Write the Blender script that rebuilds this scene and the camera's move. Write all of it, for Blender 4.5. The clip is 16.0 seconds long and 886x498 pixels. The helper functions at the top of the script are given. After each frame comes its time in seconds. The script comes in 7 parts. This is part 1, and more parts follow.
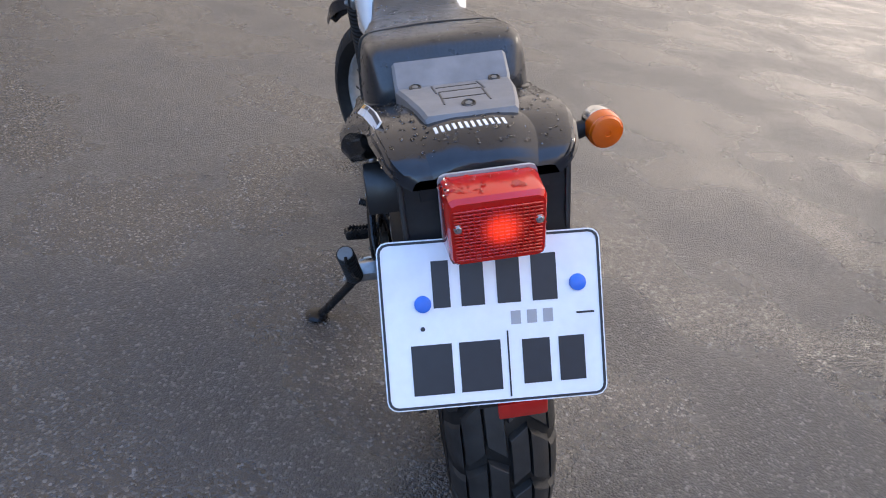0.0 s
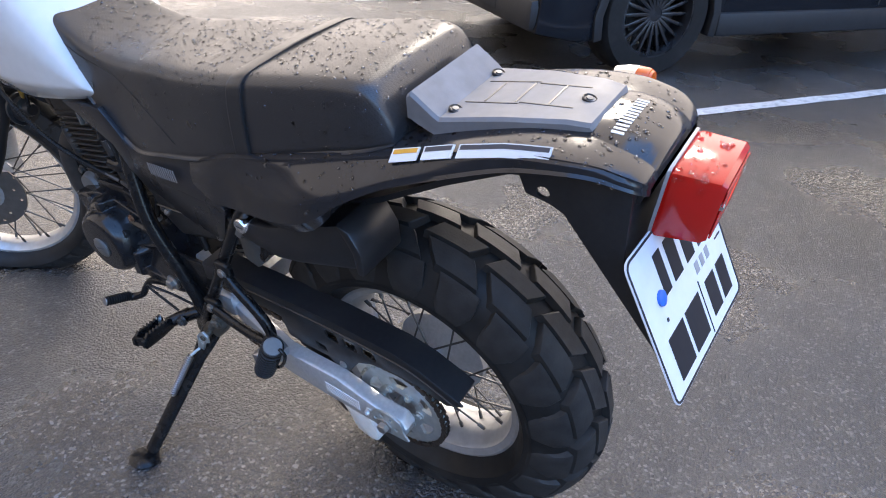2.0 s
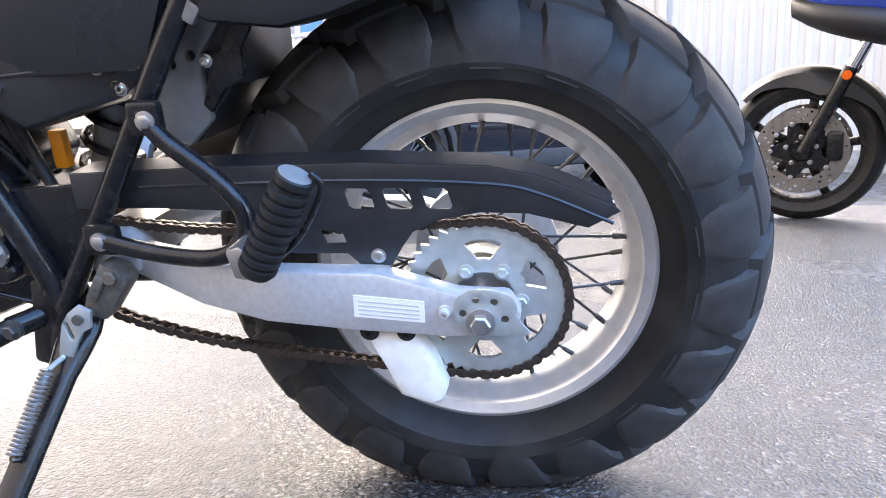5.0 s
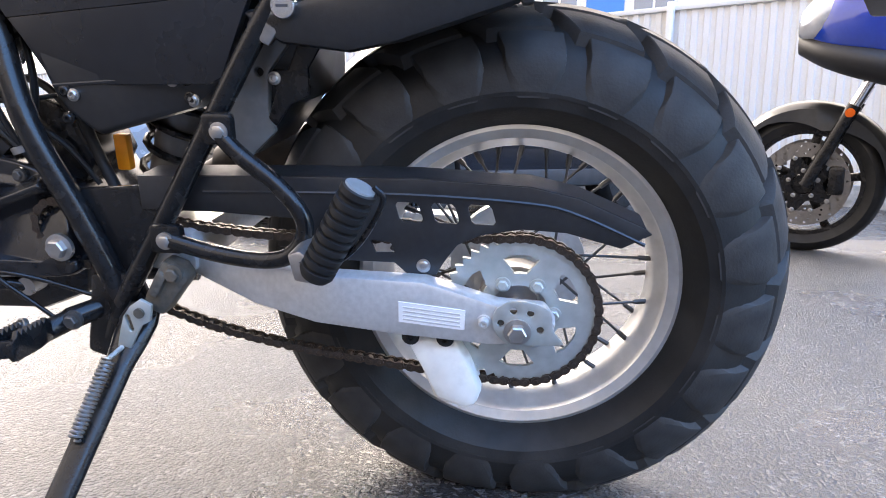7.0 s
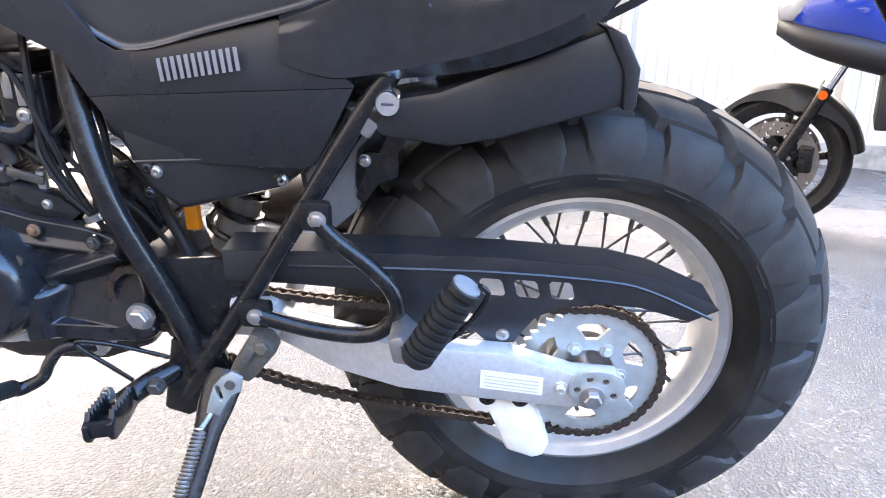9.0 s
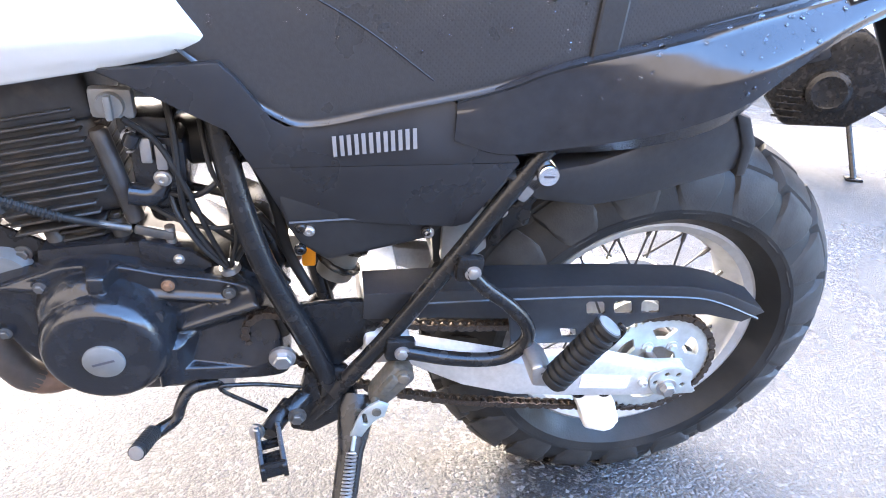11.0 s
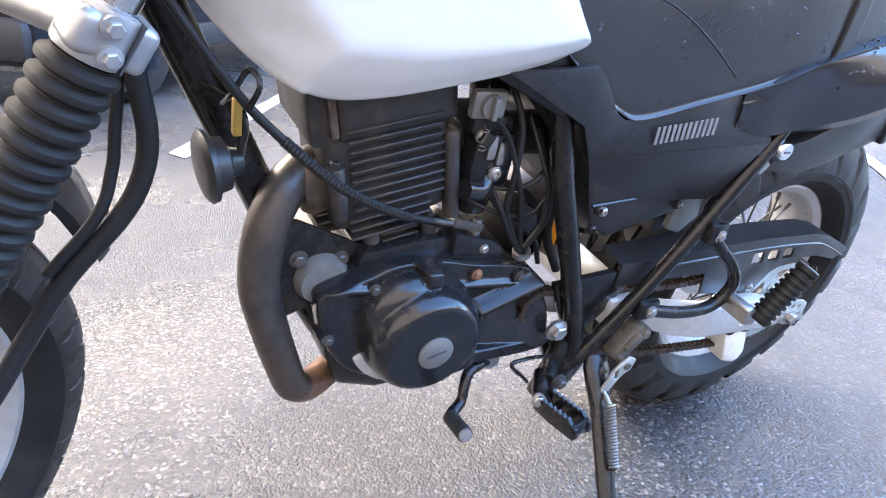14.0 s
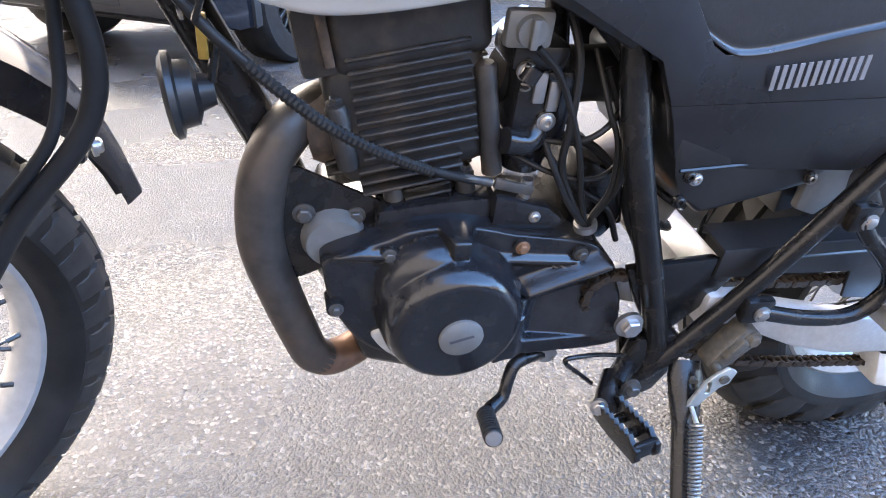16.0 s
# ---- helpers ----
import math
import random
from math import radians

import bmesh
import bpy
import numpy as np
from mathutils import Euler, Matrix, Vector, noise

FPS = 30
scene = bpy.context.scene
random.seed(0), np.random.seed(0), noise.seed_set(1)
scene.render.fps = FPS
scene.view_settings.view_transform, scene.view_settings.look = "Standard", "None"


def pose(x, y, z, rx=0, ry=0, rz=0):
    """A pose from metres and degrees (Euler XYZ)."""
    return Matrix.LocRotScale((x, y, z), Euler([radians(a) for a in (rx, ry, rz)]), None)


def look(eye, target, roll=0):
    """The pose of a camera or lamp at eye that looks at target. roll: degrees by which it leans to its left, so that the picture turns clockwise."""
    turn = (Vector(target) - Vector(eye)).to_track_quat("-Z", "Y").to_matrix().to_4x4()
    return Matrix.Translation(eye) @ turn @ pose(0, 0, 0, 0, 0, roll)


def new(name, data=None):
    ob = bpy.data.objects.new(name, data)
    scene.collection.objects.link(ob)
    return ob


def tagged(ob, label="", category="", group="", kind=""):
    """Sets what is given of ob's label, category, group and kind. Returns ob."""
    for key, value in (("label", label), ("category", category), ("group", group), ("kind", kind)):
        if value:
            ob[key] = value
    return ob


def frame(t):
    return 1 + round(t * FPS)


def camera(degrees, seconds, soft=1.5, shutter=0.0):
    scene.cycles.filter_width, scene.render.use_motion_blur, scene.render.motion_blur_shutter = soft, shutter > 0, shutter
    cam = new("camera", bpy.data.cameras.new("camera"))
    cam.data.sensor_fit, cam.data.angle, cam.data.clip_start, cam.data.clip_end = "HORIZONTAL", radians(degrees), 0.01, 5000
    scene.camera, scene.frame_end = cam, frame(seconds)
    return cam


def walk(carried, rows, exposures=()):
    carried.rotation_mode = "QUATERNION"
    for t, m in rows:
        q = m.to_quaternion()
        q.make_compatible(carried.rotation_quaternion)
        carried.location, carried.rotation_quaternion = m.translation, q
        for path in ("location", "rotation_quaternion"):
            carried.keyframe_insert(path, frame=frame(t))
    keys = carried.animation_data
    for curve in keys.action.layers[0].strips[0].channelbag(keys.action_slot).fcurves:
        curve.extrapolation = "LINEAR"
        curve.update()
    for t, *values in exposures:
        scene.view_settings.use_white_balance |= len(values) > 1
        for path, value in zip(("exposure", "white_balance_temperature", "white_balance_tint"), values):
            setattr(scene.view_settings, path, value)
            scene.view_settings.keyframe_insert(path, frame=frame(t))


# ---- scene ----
cam = camera(67.3, 16.0, soft=1.0)
PATH = [
    (0, (-0.123, -0.959, 1.159), (0.214, 0.713, 0.115), 8.6),
    (0.5, (-0.333, -0.917, 1.153), (0.374, 0.623, 0.091), 9.2),
    (1, (-0.461, -0.803, 1.136), (0.561, 0.596, 0.137), 8.5),
    (1.5, (-0.567, -0.632, 1.12), (0.676, 0.558, 0.1), 7.0),
    (2, (-0.675, -0.483, 1.116), (0.823, 0.396, 0.125), 4.8),
    (2.5, (-0.74, -0.343, 1.106), (0.855, 0.347, 0.115), 4.3),
    (3, (-0.733, -0.16, 1.037), (1.001, 0.314, 0.162), 2.8),
    (3.5, (-0.765, -0.002, 0.919), (1.008, 0.214, 0.018), 4.6),
    (4, (-0.668, 0.028, 0.688), (1.207, 0.251, 0.027), 1.0),
    (4.5, (-0.634, -0.021, 0.498), (1.323, 0.226, 0.164), -0.4),
    (4.7, (-0.64, -0.04, 0.462), (1.323, 0.2, 0.166), -1.1),
    (6.8, (-0.704, -0.004, 0.459), (1.27, 0.182, 0.201), 1.6),
    (7, (-0.709, 0.006, 0.465), (1.263, 0.225, 0.217), 1.8),
    (7.5, (-0.725, 0.042, 0.478), (1.245, 0.306, 0.263), 1.8),
    (8, (-0.738, 0.09, 0.493), (1.234, 0.366, 0.304), 2.3),
    (8.5, (-0.73, 0.138, 0.514), (1.223, 0.503, 0.285), 2.1),
    (8.7, (-0.728, 0.142, 0.553), (1.237, 0.383, 0.268), 2.4),
    (10.8, (-0.742, 0.472, 0.793), (1.107, 0.161, 0.097), 4.2),
    (11, (-0.743, 0.498, 0.793), (1.087, 0.116, 0.083), 3.9),
    (11.5, (-0.796, 0.594, 0.814), (1.014, 0.129, 0.102), 4.6),
    (12, (-0.88, 0.775, 0.83), (0.929, 0.217, 0.185), 4.6),
    (12.5, (-0.872, 0.899, 0.846), (0.913, 0.216, 0.255), 4.1),
    (13, (-0.784, 0.986, 0.837), (0.956, 0.225, 0.211), 3.5),
    (13.5, (-0.692, 1.049, 0.799), (0.989, 0.206, 0.119), 4.8),
    (14, (-0.619, 1.099, 0.779), (0.99, 0.153, 0.06), 5.2),
    (14.5, (-0.581, 1.108, 0.77), (0.977, 0.077, 0.056), 6.8),
    (15, (-0.576, 1.111, 0.759), (0.949, 0.043, 0.029), 7.4),
    (15.5, (-0.586, 1.057, 0.761), (0.993, 0.109, -0.019), 5.6),
    (16, (-0.557, 0.916, 0.73), (1.195, 0.425, -0.101), 3.6),
]
EXPOSURES = [(0.0, -0.25, 7400, 12), (1.0, -0.25, 7400, 12), (2.0, 0.2, 7350, 12), (3.0, 0.9, 7350, 12), (3.5, 1.25, 7350, 11), (4.0, 1.5, 7350, 12), (4.5, 1.55, 7400, 12), (7.0, 1.2, 7400, 12), (8.5, 1.7, 7400, 12),
             (11.0, 2.4, 7550, 12), (12.0, 2.3, 7550, 12), (13.0, 1.77, 7500, 12), (14.5, 1.73, 7450, 12), (16.0, 1.70, 7450, 12)]
walk(cam, [(t, Matrix.Translation((0, 0, -0.024)) @ look(eye, target, roll)) for t, eye, target, roll in PATH], EXPOSURES)

# ---- world and sun ----
SUN_EL, SUN_AZ = 40.0, 66.0
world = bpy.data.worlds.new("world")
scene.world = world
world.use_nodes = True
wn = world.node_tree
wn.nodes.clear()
w_out = wn.nodes.new("ShaderNodeOutputWorld")
w_bg = wn.nodes.new("ShaderNodeBackground")
w_sky = wn.nodes.new("ShaderNodeTexSky")
w_sky.sky_type, w_sky.sun_disc = "NISHITA", False
w_sky.sun_elevation, w_sky.sun_rotation = radians(SUN_EL), radians(SUN_AZ)
w_coord = wn.nodes.new("ShaderNodeTexCoord")
w_map = wn.nodes.new("ShaderNodeMapping")
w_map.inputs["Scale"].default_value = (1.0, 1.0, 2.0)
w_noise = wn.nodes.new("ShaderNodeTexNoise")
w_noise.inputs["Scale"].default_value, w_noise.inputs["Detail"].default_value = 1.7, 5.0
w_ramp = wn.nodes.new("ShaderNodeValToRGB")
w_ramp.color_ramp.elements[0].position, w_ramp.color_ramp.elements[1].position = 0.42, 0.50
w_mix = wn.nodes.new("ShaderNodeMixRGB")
# cloud brightness is aimed at one low side, placed for the asphalt's glare
w_bright = wn.nodes.new("ShaderNodeVectorMath")
w_bright.operation = "DOT_PRODUCT"
w_bright.inputs[1].default_value = (0.97, -0.04, 0.24)
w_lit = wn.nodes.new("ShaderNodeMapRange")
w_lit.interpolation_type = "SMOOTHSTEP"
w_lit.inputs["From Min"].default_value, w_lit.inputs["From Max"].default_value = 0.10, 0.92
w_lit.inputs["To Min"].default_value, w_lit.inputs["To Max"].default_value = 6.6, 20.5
wn.links.new(w_coord.outputs["Generated"], w_bright.inputs[0])
wn.links.new(w_bright.outputs["Value"], w_lit.inputs["Value"])
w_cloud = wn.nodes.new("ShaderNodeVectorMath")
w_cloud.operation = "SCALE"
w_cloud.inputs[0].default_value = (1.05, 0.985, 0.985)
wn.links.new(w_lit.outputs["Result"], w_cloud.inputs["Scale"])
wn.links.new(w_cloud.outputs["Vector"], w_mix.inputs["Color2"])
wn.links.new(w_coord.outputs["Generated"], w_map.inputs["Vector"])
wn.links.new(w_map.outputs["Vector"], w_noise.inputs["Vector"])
# a blue opening is placed overhead, aimed for the reflections on paint and seat
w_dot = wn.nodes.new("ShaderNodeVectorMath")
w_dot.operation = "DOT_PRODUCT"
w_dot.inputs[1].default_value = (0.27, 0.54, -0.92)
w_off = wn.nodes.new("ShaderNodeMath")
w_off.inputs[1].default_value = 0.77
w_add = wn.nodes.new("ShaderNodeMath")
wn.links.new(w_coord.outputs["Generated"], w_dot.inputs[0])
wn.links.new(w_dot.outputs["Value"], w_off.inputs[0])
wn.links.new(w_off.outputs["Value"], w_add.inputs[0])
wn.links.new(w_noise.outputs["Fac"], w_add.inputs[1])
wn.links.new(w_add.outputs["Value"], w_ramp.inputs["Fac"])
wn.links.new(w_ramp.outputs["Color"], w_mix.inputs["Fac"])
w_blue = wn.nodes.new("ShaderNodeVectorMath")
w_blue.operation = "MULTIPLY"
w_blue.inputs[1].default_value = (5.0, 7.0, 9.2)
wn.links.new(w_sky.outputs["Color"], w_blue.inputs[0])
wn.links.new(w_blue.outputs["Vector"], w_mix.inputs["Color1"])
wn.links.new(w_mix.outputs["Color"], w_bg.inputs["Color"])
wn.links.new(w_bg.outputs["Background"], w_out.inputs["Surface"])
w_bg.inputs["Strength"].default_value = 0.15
sun_data = bpy.data.lights.new("sun", "SUN")
sun_data.energy, sun_data.angle, sun_data.color = 1.2, radians(12), (1.0, 0.97, 0.92)
sun = new("sun", sun_data)
sun.matrix_world = look(
    (math.sin(radians(SUN_AZ)) * 20, math.cos(radians(SUN_AZ)) * 20, 20 * math.tan(radians(SUN_EL))), (0, 0, 0))

# ---- materials ----
def material(name, color, rough=0.5, metal=0.0, vary=0.15, scale=60.0, bump=0.0, bump_scale=300.0, spec=0.5,
             rough_vary=0.08, stain=None, stain_scale=6.0, stain_amount=0.0, coat=0.0):
    """A surface with grain and larger stains, in metres of the object's own space."""
    m = bpy.data.materials.new(name)
    m.use_nodes = True
    n, l = m.node_tree.nodes, m.node_tree.links
    b = n["Principled BSDF"]
    b.inputs["Metallic"].default_value = metal
    b.inputs["Specular IOR Level"].default_value = spec
    b.inputs["Coat Weight"].default_value = coat
    b.inputs["Coat Roughness"].default_value = 0.05
    tc = n.new("ShaderNodeTexCoord")
    fine, broad = n.new("ShaderNodeTexNoise"), n.new("ShaderNodeTexNoise")
    fine.inputs["Scale"].default_value, fine.inputs["Detail"].default_value = scale, 4
    broad.inputs["Scale"].default_value, broad.inputs["Detail"].default_value = stain_scale, 5
    for t in (fine, broad):
        l.new(tc.outputs["Object"], t.inputs["Vector"])
    ramp = n.new("ShaderNodeMapRange")
    ramp.inputs["From Min"].default_value, ramp.inputs["From Max"].default_value = 0.3, 0.7
    ramp.inputs["To Min"].default_value, ramp.inputs["To Max"].default_value = 1 - vary, 1 + vary
    l.new(fine.outputs["Fac"], ramp.inputs["Value"])
    mul = n.new("ShaderNodeVectorMath")
    mul.operation = "SCALE"
    mul.inputs[0].default_value = color
    l.new(ramp.outputs["Result"], mul.inputs["Scale"])
    mix = n.new("ShaderNodeMixRGB")
    mix.inputs["Color2"].default_value = (*(stain or color), 1)
    mask = n.new("ShaderNodeMapRange")
    mask.inputs["From Min"].default_value, mask.inputs["From Max"].default_value = 0.5, 0.72
    mask.inputs["To Max"].default_value = stain_amount
    l.new(broad.outputs["Fac"], mask.inputs["Value"])
    l.new(mask.outputs["Result"], mix.inputs["Fac"])
    l.new(mul.outputs["Vector"], mix.inputs["Color1"])
    l.new(mix.outputs["Color"], b.inputs["Base Color"])
    rr = n.new("ShaderNodeMapRange")
    rr.inputs["From Min"].default_value, rr.inputs["From Max"].default_value = 0.3, 0.7
    rr.inputs["To Min"].default_value, rr.inputs["To Max"].default_value = max(0.02, rough - rough_vary), min(1, rough + rough_vary)
    l.new(broad.outputs["Fac"], rr.inputs["Value"])
    l.new(rr.outputs["Result"], b.inputs["Roughness"])
    if bump:
        bn, bt = n.new("ShaderNodeBump"), n.new("ShaderNodeTexNoise")
        bt.inputs["Scale"].default_value, bt.inputs["Detail"].default_value = bump_scale, 3
        bn.inputs["Strength"].default_value, bn.inputs["Distance"].default_value = bump, 0.001
        l.new(tc.outputs["Object"], bt.inputs["Vector"])
        l.new(bt.outputs["Fac"], bn.inputs["Height"])
        l.new(bn.outputs["Normal"], b.inputs["Normal"])
    return m


def asphalt_material():
    m = bpy.data.materials.new("wet_asphalt")
    m.use_nodes = True
    n, l = m.node_tree.nodes, m.node_tree.links
    b = n["Principled BSDF"]
    tc = n.new("ShaderNodeTexCoord")
    stones, fine, wet, broad = (n.new("ShaderNodeTexVoronoi"), n.new("ShaderNodeTexNoise"), n.new("ShaderNodeTexNoise"), n.new("ShaderNodeTexNoise"))
    stones.inputs["Scale"].default_value = 155.0
    fine.inputs["Scale"].default_value, fine.inputs["Detail"].default_value = 260.0, 4
    wet.inputs["Scale"].default_value, wet.inputs["Detail"].default_value = 1.5, 6
    broad.inputs["Scale"].default_value, broad.inputs["Detail"].default_value = 12.0, 5
    for t in (stones, fine, wet, broad):
        l.new(tc.outputs["Object"], t.inputs["Vector"])
    hue = n.new("ShaderNodeSeparateColor")
    l.new(stones.outputs["Color"], hue.inputs["Color"])
    ramp = n.new("ShaderNodeValToRGB")
    e = ramp.color_ramp.elements
    e[0].position, e[0].color = 0.0, (0.022, 0.0215, 0.021, 1)
    e[1].position, e[1].color = 1.0, (0.16, 0.155, 0.148, 1)
    for p, c in ((0.55, (0.034, 0.0325, 0.0315, 1)), (0.86, (0.060, 0.057, 0.054, 1)), (0.93, (0.11, 0.106, 0.10, 1))):
        e.new(p).color = c
    l.new(hue.outputs["Red"], ramp.inputs["Fac"])
    tint = n.new("ShaderNodeMixRGB")
    tint.blend_type = "MULTIPLY"
    tint.inputs["Fac"].default_value = 0.7
    bramp = n.new("ShaderNodeValToRGB")
    bramp.color_ramp.elements[0].position, bramp.color_ramp.elements[0].color = 0.3, (0.62, 0.62, 0.63, 1)
    bramp.color_ramp.elements[1].position, bramp.color_ramp.elements[1].color = 0.7, (1.2, 1.18, 1.15, 1)
    l.new(broad.outputs["Fac"], bramp.inputs["Fac"])
    l.new(ramp.outputs["Color"], tint.inputs["Color1"])
    l.new(bramp.outputs["Color"], tint.inputs["Color2"])
    l.new(tint.outputs["Color"], b.inputs["Base Color"])
    rr = n.new("ShaderNodeMapRange")
    rr.inputs["From Min"].default_value, rr.inputs["From Max"].default_value = 0.38, 0.62
    rr.inputs["To Min"].default_value, rr.inputs["To Max"].default_value = 0.20, 0.38
    l.new(wet.outputs["Fac"], rr.inputs["Value"])
    l.new(rr.outputs["Result"], b.inputs["Roughness"])
    b.inputs["Specular IOR Level"].default_value = 1.0
    add = n.new("ShaderNodeMath")
    add.operation = "MULTIPLY_ADD"
    add.inputs[1].default_value = -0.8
    l.new(stones.outputs["Distance"], add.inputs[0])
    l.new(fine.outputs["Fac"], add.inputs[2])
    bump = n.new("ShaderNodeBump")
    bump.inputs["Strength"].default_value, bump.inputs["Distance"].default_value = 0.85, 0.0058
    smooth = n.new("ShaderNodeMapRange")
    smooth.inputs["From Min"].default_value, smooth.inputs["From Max"].default_value = 0.40, 0.56
    smooth.inputs["To Min"].default_value, smooth.inputs["To Max"].default_value = 0.58, 0.95
    l.new(wet.outputs["Fac"], smooth.inputs["Value"])
    l.new(smooth.outputs["Result"], bump.inputs["Strength"])
    l.new(add.outputs["Value"], bump.inputs["Height"])
    l.new(bump.outputs["Normal"], b.inputs["Normal"])
    return m


def clear_material(name, color, rough=0.05, ior=1.33):
    m = bpy.data.materials.new(name)
    m.use_nodes = True
    b = m.node_tree.nodes["Principled BSDF"]
    b.inputs["Base Color"].default_value = (*color, 1)
    b.inputs["Transmission Weight"].default_value, b.inputs["Roughness"].default_value, b.inputs["IOR"].default_value = 1.0, rough, ior
    return m


ASPHALT = asphalt_material()
PAINT_LINE = material("worn_line_paint", (0.62, 0.62, 0.61), 0.5, vary=0.25, scale=90, bump=0.5, stain=(0.2, 0.2, 0.2), stain_scale=18, stain_amount=0.6)
RUBBER = material("tyre_rubber", (0.009, 0.009, 0.009), 0.55, spec=0.35, vary=0.3, scale=40, bump=0.25, stain=(0.038, 0.035, 0.032), stain_scale=14, stain_amount=0.5, rough_vary=0.14)
# dusty blocks over a blacker carcass, whose colour deepens the shade in the grooves
TREAD = material("dusty_tread_rubber", (0.024, 0.0235, 0.023), 0.58, spec=0.35, vary=0.3, scale=40, bump=0.3, stain=(0.050, 0.046, 0.042), stain_scale=12, stain_amount=0.5, rough_vary=0.1)
RUBBER_SOFT = material("ribbed_rubber", (0.013, 0.013, 0.0135), 0.52, spec=0.28, vary=0.2, bump=0.1)
PLASTIC = material("black_plastic", (0.014, 0.0145, 0.016), 0.36, vary=0.2, scale=120, bump=0.12, bump_scale=700, stain=(0.03, 0.03, 0.03), stain_scale=16, stain_amount=0.35)
PANEL = material("satin_black_panel", (0.015, 0.0155, 0.018), 0.30, vary=0.12, bump=0.06, bump_scale=600, stain=(0.03, 0.03, 0.032), stain_scale=10, stain_amount=0.3)
TAILPAINT = material("semi_gloss_tail", (0.015, 0.016, 0.019), 0.16, vary=0.15, spec=0.5, stain=(0.03, 0.03, 0.032), stain_scale=14, stain_amount=0.3, rough_vary=0.05)
VINYL = material("seat_vinyl", (0.024, 0.024, 0.0255), 0.32, spec=0.6, vary=0.15, scale=200, bump=0.14, bump_scale=520, stain=(0.02, 0.02, 0.022), stain_scale=12, stain_amount=0.4)


def pitted(mat, pitch):
    """Rows of small pits over the rear of the seat, behind its seam."""
    n, l = mat.node_tree.nodes, mat.node_tree.links
    b = n["Principled BSDF"]

    def calc(op, p, q=0.0):
        k = n.new("ShaderNodeMath")
        k.operation = op
        for i, v in enumerate((p, q)):
            if isinstance(v, (int, float)):
                k.inputs[i].default_value = v
            else:
                l.new(v, k.inputs[i])
        return k.outputs[0]

    tc, sp = n.new("ShaderNodeTexCoord"), n.new("ShaderNodeSeparateXYZ")
    l.new(tc.outputs["Object"], sp.inputs[0])
    x, y, z = sp.outputs
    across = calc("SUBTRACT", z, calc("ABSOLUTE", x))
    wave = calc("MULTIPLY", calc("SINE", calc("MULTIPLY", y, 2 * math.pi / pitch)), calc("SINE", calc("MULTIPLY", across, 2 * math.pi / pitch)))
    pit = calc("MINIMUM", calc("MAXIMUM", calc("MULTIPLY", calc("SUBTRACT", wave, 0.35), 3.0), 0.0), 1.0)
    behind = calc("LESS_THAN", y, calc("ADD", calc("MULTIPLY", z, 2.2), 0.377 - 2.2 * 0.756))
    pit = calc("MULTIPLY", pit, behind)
    bump = n.new("ShaderNodeBump")
    bump.inputs["Strength"].default_value, bump.inputs["Distance"].default_value = 0.16, 0.0007
    l.new(calc("SUBTRACT", 1.0, pit), bump.inputs["Height"])
    l.new(b.inputs["Normal"].links[0].from_socket, bump.inputs["Normal"])
    l.new(bump.outputs["Normal"], b.inputs["Normal"])
    # shade inside the pits is also put into the colour
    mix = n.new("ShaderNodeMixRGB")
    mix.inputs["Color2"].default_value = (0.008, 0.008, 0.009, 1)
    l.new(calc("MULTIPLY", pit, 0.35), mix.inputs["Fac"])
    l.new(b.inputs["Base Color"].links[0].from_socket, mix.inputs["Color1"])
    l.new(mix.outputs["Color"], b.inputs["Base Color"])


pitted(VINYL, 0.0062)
STRAP = material("strap_vinyl", (0.020, 0.020, 0.021), 0.32, vary=0.15, scale=200, bump=0.10, bump_scale=600)
FRAME = material("frame_paint", (0.009, 0.009, 0.0095), 0.24, spec=0.32, vary=0.2, stain=(0.045, 0.035, 0.028), stain_scale=30, stain_amount=0.3)
ENGINE = material("engine_black", (0.012, 0.0125, 0.0145), 0.17, spec=0.42, vary=0.2, bump=0.15, bump_scale=400, stain=(0.038, 0.036, 0.034), stain_scale=22, stain_amount=0.35)
FIN = material("fin_black", (0.024, 0.023, 0.023), 0.5, spec=0.45, vary=0.3, bump=0.3, stain=(0.11, 0.080, 0.058), stain_scale=24, stain_amount=0.6)
RUSTED = material("corroded_black", (0.06, 0.045, 0.036), 0.6, spec=0.35, vary=0.4, bump=0.4, stain=(0.20, 0.13, 0.085), stain_scale=30, stain_amount=0.8)
ALU = material("brushed_aluminium", (0.60, 0.60, 0.595), 0.38, 0.55, vary=0.08, scale=150, bump=0.1, stain=(0.42, 0.42, 0.41), stain_scale=14, stain_amount=0.4)
RIMALU = material("anodised_rim", (0.50, 0.50, 0.495), 0.42, 0.65, vary=0.08, stain=(0.38, 0.37, 0.35), stain_scale=20, stain_amount=0.5)
ZINC = material("zinc_plate", (0.50, 0.53, 0.52), 0.42, 0.7, vary=0.12, stain=(0.35, 0.42, 0.40), stain_scale=22, stain_amount=0.5)
CHROME = material("chrome", (0.75, 0.76, 0.78), 0.10, 1.0, vary=0.04, rough_vary=0.04)
STEEL = material("steel_bolt", (0.42, 0.41, 0.40), 0.35, 0.9, vary=0.15, stain=(0.22, 0.15, 0.10), stain_scale=60, stain_amount=0.4)
RUST = material("rusty_bolt", (0.22, 0.12, 0.07), 0.7, 0.4, vary=0.3, scale=200)
CHAINM = material("oiled_chain", (0.07, 0.055, 0.045), 0.42, 0.7, vary=0.35, scale=250, stain=(0.12, 0.075, 0.045), stain_scale=60, stain_amount=0.6)
SPOKE = material("dull_spoke", (0.10, 0.10, 0.10), 0.4, 0.7, vary=0.2)
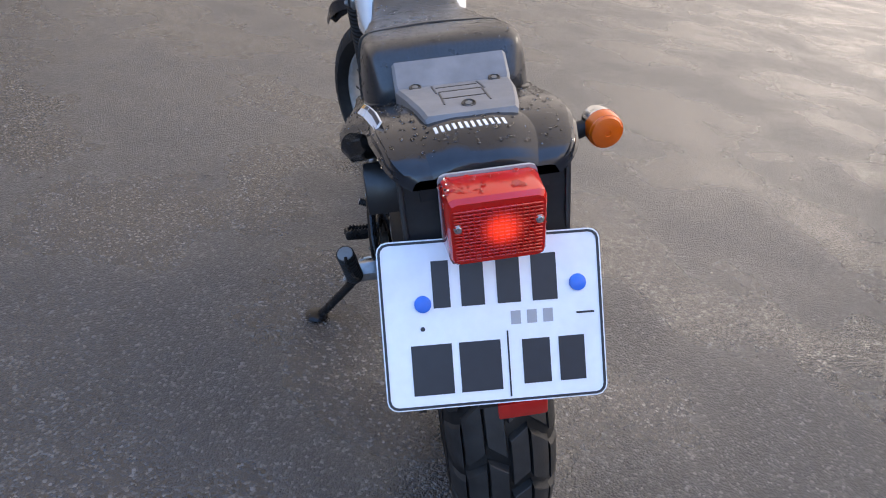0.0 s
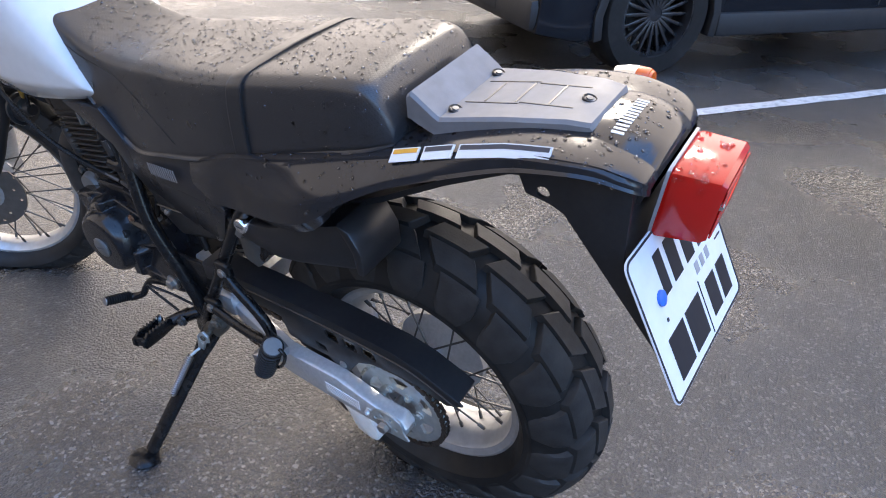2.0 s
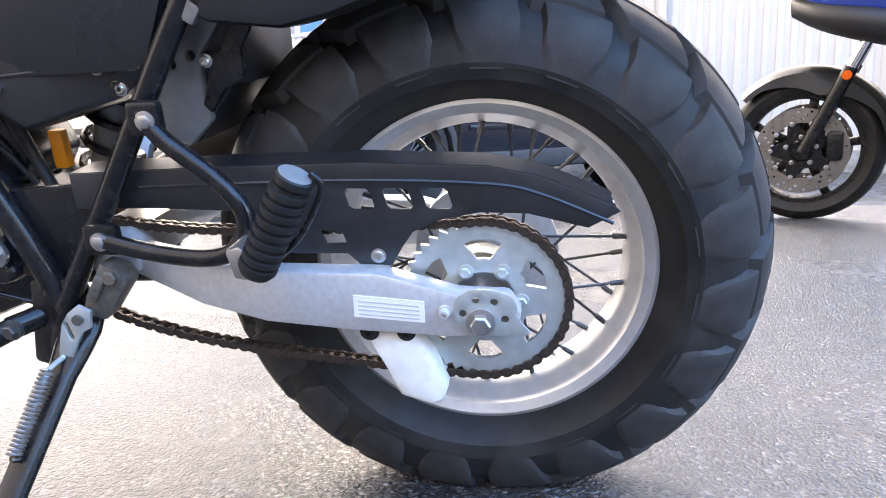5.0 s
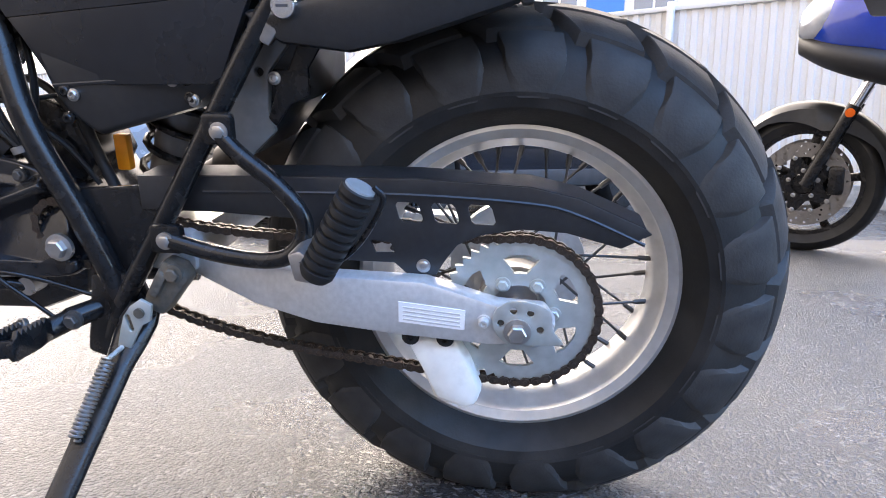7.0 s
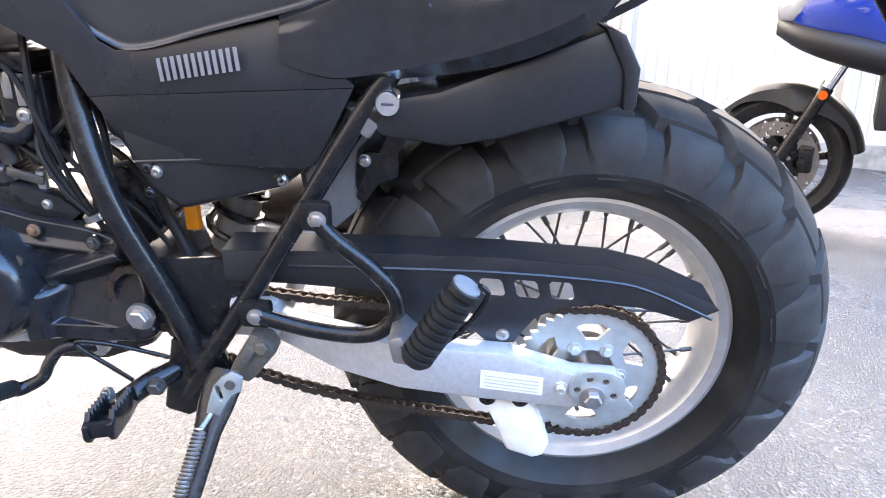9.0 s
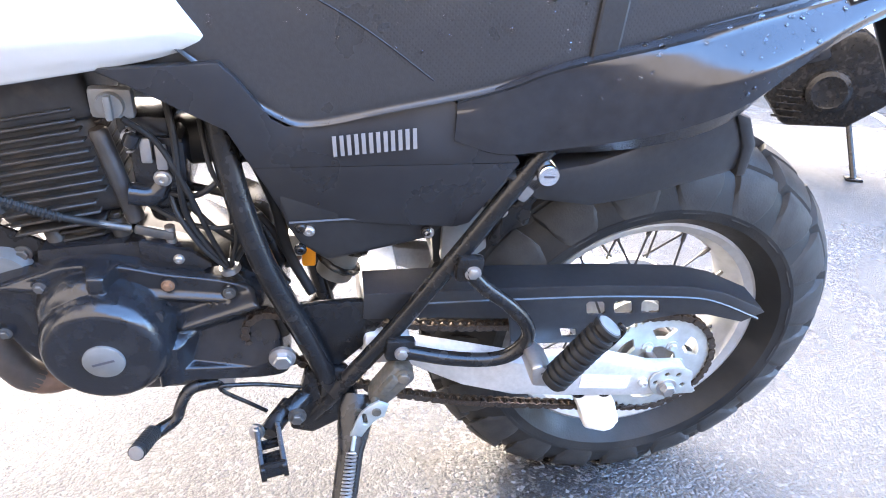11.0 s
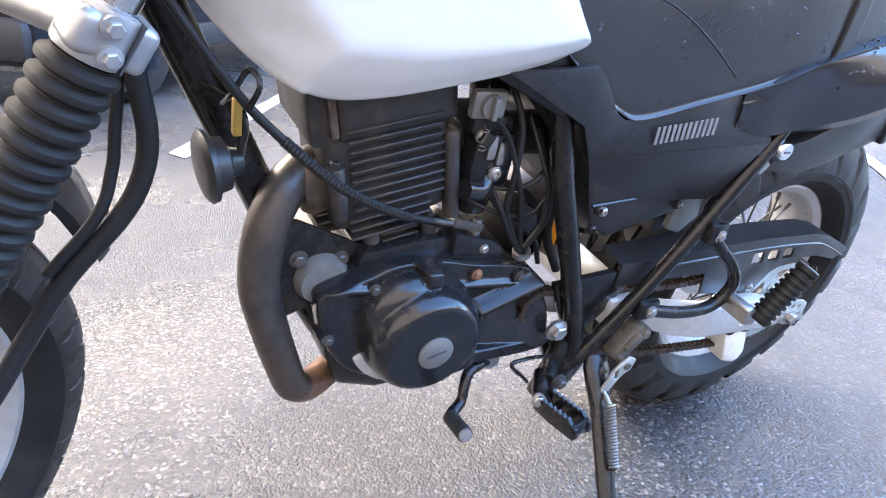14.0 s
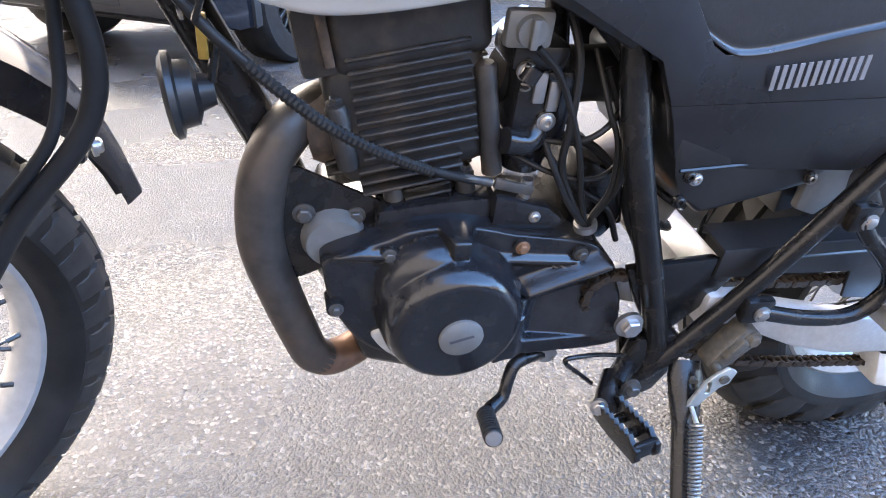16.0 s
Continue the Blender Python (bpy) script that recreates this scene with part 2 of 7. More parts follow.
TANK = material("white_tank_paint", (0.66, 0.66, 0.645), 0.16, vary=0.02, coat=0.6, rough_vary=0.04)
WHITE = material("white_plastic", (0.74, 0.73, 0.69), 0.45, vary=0.05, stain=(0.55, 0.53, 0.48), stain_scale=40, stain_amount=0.5)
LABEL = material("label_white", (0.76, 0.76, 0.76), 0.4, vary=0.03)
DULLBOLT = material("dull_bolt", (0.10, 0.098, 0.095), 0.42, 0.6, vary=0.2, stain=(0.16, 0.10, 0.06), stain_scale=60, stain_amount=0.4)
CAPMETAL = material("grey_cap", (0.16, 0.16, 0.155), 0.42, 0.3, vary=0.08, stain=(0.22, 0.21, 0.2), stain_scale=60, stain_amount=0.4)
DIRTY = material("dirty_steel", (0.085, 0.078, 0.066), 0.55, 0.25, vary=0.3, scale=150, stain=(0.17, 0.13, 0.09), stain_scale=50, stain_amount=0.6)
LABEL_ORANGE = material("label_orange", (0.75, 0.36, 0.04), 0.4, vary=0.05)
LABEL_DARK = material("label_dark", (0.05, 0.05, 0.06), 0.4, vary=0.05)
LABEL_PALE = material("faded_print", (0.50, 0.50, 0.50), 0.4, vary=0.05)
LABEL_GREY = material("label_grey", (0.34, 0.34, 0.35), 0.4, vary=0.05)
PLATE = material("number_plate_white", (0.78, 0.80, 0.84), 0.35, vary=0.03, stain=(0.6, 0.6, 0.62), stain_scale=14, stain_amount=0.3)
PLATE_INK = material("plate_black", (0.016, 0.017, 0.022), 0.45, vary=0.1)
BLUECAP = material("blue_bolt_cap", (0.02, 0.15, 0.62), 0.35, vary=0.06)
SILVERMARK = material("silver_mark", (0.27, 0.27, 0.28), 0.4, 0.4, vary=0.08)
CLAMPALU = material("cast_clamp", (0.36, 0.37, 0.38), 0.34, 0.6, vary=0.1, bump=0.15, stain=(0.36, 0.36, 0.36), stain_scale=30, stain_amount=0.5)
GREYRACK = material("grey_rack_plastic", (0.17, 0.172, 0.178), 0.5, spec=0.35, vary=0.08, bump=0.12, bump_scale=600, stain=(0.26, 0.26, 0.265), stain_scale=20, stain_amount=0.4)
EXHAUST = material("sooty_exhaust", (0.058, 0.050, 0.044), 0.42, 0.35, vary=0.25, bump=0.15, stain=(0.11, 0.075, 0.055), stain_scale=14, stain_amount=0.6)
EXHAUST_RUST = material("heat_stained_exhaust", (0.17, 0.10, 0.07), 0.45, 0.5, vary=0.25, stain=(0.07, 0.05, 0.04), stain_scale=20, stain_amount=0.6)
ORANGE = material("orange_indicator_lens", (0.66, 0.10, 0.003), 0.15, vary=0.06, coat=0.5)
BRASS = material("brass_terminal", (0.40, 0.24, 0.05), 0.4, 0.5, vary=0.2)
ORANGETAG = material("orange_plug", (0.72, 0.26, 0.012), 0.4, vary=0.1)
CARPAINT = material("dark_car_paint", (0.009, 0.0105, 0.014), 0.16, vary=0.05, spec=0.22, coat=0.18, rough_vary=0.04)
SILVERCAR = material("silver_car_paint", (0.42, 0.43, 0.45), 0.2, 0.4, vary=0.05, coat=0.8)
# blue-grey of a reflected sky is put into the pane colour
WINDOWGLASS = material("sky_painted_window_glass", (0.16, 0.21, 0.28), 0.06, vary=0.1, spec=0.9, coat=1.0, rough_vary=0.02)
GUARDPAINT = material("dark_grey_guard_paint", (0.018, 0.020, 0.023), 0.34, vary=0.1, spec=0.25)
CARTRIM = material("car_trim_plastic", (0.018, 0.018, 0.019), 0.55, vary=0.1, bump=0.1)
CARRIM = material("dark_grey_rim", (0.045, 0.045, 0.048), 0.3, 0.6, vary=0.08)
GLASSDARK = material("tinted_glass", (0.012, 0.014, 0.016), 0.05, vary=0.02, spec=0.8, rough_vary=0.02)
HEADLAMP = material("headlamp_lens", (0.55, 0.57, 0.6), 0.06, 0.3, vary=0.05, rough_vary=0.03, coat=1.0)
BIKEBLUE = material("blue_bike_paint", (0.012, 0.045, 0.36), 0.12, vary=0.05, coat=1.0)
DISC = material("brake_disc", (0.27, 0.25, 0.23), 0.4, 0.9, vary=0.1)
FENCE = material("white_corrugated_metal", (0.62, 0.62, 0.60), 0.42, vary=0.04, stain=(0.58, 0.57, 0.54), stain_scale=1.5, stain_amount=0.4)
CLAD = material("white_cladding", (0.70, 0.70, 0.69), 0.5, vary=0.04, stain=(0.6, 0.6, 0.58), stain_scale=0.8, stain_amount=0.3)
CLADBLUE = material("blue_cladding", (0.03, 0.20, 0.55), 0.45, vary=0.06)
SHADEWALL = material("shade_wall_render", (0.085, 0.080, 0.074), 0.85, vary=0.15, scale=8, bump=0.4, stain=(0.05, 0.048, 0.045), stain_scale=1.2, stain_amount=0.6)
CONCRETE = material("kerb_concrete", (0.30, 0.29, 0.27), 0.75, vary=0.2, scale=20, bump=0.4, stain=(0.12, 0.13, 0.09), stain_scale=4, stain_amount=0.6)
WATER = clear_material("water", (1, 1, 1), 0.0)


def red_lens_material():
    m = bpy.data.materials.new("lit_red_lens")
    m.use_nodes = True
    n, l = m.node_tree.nodes, m.node_tree.links
    b = n["Principled BSDF"]
    b.inputs["Base Color"].default_value = (0.52, 0.010, 0.006, 1)
    b.inputs["Roughness"].default_value, b.inputs["Coat Weight"].default_value = 0.14, 0.3
    tc = n.new("ShaderNodeTexCoord")
    off = n.new("ShaderNodeVectorMath")
    off.operation = "DISTANCE"
    off.inputs[1].default_value = (0.004, -0.40, 0.862)
    l.new(tc.outputs["Object"], off.inputs[0])
    fall = n.new("ShaderNodeMapRange")
    fall.interpolation_type = "SMOOTHERSTEP"
    fall.inputs["From Min"].default_value, fall.inputs["From Max"].default_value = 0.0, 0.030
    fall.inputs["To Min"].default_value, fall.inputs["To Max"].default_value = 1.3, 0.0
    l.new(off.outputs["Value"], fall.inputs["Value"])
    b.inputs["Emission Color"].default_value = (1.0, 0.06, 0.02, 1)
    l.new(fall.outputs["Result"], b.inputs["Emission Strength"])
    return m


REDLENS = red_lens_material()
REFLECTOR = material("red_reflector", (0.45, 0.012, 0.008), 0.2, vary=0.1, coat=0.5)

# ---- mesh helpers ----
def part(name, bm, mat, parent=None, label="", angle=40, m=None):
    """Links a bmesh as one mesh object under a thing or a part."""
    bmesh.ops.recalc_face_normals(bm, faces=bm.faces)
    me = bpy.data.meshes.new(name)
    bm.to_mesh(me)
    bm.free()
    me.materials.append(mat)
    me.shade_smooth()
    me.set_sharp_from_angle(angle=radians(angle))
    ob = new(name, me)
    ob.parent = parent
    if m is not None:
        ob.matrix_basis = m
    if label:
        tagged(ob, label)
    return ob


def again(name, ob, m, parent):
    """Another object on the mesh of ob."""
    o = new(name, ob.data)
    o.parent, o.matrix_basis = parent, m
    return o


def thing(name, m, label, category, group="", kind=""):
    ob = new(name)
    ob.empty_display_size = 0.1
    ob.matrix_world = m
    return tagged(ob, label, category, group, kind)


def curve_points(pts, per=8, closed=False):
    """Catmull-Rom through the points."""
    p = np.array(pts, float)
    n = len(p)
    if closed:
        ext = np.vstack([p[-1], p, p[0], p[1]])
    else:
        ext = np.vstack([2 * p[0] - p[1], p, 2 * p[-1] - p[-2]])
    out = []
    for i in range(n if closed else n - 1):
        a, b, c, d = ext[i:i + 4]
        for k in range(per):
            t = k / per
            out.append(0.5 * (2 * b + (c - a) * t + (2 * a - 5 * b + 4 * c - d) * t * t + (3 * b - a - 3 * c + d) * t ** 3))
    if not closed:
        out.append(p[-1])
    return np.array(out)


def rings(bm, loops, cap=True, closed=False):
    rows = [[bm.verts.new(tuple(q)) for q in loop] for loop in loops]
    pairs = list(zip(rows, rows[1:])) + ([(rows[-1], rows[0])] if closed else [])
    for a, b in pairs:
        for i in range(len(a)):
            j = (i + 1) % len(a)
            bm.faces.new((a[i], a[j], b[j], b[i]))
    if cap and not closed:
        bm.faces.new(rows[0])
        bm.faces.new(rows[-1])
    return bm


def tube(pts, r, n=12, per=8, bm=None, smooth=True):
    """A round tube along points; r is one radius or one for each point given."""
    bm = bm or bmesh.new()
    pts = np.array(pts, float)
    radii = np.full(len(pts), r, float) if np.isscalar(r) else np.array(r, float)
    path = curve_points(pts, per) if smooth and len(pts) > 2 else pts
    if len(path) != len(radii):
        radii = np.interp(np.linspace(0, 1, len(path)), np.linspace(0, 1, len(radii)), radii)
    loops, side = [], None
    for i, p in enumerate(path):
        d = Vector(path[min(i + 1, len(path) - 1)] - path[max(i - 1, 0)]).normalized()
        if side is None:
            side = d.orthogonal().normalized()
        side = (side - d * side.dot(d)).normalized()
        up = d.cross(side)
        loops.append([Vector(p) + float(radii[i]) * (math.cos(a) * side + math.sin(a) * up) for a in np.linspace(0, 2 * math.pi, n, endpoint=False)])
    return rings(bm, loops)


def frame_to(p, d):
    """A matrix at p whose z runs along d."""
    return Matrix.Translation(p) @ Vector(d).to_track_quat("Z", "Y").to_matrix().to_4x4()


def lathe(profile, m, n=32, bm=None, closed=False):
    """Turns (radius, height) pairs round the z of m."""
    bm = bm or bmesh.new()
    loops = []
    for r, h in profile:
        loops.append([m @ Vector((max(r, 1e-4) * math.cos(a), max(r, 1e-4) * math.sin(a), h)) for a in np.linspace(0, 2 * math.pi, n, endpoint=False)])
    return rings(bm, loops, cap=not closed, closed=closed)


def axis_x(x, y, z, sign=-1):
    return frame_to((x, y, z), (sign, 0, 0))


def soften(bm, width, segments=2, least=35):
    edges = [e for e in bm.edges if len(e.link_faces) == 2 and e.calc_face_angle(0) > radians(least)]
    if edges and width:
        bmesh.ops.bevel(bm, geom=edges, offset=width, segments=segments, affect="EDGES", profile=0.5, clamp_overlap=True)
    return bm


def slab(outline, x0, x1, bevel=0.0, holes=(), xfun=None, segments=2):
    """A flat piece with an outline in (y, z), from x0 to x1, with holes through it."""
    bm = bmesh.new()
    edges = []
    for loop in (outline, *holes):
        vs = [bm.verts.new((x0, y, z)) for y, z in loop]
        edges += [bm.edges.new((a, b)) for a, b in zip(vs, vs[1:] + vs[:1])]
    bmesh.ops.triangle_fill(bm, use_beauty=True, use_dissolve=False, edges=edges)
    got = bmesh.ops.extrude_face_region(bm, geom=bm.faces[:])
    for v in got["geom"]:
        if isinstance(v, bmesh.types.BMVert):
            v.co.x = x1
    if xfun:
        for v in bm.verts:
            v.co.x += xfun(v.co.y, v.co.z)
    bmesh.ops.recalc_face_normals(bm, faces=bm.faces)
    return soften(bm, bevel, segments, 50)


def block(c, s, bevel=0.003, m=None, bm=None, segments=2):
    own = bmesh.new()
    bmesh.ops.create_cube(own, size=1.0)
    for v in own.verts:
        v.co = Vector((v.co.x * s[0] + c[0], v.co.y * s[1] + c[1], v.co.z * s[2] + c[2]))
    soften(own, bevel, segments)
    if m is not None:
        own.transform(m)
    if bm is None:
        return own
    join(bm, own)
    return bm


def join(bm, other):
    me = bpy.data.meshes.new("tmp")
    other.to_mesh(me)
    other.free()
    bm.from_mesh(me)
    bpy.data.meshes.remove(me)
    return bm


def loft(sections, around=4, along=4, closed=True):
    """A smooth skin over rings of equal count."""
    s = np.array(sections, float)
    s = np.stack([curve_points(ring, around, closed=True) for ring in s]) if around > 1 else s
    cols = [curve_points(s[:, i], along) for i in range(s.shape[1])] if along > 1 else [s[:, i] for i in range(s.shape[1])]
    return rings(bmesh.new(), np.stack(cols, 1))


def hex_bolt(p, d, r=0.007, h=0.006, bm=None):
    m = frame_to(p, d)
    bm = lathe([(0, -0.004), (r * 1.45, -0.004), (r * 1.45, 0.0015), (r * 1.2, 0.002)], m, 16, bm)
    lathe([(r * 1.02, 0.0), (r * 1.02, h * 0.85), (r * 0.85, h), (0, h)], m, 6, bm)
    return bm


def round_bolt(p, d, r=0.006, h=0.005, bm=None):
    m = frame_to(p, d)
    return lathe([(r * 1.3, -0.003), (r * 1.3, 0.001), (r, 0.0015), (r, h * 0.7), (r * 0.75, h), (r * 0.45, h), (r * 0.42, h * 0.4), (0, h * 0.4)], m, 14, bm)


LEFT = (-1, 0, 0)

# ---- the motorcycle: x to its right, y ahead, z up, rear contact at the origin; it leans on its side stand ----
LEAN_DEG = 12.3
BIKE = Matrix.Translation((0.2236, 0, -0.024)) @ pose(0, 0, 0, 0, -LEAN_DEG, 0)
bike = thing("motorcycle", BIKE, "black and white trail motorcycle leaning on its side stand", "motorcycle")
AXLE = (0.0, 0.0, 0.330)
X = frame_to((0, 0, 0), (1, 0, 0))


def press(ob, place):
    """Flattens a piece of tyre where it bears on the asphalt."""
    if min((place @ v.co).z for v in ob.data.vertices) > 0.0:
        return
    back_ = place.inverted()
    if ob.data.users > 1:
        ob.data = ob.data.copy()
    for v in ob.data.vertices:
        p = place @ v.co
        if p.z < 0.001:
            p.z = 0.001
            v.co = back_ @ p


def tyre(name, m, table, bead, kinds, depth, pitch, label):
    """A tyre about x: the carcass, and each tread block on it. table: (x, r) from crown to shoulder; kinds: rows (u, a0, a1) of a block, a in the unit of the pitch."""
    t = np.array(table, float)
    half = [(x, r - depth) for x, r in t] + bead
    prof = [(r, -x) for x, r in reversed(half)] + [(r, x) for x, r in half[1:]]
    inner = [(half[-1][1] + 0.004, half[-1][0] - 0.012), (half[-1][1] + 0.004, -half[-1][0] + 0.012)]
    carcass = part(name, lathe(prof + inner, X, 96, closed=True), RUBBER, bike, label, m=m, angle=30)
    arc = np.r_[0, np.cumsum(np.hypot(*np.diff(t, axis=0).T))]
    arc /= arc[-1]
    step = 2 * math.pi / pitch

    def at(u, a, h, side):
        x, r = np.interp(u, arc, t[:, 0]), np.interp(u, arc, t[:, 1])
        return Vector((side * x, (r - h) * math.cos(step * a), (r - h) * math.sin(step * a)))

    for side in (-1, 1):
        for rows in kinds:
            bm = bmesh.new()
            n, cols = len(rows), 6
            skin, low = [], []
            for i, (u, a0, a1) in enumerate(rows):
                du = 0.010 if i == 0 else (-0.010 if i == n - 1 else 0.0)
                drop = 0.0035 if (i == n - 1 and u > 0.97) else 0.0
                fr = [0.0, 0.02] + [j / (cols - 3) * 0.96 + 0.02 for j in range(1, cols - 3)] + [0.98, 1.0]
                skin.append([bm.verts.new(at(u + (du if 0 < j < cols - 1 else du * 0.6), a0 + (a1 - a0) * f, drop + (0.0014 if j in (0, cols - 1) else 0.0), side)) for j, f in enumerate(fr)])
                w_ = (a1 - a0) * 0.5
                low.append([bm.verts.new(at(u - du * 1.2, (a0 + a1) / 2 + (2 * f - 1) * (w_ + 0.02), depth * 1.15, side)) for f in fr])
            for i in range(n - 1):
                for j in range(cols - 1):
                    bm.faces.new((skin[i][j], skin[i][j + 1], skin[i + 1][j + 1], skin[i + 1][j]))
            edge = [(0, j) for j in range(cols)] + [(i, cols - 1) for i in range(1, n)] + [(n - 1, j) for j in range(cols - 2, -1, -1)] + [(i, 0) for i in range(n - 2, 0, -1)]
            for (i, j), (k, l) in zip(edge, edge[1:] + edge[:1]):
                bm.faces.new((skin[i][j], skin[k][l], low[k][l], low[i][j]))
            bmesh.ops.delete(bm, geom=[v for v in bm.verts if not v.link_faces], context="VERTS")
            first = None
            for k in range(pitch):
                turn = pose(0, 0, 0, math.degrees(step) * (k + (0.5 if side > 0 else 0.0)))
                if first is None:
                    first = part("tread_block", bm, TREAD, carcass, m=turn, angle=25)
                else:
                    press(again("tread_block", first, turn, carcass), BIKE @ m @ turn)
            press(first, BIKE @ m @ first.matrix_basis)
    press(carcass, BIKE @ m)
    return carcass


def spoke_set(parent, m, hub_r, hub_x, rim_r, rim_x, count, r=0.0019):
    one = None
    for k in range(count):
        side = -1 if k % 2 else 1
        a = 2 * math.pi * k / count
        b = a + (0.62 if (k // 2) % 2 else -0.62)
        p = Vector((side * hub_x, hub_r * math.cos(b), hub_r * math.sin(b)))
        q = Vector((side * rim_x, rim_r * math.cos(a), rim_r * math.sin(a)))
        if one is None:
            length = (q - p).length
            bm = tube([(0, 0, 0), (0, 0, length * 0.9)], r, 6, smooth=False)
            tube([(0, 0, length * 0.88), (0, 0, length)], r * 1.9, 6, smooth=False, bm=bm)
            one = part("spoke", bm, SPOKE, parent, m=m @ frame_to(p, q - p))
        else:
            again("spoke", one, m @ frame_to(p, q - p), parent)


# rear wheel
W = Matrix.Translation((0.016, 0.004, 0.336))
rim_prof = [(0.2010, -0.054), (0.2010, -0.049), (0.186, -0.046), (0.184, -0.036), (0.176, -0.028), (0.172, -0.012), (0.172, 0.012), (0.176, 0.028),
            (0.184, 0.036), (0.186, 0.046), (0.2010, 0.049), (0.2010, 0.054), (0.1950, 0.0560), (0.1835, 0.050), (0.1815, 0.038), (0.172, 0.028), (0.1675, 0.012), (0.1675, -0.012), (0.172, -0.028), (0.1815, -0.038), (0.1835, -0.050), (0.1950, -0.0560)]
rear_wheel = part("rear_wheel", lathe(rim_prof, W @ X, 96, closed=True), RIMALU, bike, "aluminium spoked rim of the rear wheel")
rear_table = [(0.0, 0.334), (0.030, 0.329), (0.054, 0.317), (0.072, 0.297), (0.083, 0.274), (0.0885, 0.249)]
# each shoulder block leans back in steps towards the sidewall, and a thin slit parts it in two
lean_ = ((0.26, 0.0), (0.33, 0.08), (0.40, 0.15), (0.47, 0.24), (0.535, 0.33), (0.62, 0.43), (0.70, 0.47), (0.78, 0.48), (0.86, 0.49))
upper_ = [(u, a, a + 0.76) for u, a in lean_[:4]] + [(0.530, 0.30, 1.03)]
lower_ = [(0.556, 0.42, 1.14)] + [(u, a + 0.02, a + 0.73) for u, a in lean_[5:8]] + [(0.86, 0.53, 1.17), (0.93, 0.58, 1.13), (1.0, 0.67, 1.05)]
rear_kinds = [upper_, lower_, [(0.02, 0.06, 0.80), (0.14, -0.03, 0.71), (0.235, -0.10, 0.63)]]
tyre("rear_tyre", W, rear_table, [(0.089, 0.240), (0.085, 0.223), (0.071, 0.209), (0.056, 0.201), (0.046, 0.192)], rear_kinds, 0.0135, 19, "wide knobbly rear tyre, wet and dusty")
hub = lathe([(0.0, -0.070), (0.034, -0.070), (0.034, -0.048), (0.054, -0.046), (0.054, -0.038), (0.030, -0.034), (0.030, 0.0), (0.075, 0.012), (0.090, 0.014), (0.090, 0.03), (0.0, 0.03)], W @ X, 40)
part("hub", hub, ALU, rear_wheel)
drum = lathe([(0.0, 0.031), (0.083, 0.031), (0.083, 0.040), (0.070, 0.050), (0.030, 0.056), (0.022, 0.075), (0.0, 0.075)], W @ X, 40)
part("brake_drum", drum, ALU, rear_wheel, "grey drum brake panel")
spoke_set(rear_wheel, W, 0.052, 0.036, 0.169, 0.014, 36)
# sprocket with windows
sx = -0.103


def sprocket(cy, cz, root, tip, teeth, x0, x1, windows, bore):
    outer = []
    for k in range(teeth * 2):
        a = math.pi * k / teeth
        r = tip if k % 2 else root
        outer.append((cy + r * math.cos(a), cz + r * math.sin(a)))
    holes = []
    for k in range(windows):
        a = 2 * math.pi * k / windows + math.pi / 2
        w = math.pi / windows * 0.62
        r0, r1 = root * 0.57, root * 0.83
        holes.append([(cy + r * math.cos(a + q * w), cz + r * math.sin(a + q * w)) for r, q in
                      ((r0, -0.45), (r0, 0.0), (r0, 0.45), (r1 * 0.96, 0.95), (r1, 0.5), (r1, 0.0), (r1, -0.5), (r1 * 0.96, -0.95))])
    holes.append([(cy + bore * math.cos(a), cz + bore * math.sin(a)) for a in np.linspace(0, 2 * math.pi, 20, endpoint=False)])
    return slab(outer, x0, x1, 0.0, holes)


part("sprocket", sprocket(0, AXLE[2], 0.085, 0.092, 45, sx - 0.003, sx + 0.003, 6, 0.034), ZINC, rear_wheel, "zinc-plated rear sprocket with windows")
carrier = lathe([(0.0, -0.112), (0.026, -0.112), (0.028, -0.106), (0.044, -0.105), (0.045, -0.098), (0.042, -0.07), (0.0, -0.07)], W @ X, 30)
part("sprocket_carrier", carrier, STEEL, rear_wheel)
for k in range(6):
    a = math.pi * k / 3
    part("bolt", hex_bolt((sx - 0.004, 0.0395 * math.cos(a), AXLE[2] + 0.0395 * math.sin(a)), LEFT, 0.0062, 0.006), ZINC, rear_wheel)

# chain
front_c, front_r, rear_r = (0.553, 0.412), 0.030, 0.0905
loop = [(rear_r * math.sin(a), AXLE[2] + rear_r * math.cos(a)) for a in np.linspace(math.radians(8), -math.radians(180), 30)]
low = [(0.06, 0.2435), (0.175, 0.256), (0.272, 0.268), (0.36, 0.286), (0.43, 0.310), (0.50, 0.350)]
high = [(0.47, 0.430), (0.38, 0.418), (0.28, 0.411), (0.15, 0.413)]
round_front = [(front_c[0] + front_r * math.sin(a), front_c[1] + front_r * math.cos(a)) for a in np.linspace(math.radians(160), math.radians(5), 8)]
dense = curve_points([(y, z) for y, z in loop] + low + round_front + high, 6, closed=True)
seg = np.r_[0, np.cumsum(np.hypot(*np.diff(np.vstack([dense, dense[:1]]), axis=0).T))]
total = seg[-1]
links = int(round(total / 0.0127 / 2)) * 2
where = lambda s: np.array([np.interp(s % total, seg, np.r_[dense[:, i], dense[0, i]]) for i in (0, 1)])  # noqa: E731
pins = [where(total * k / links) for k in range(links)]
chain_bm = bmesh.new()
for y, z in pins:
    lathe([(0, -0.0075), (0.0024, -0.0075), (0.0042, -0.003), (0.0042, 0.003), (0.0024, 0.0075), (0, 0.0075)], frame_to((sx, y, z), (1, 0, 0)), 8, chain_bm)
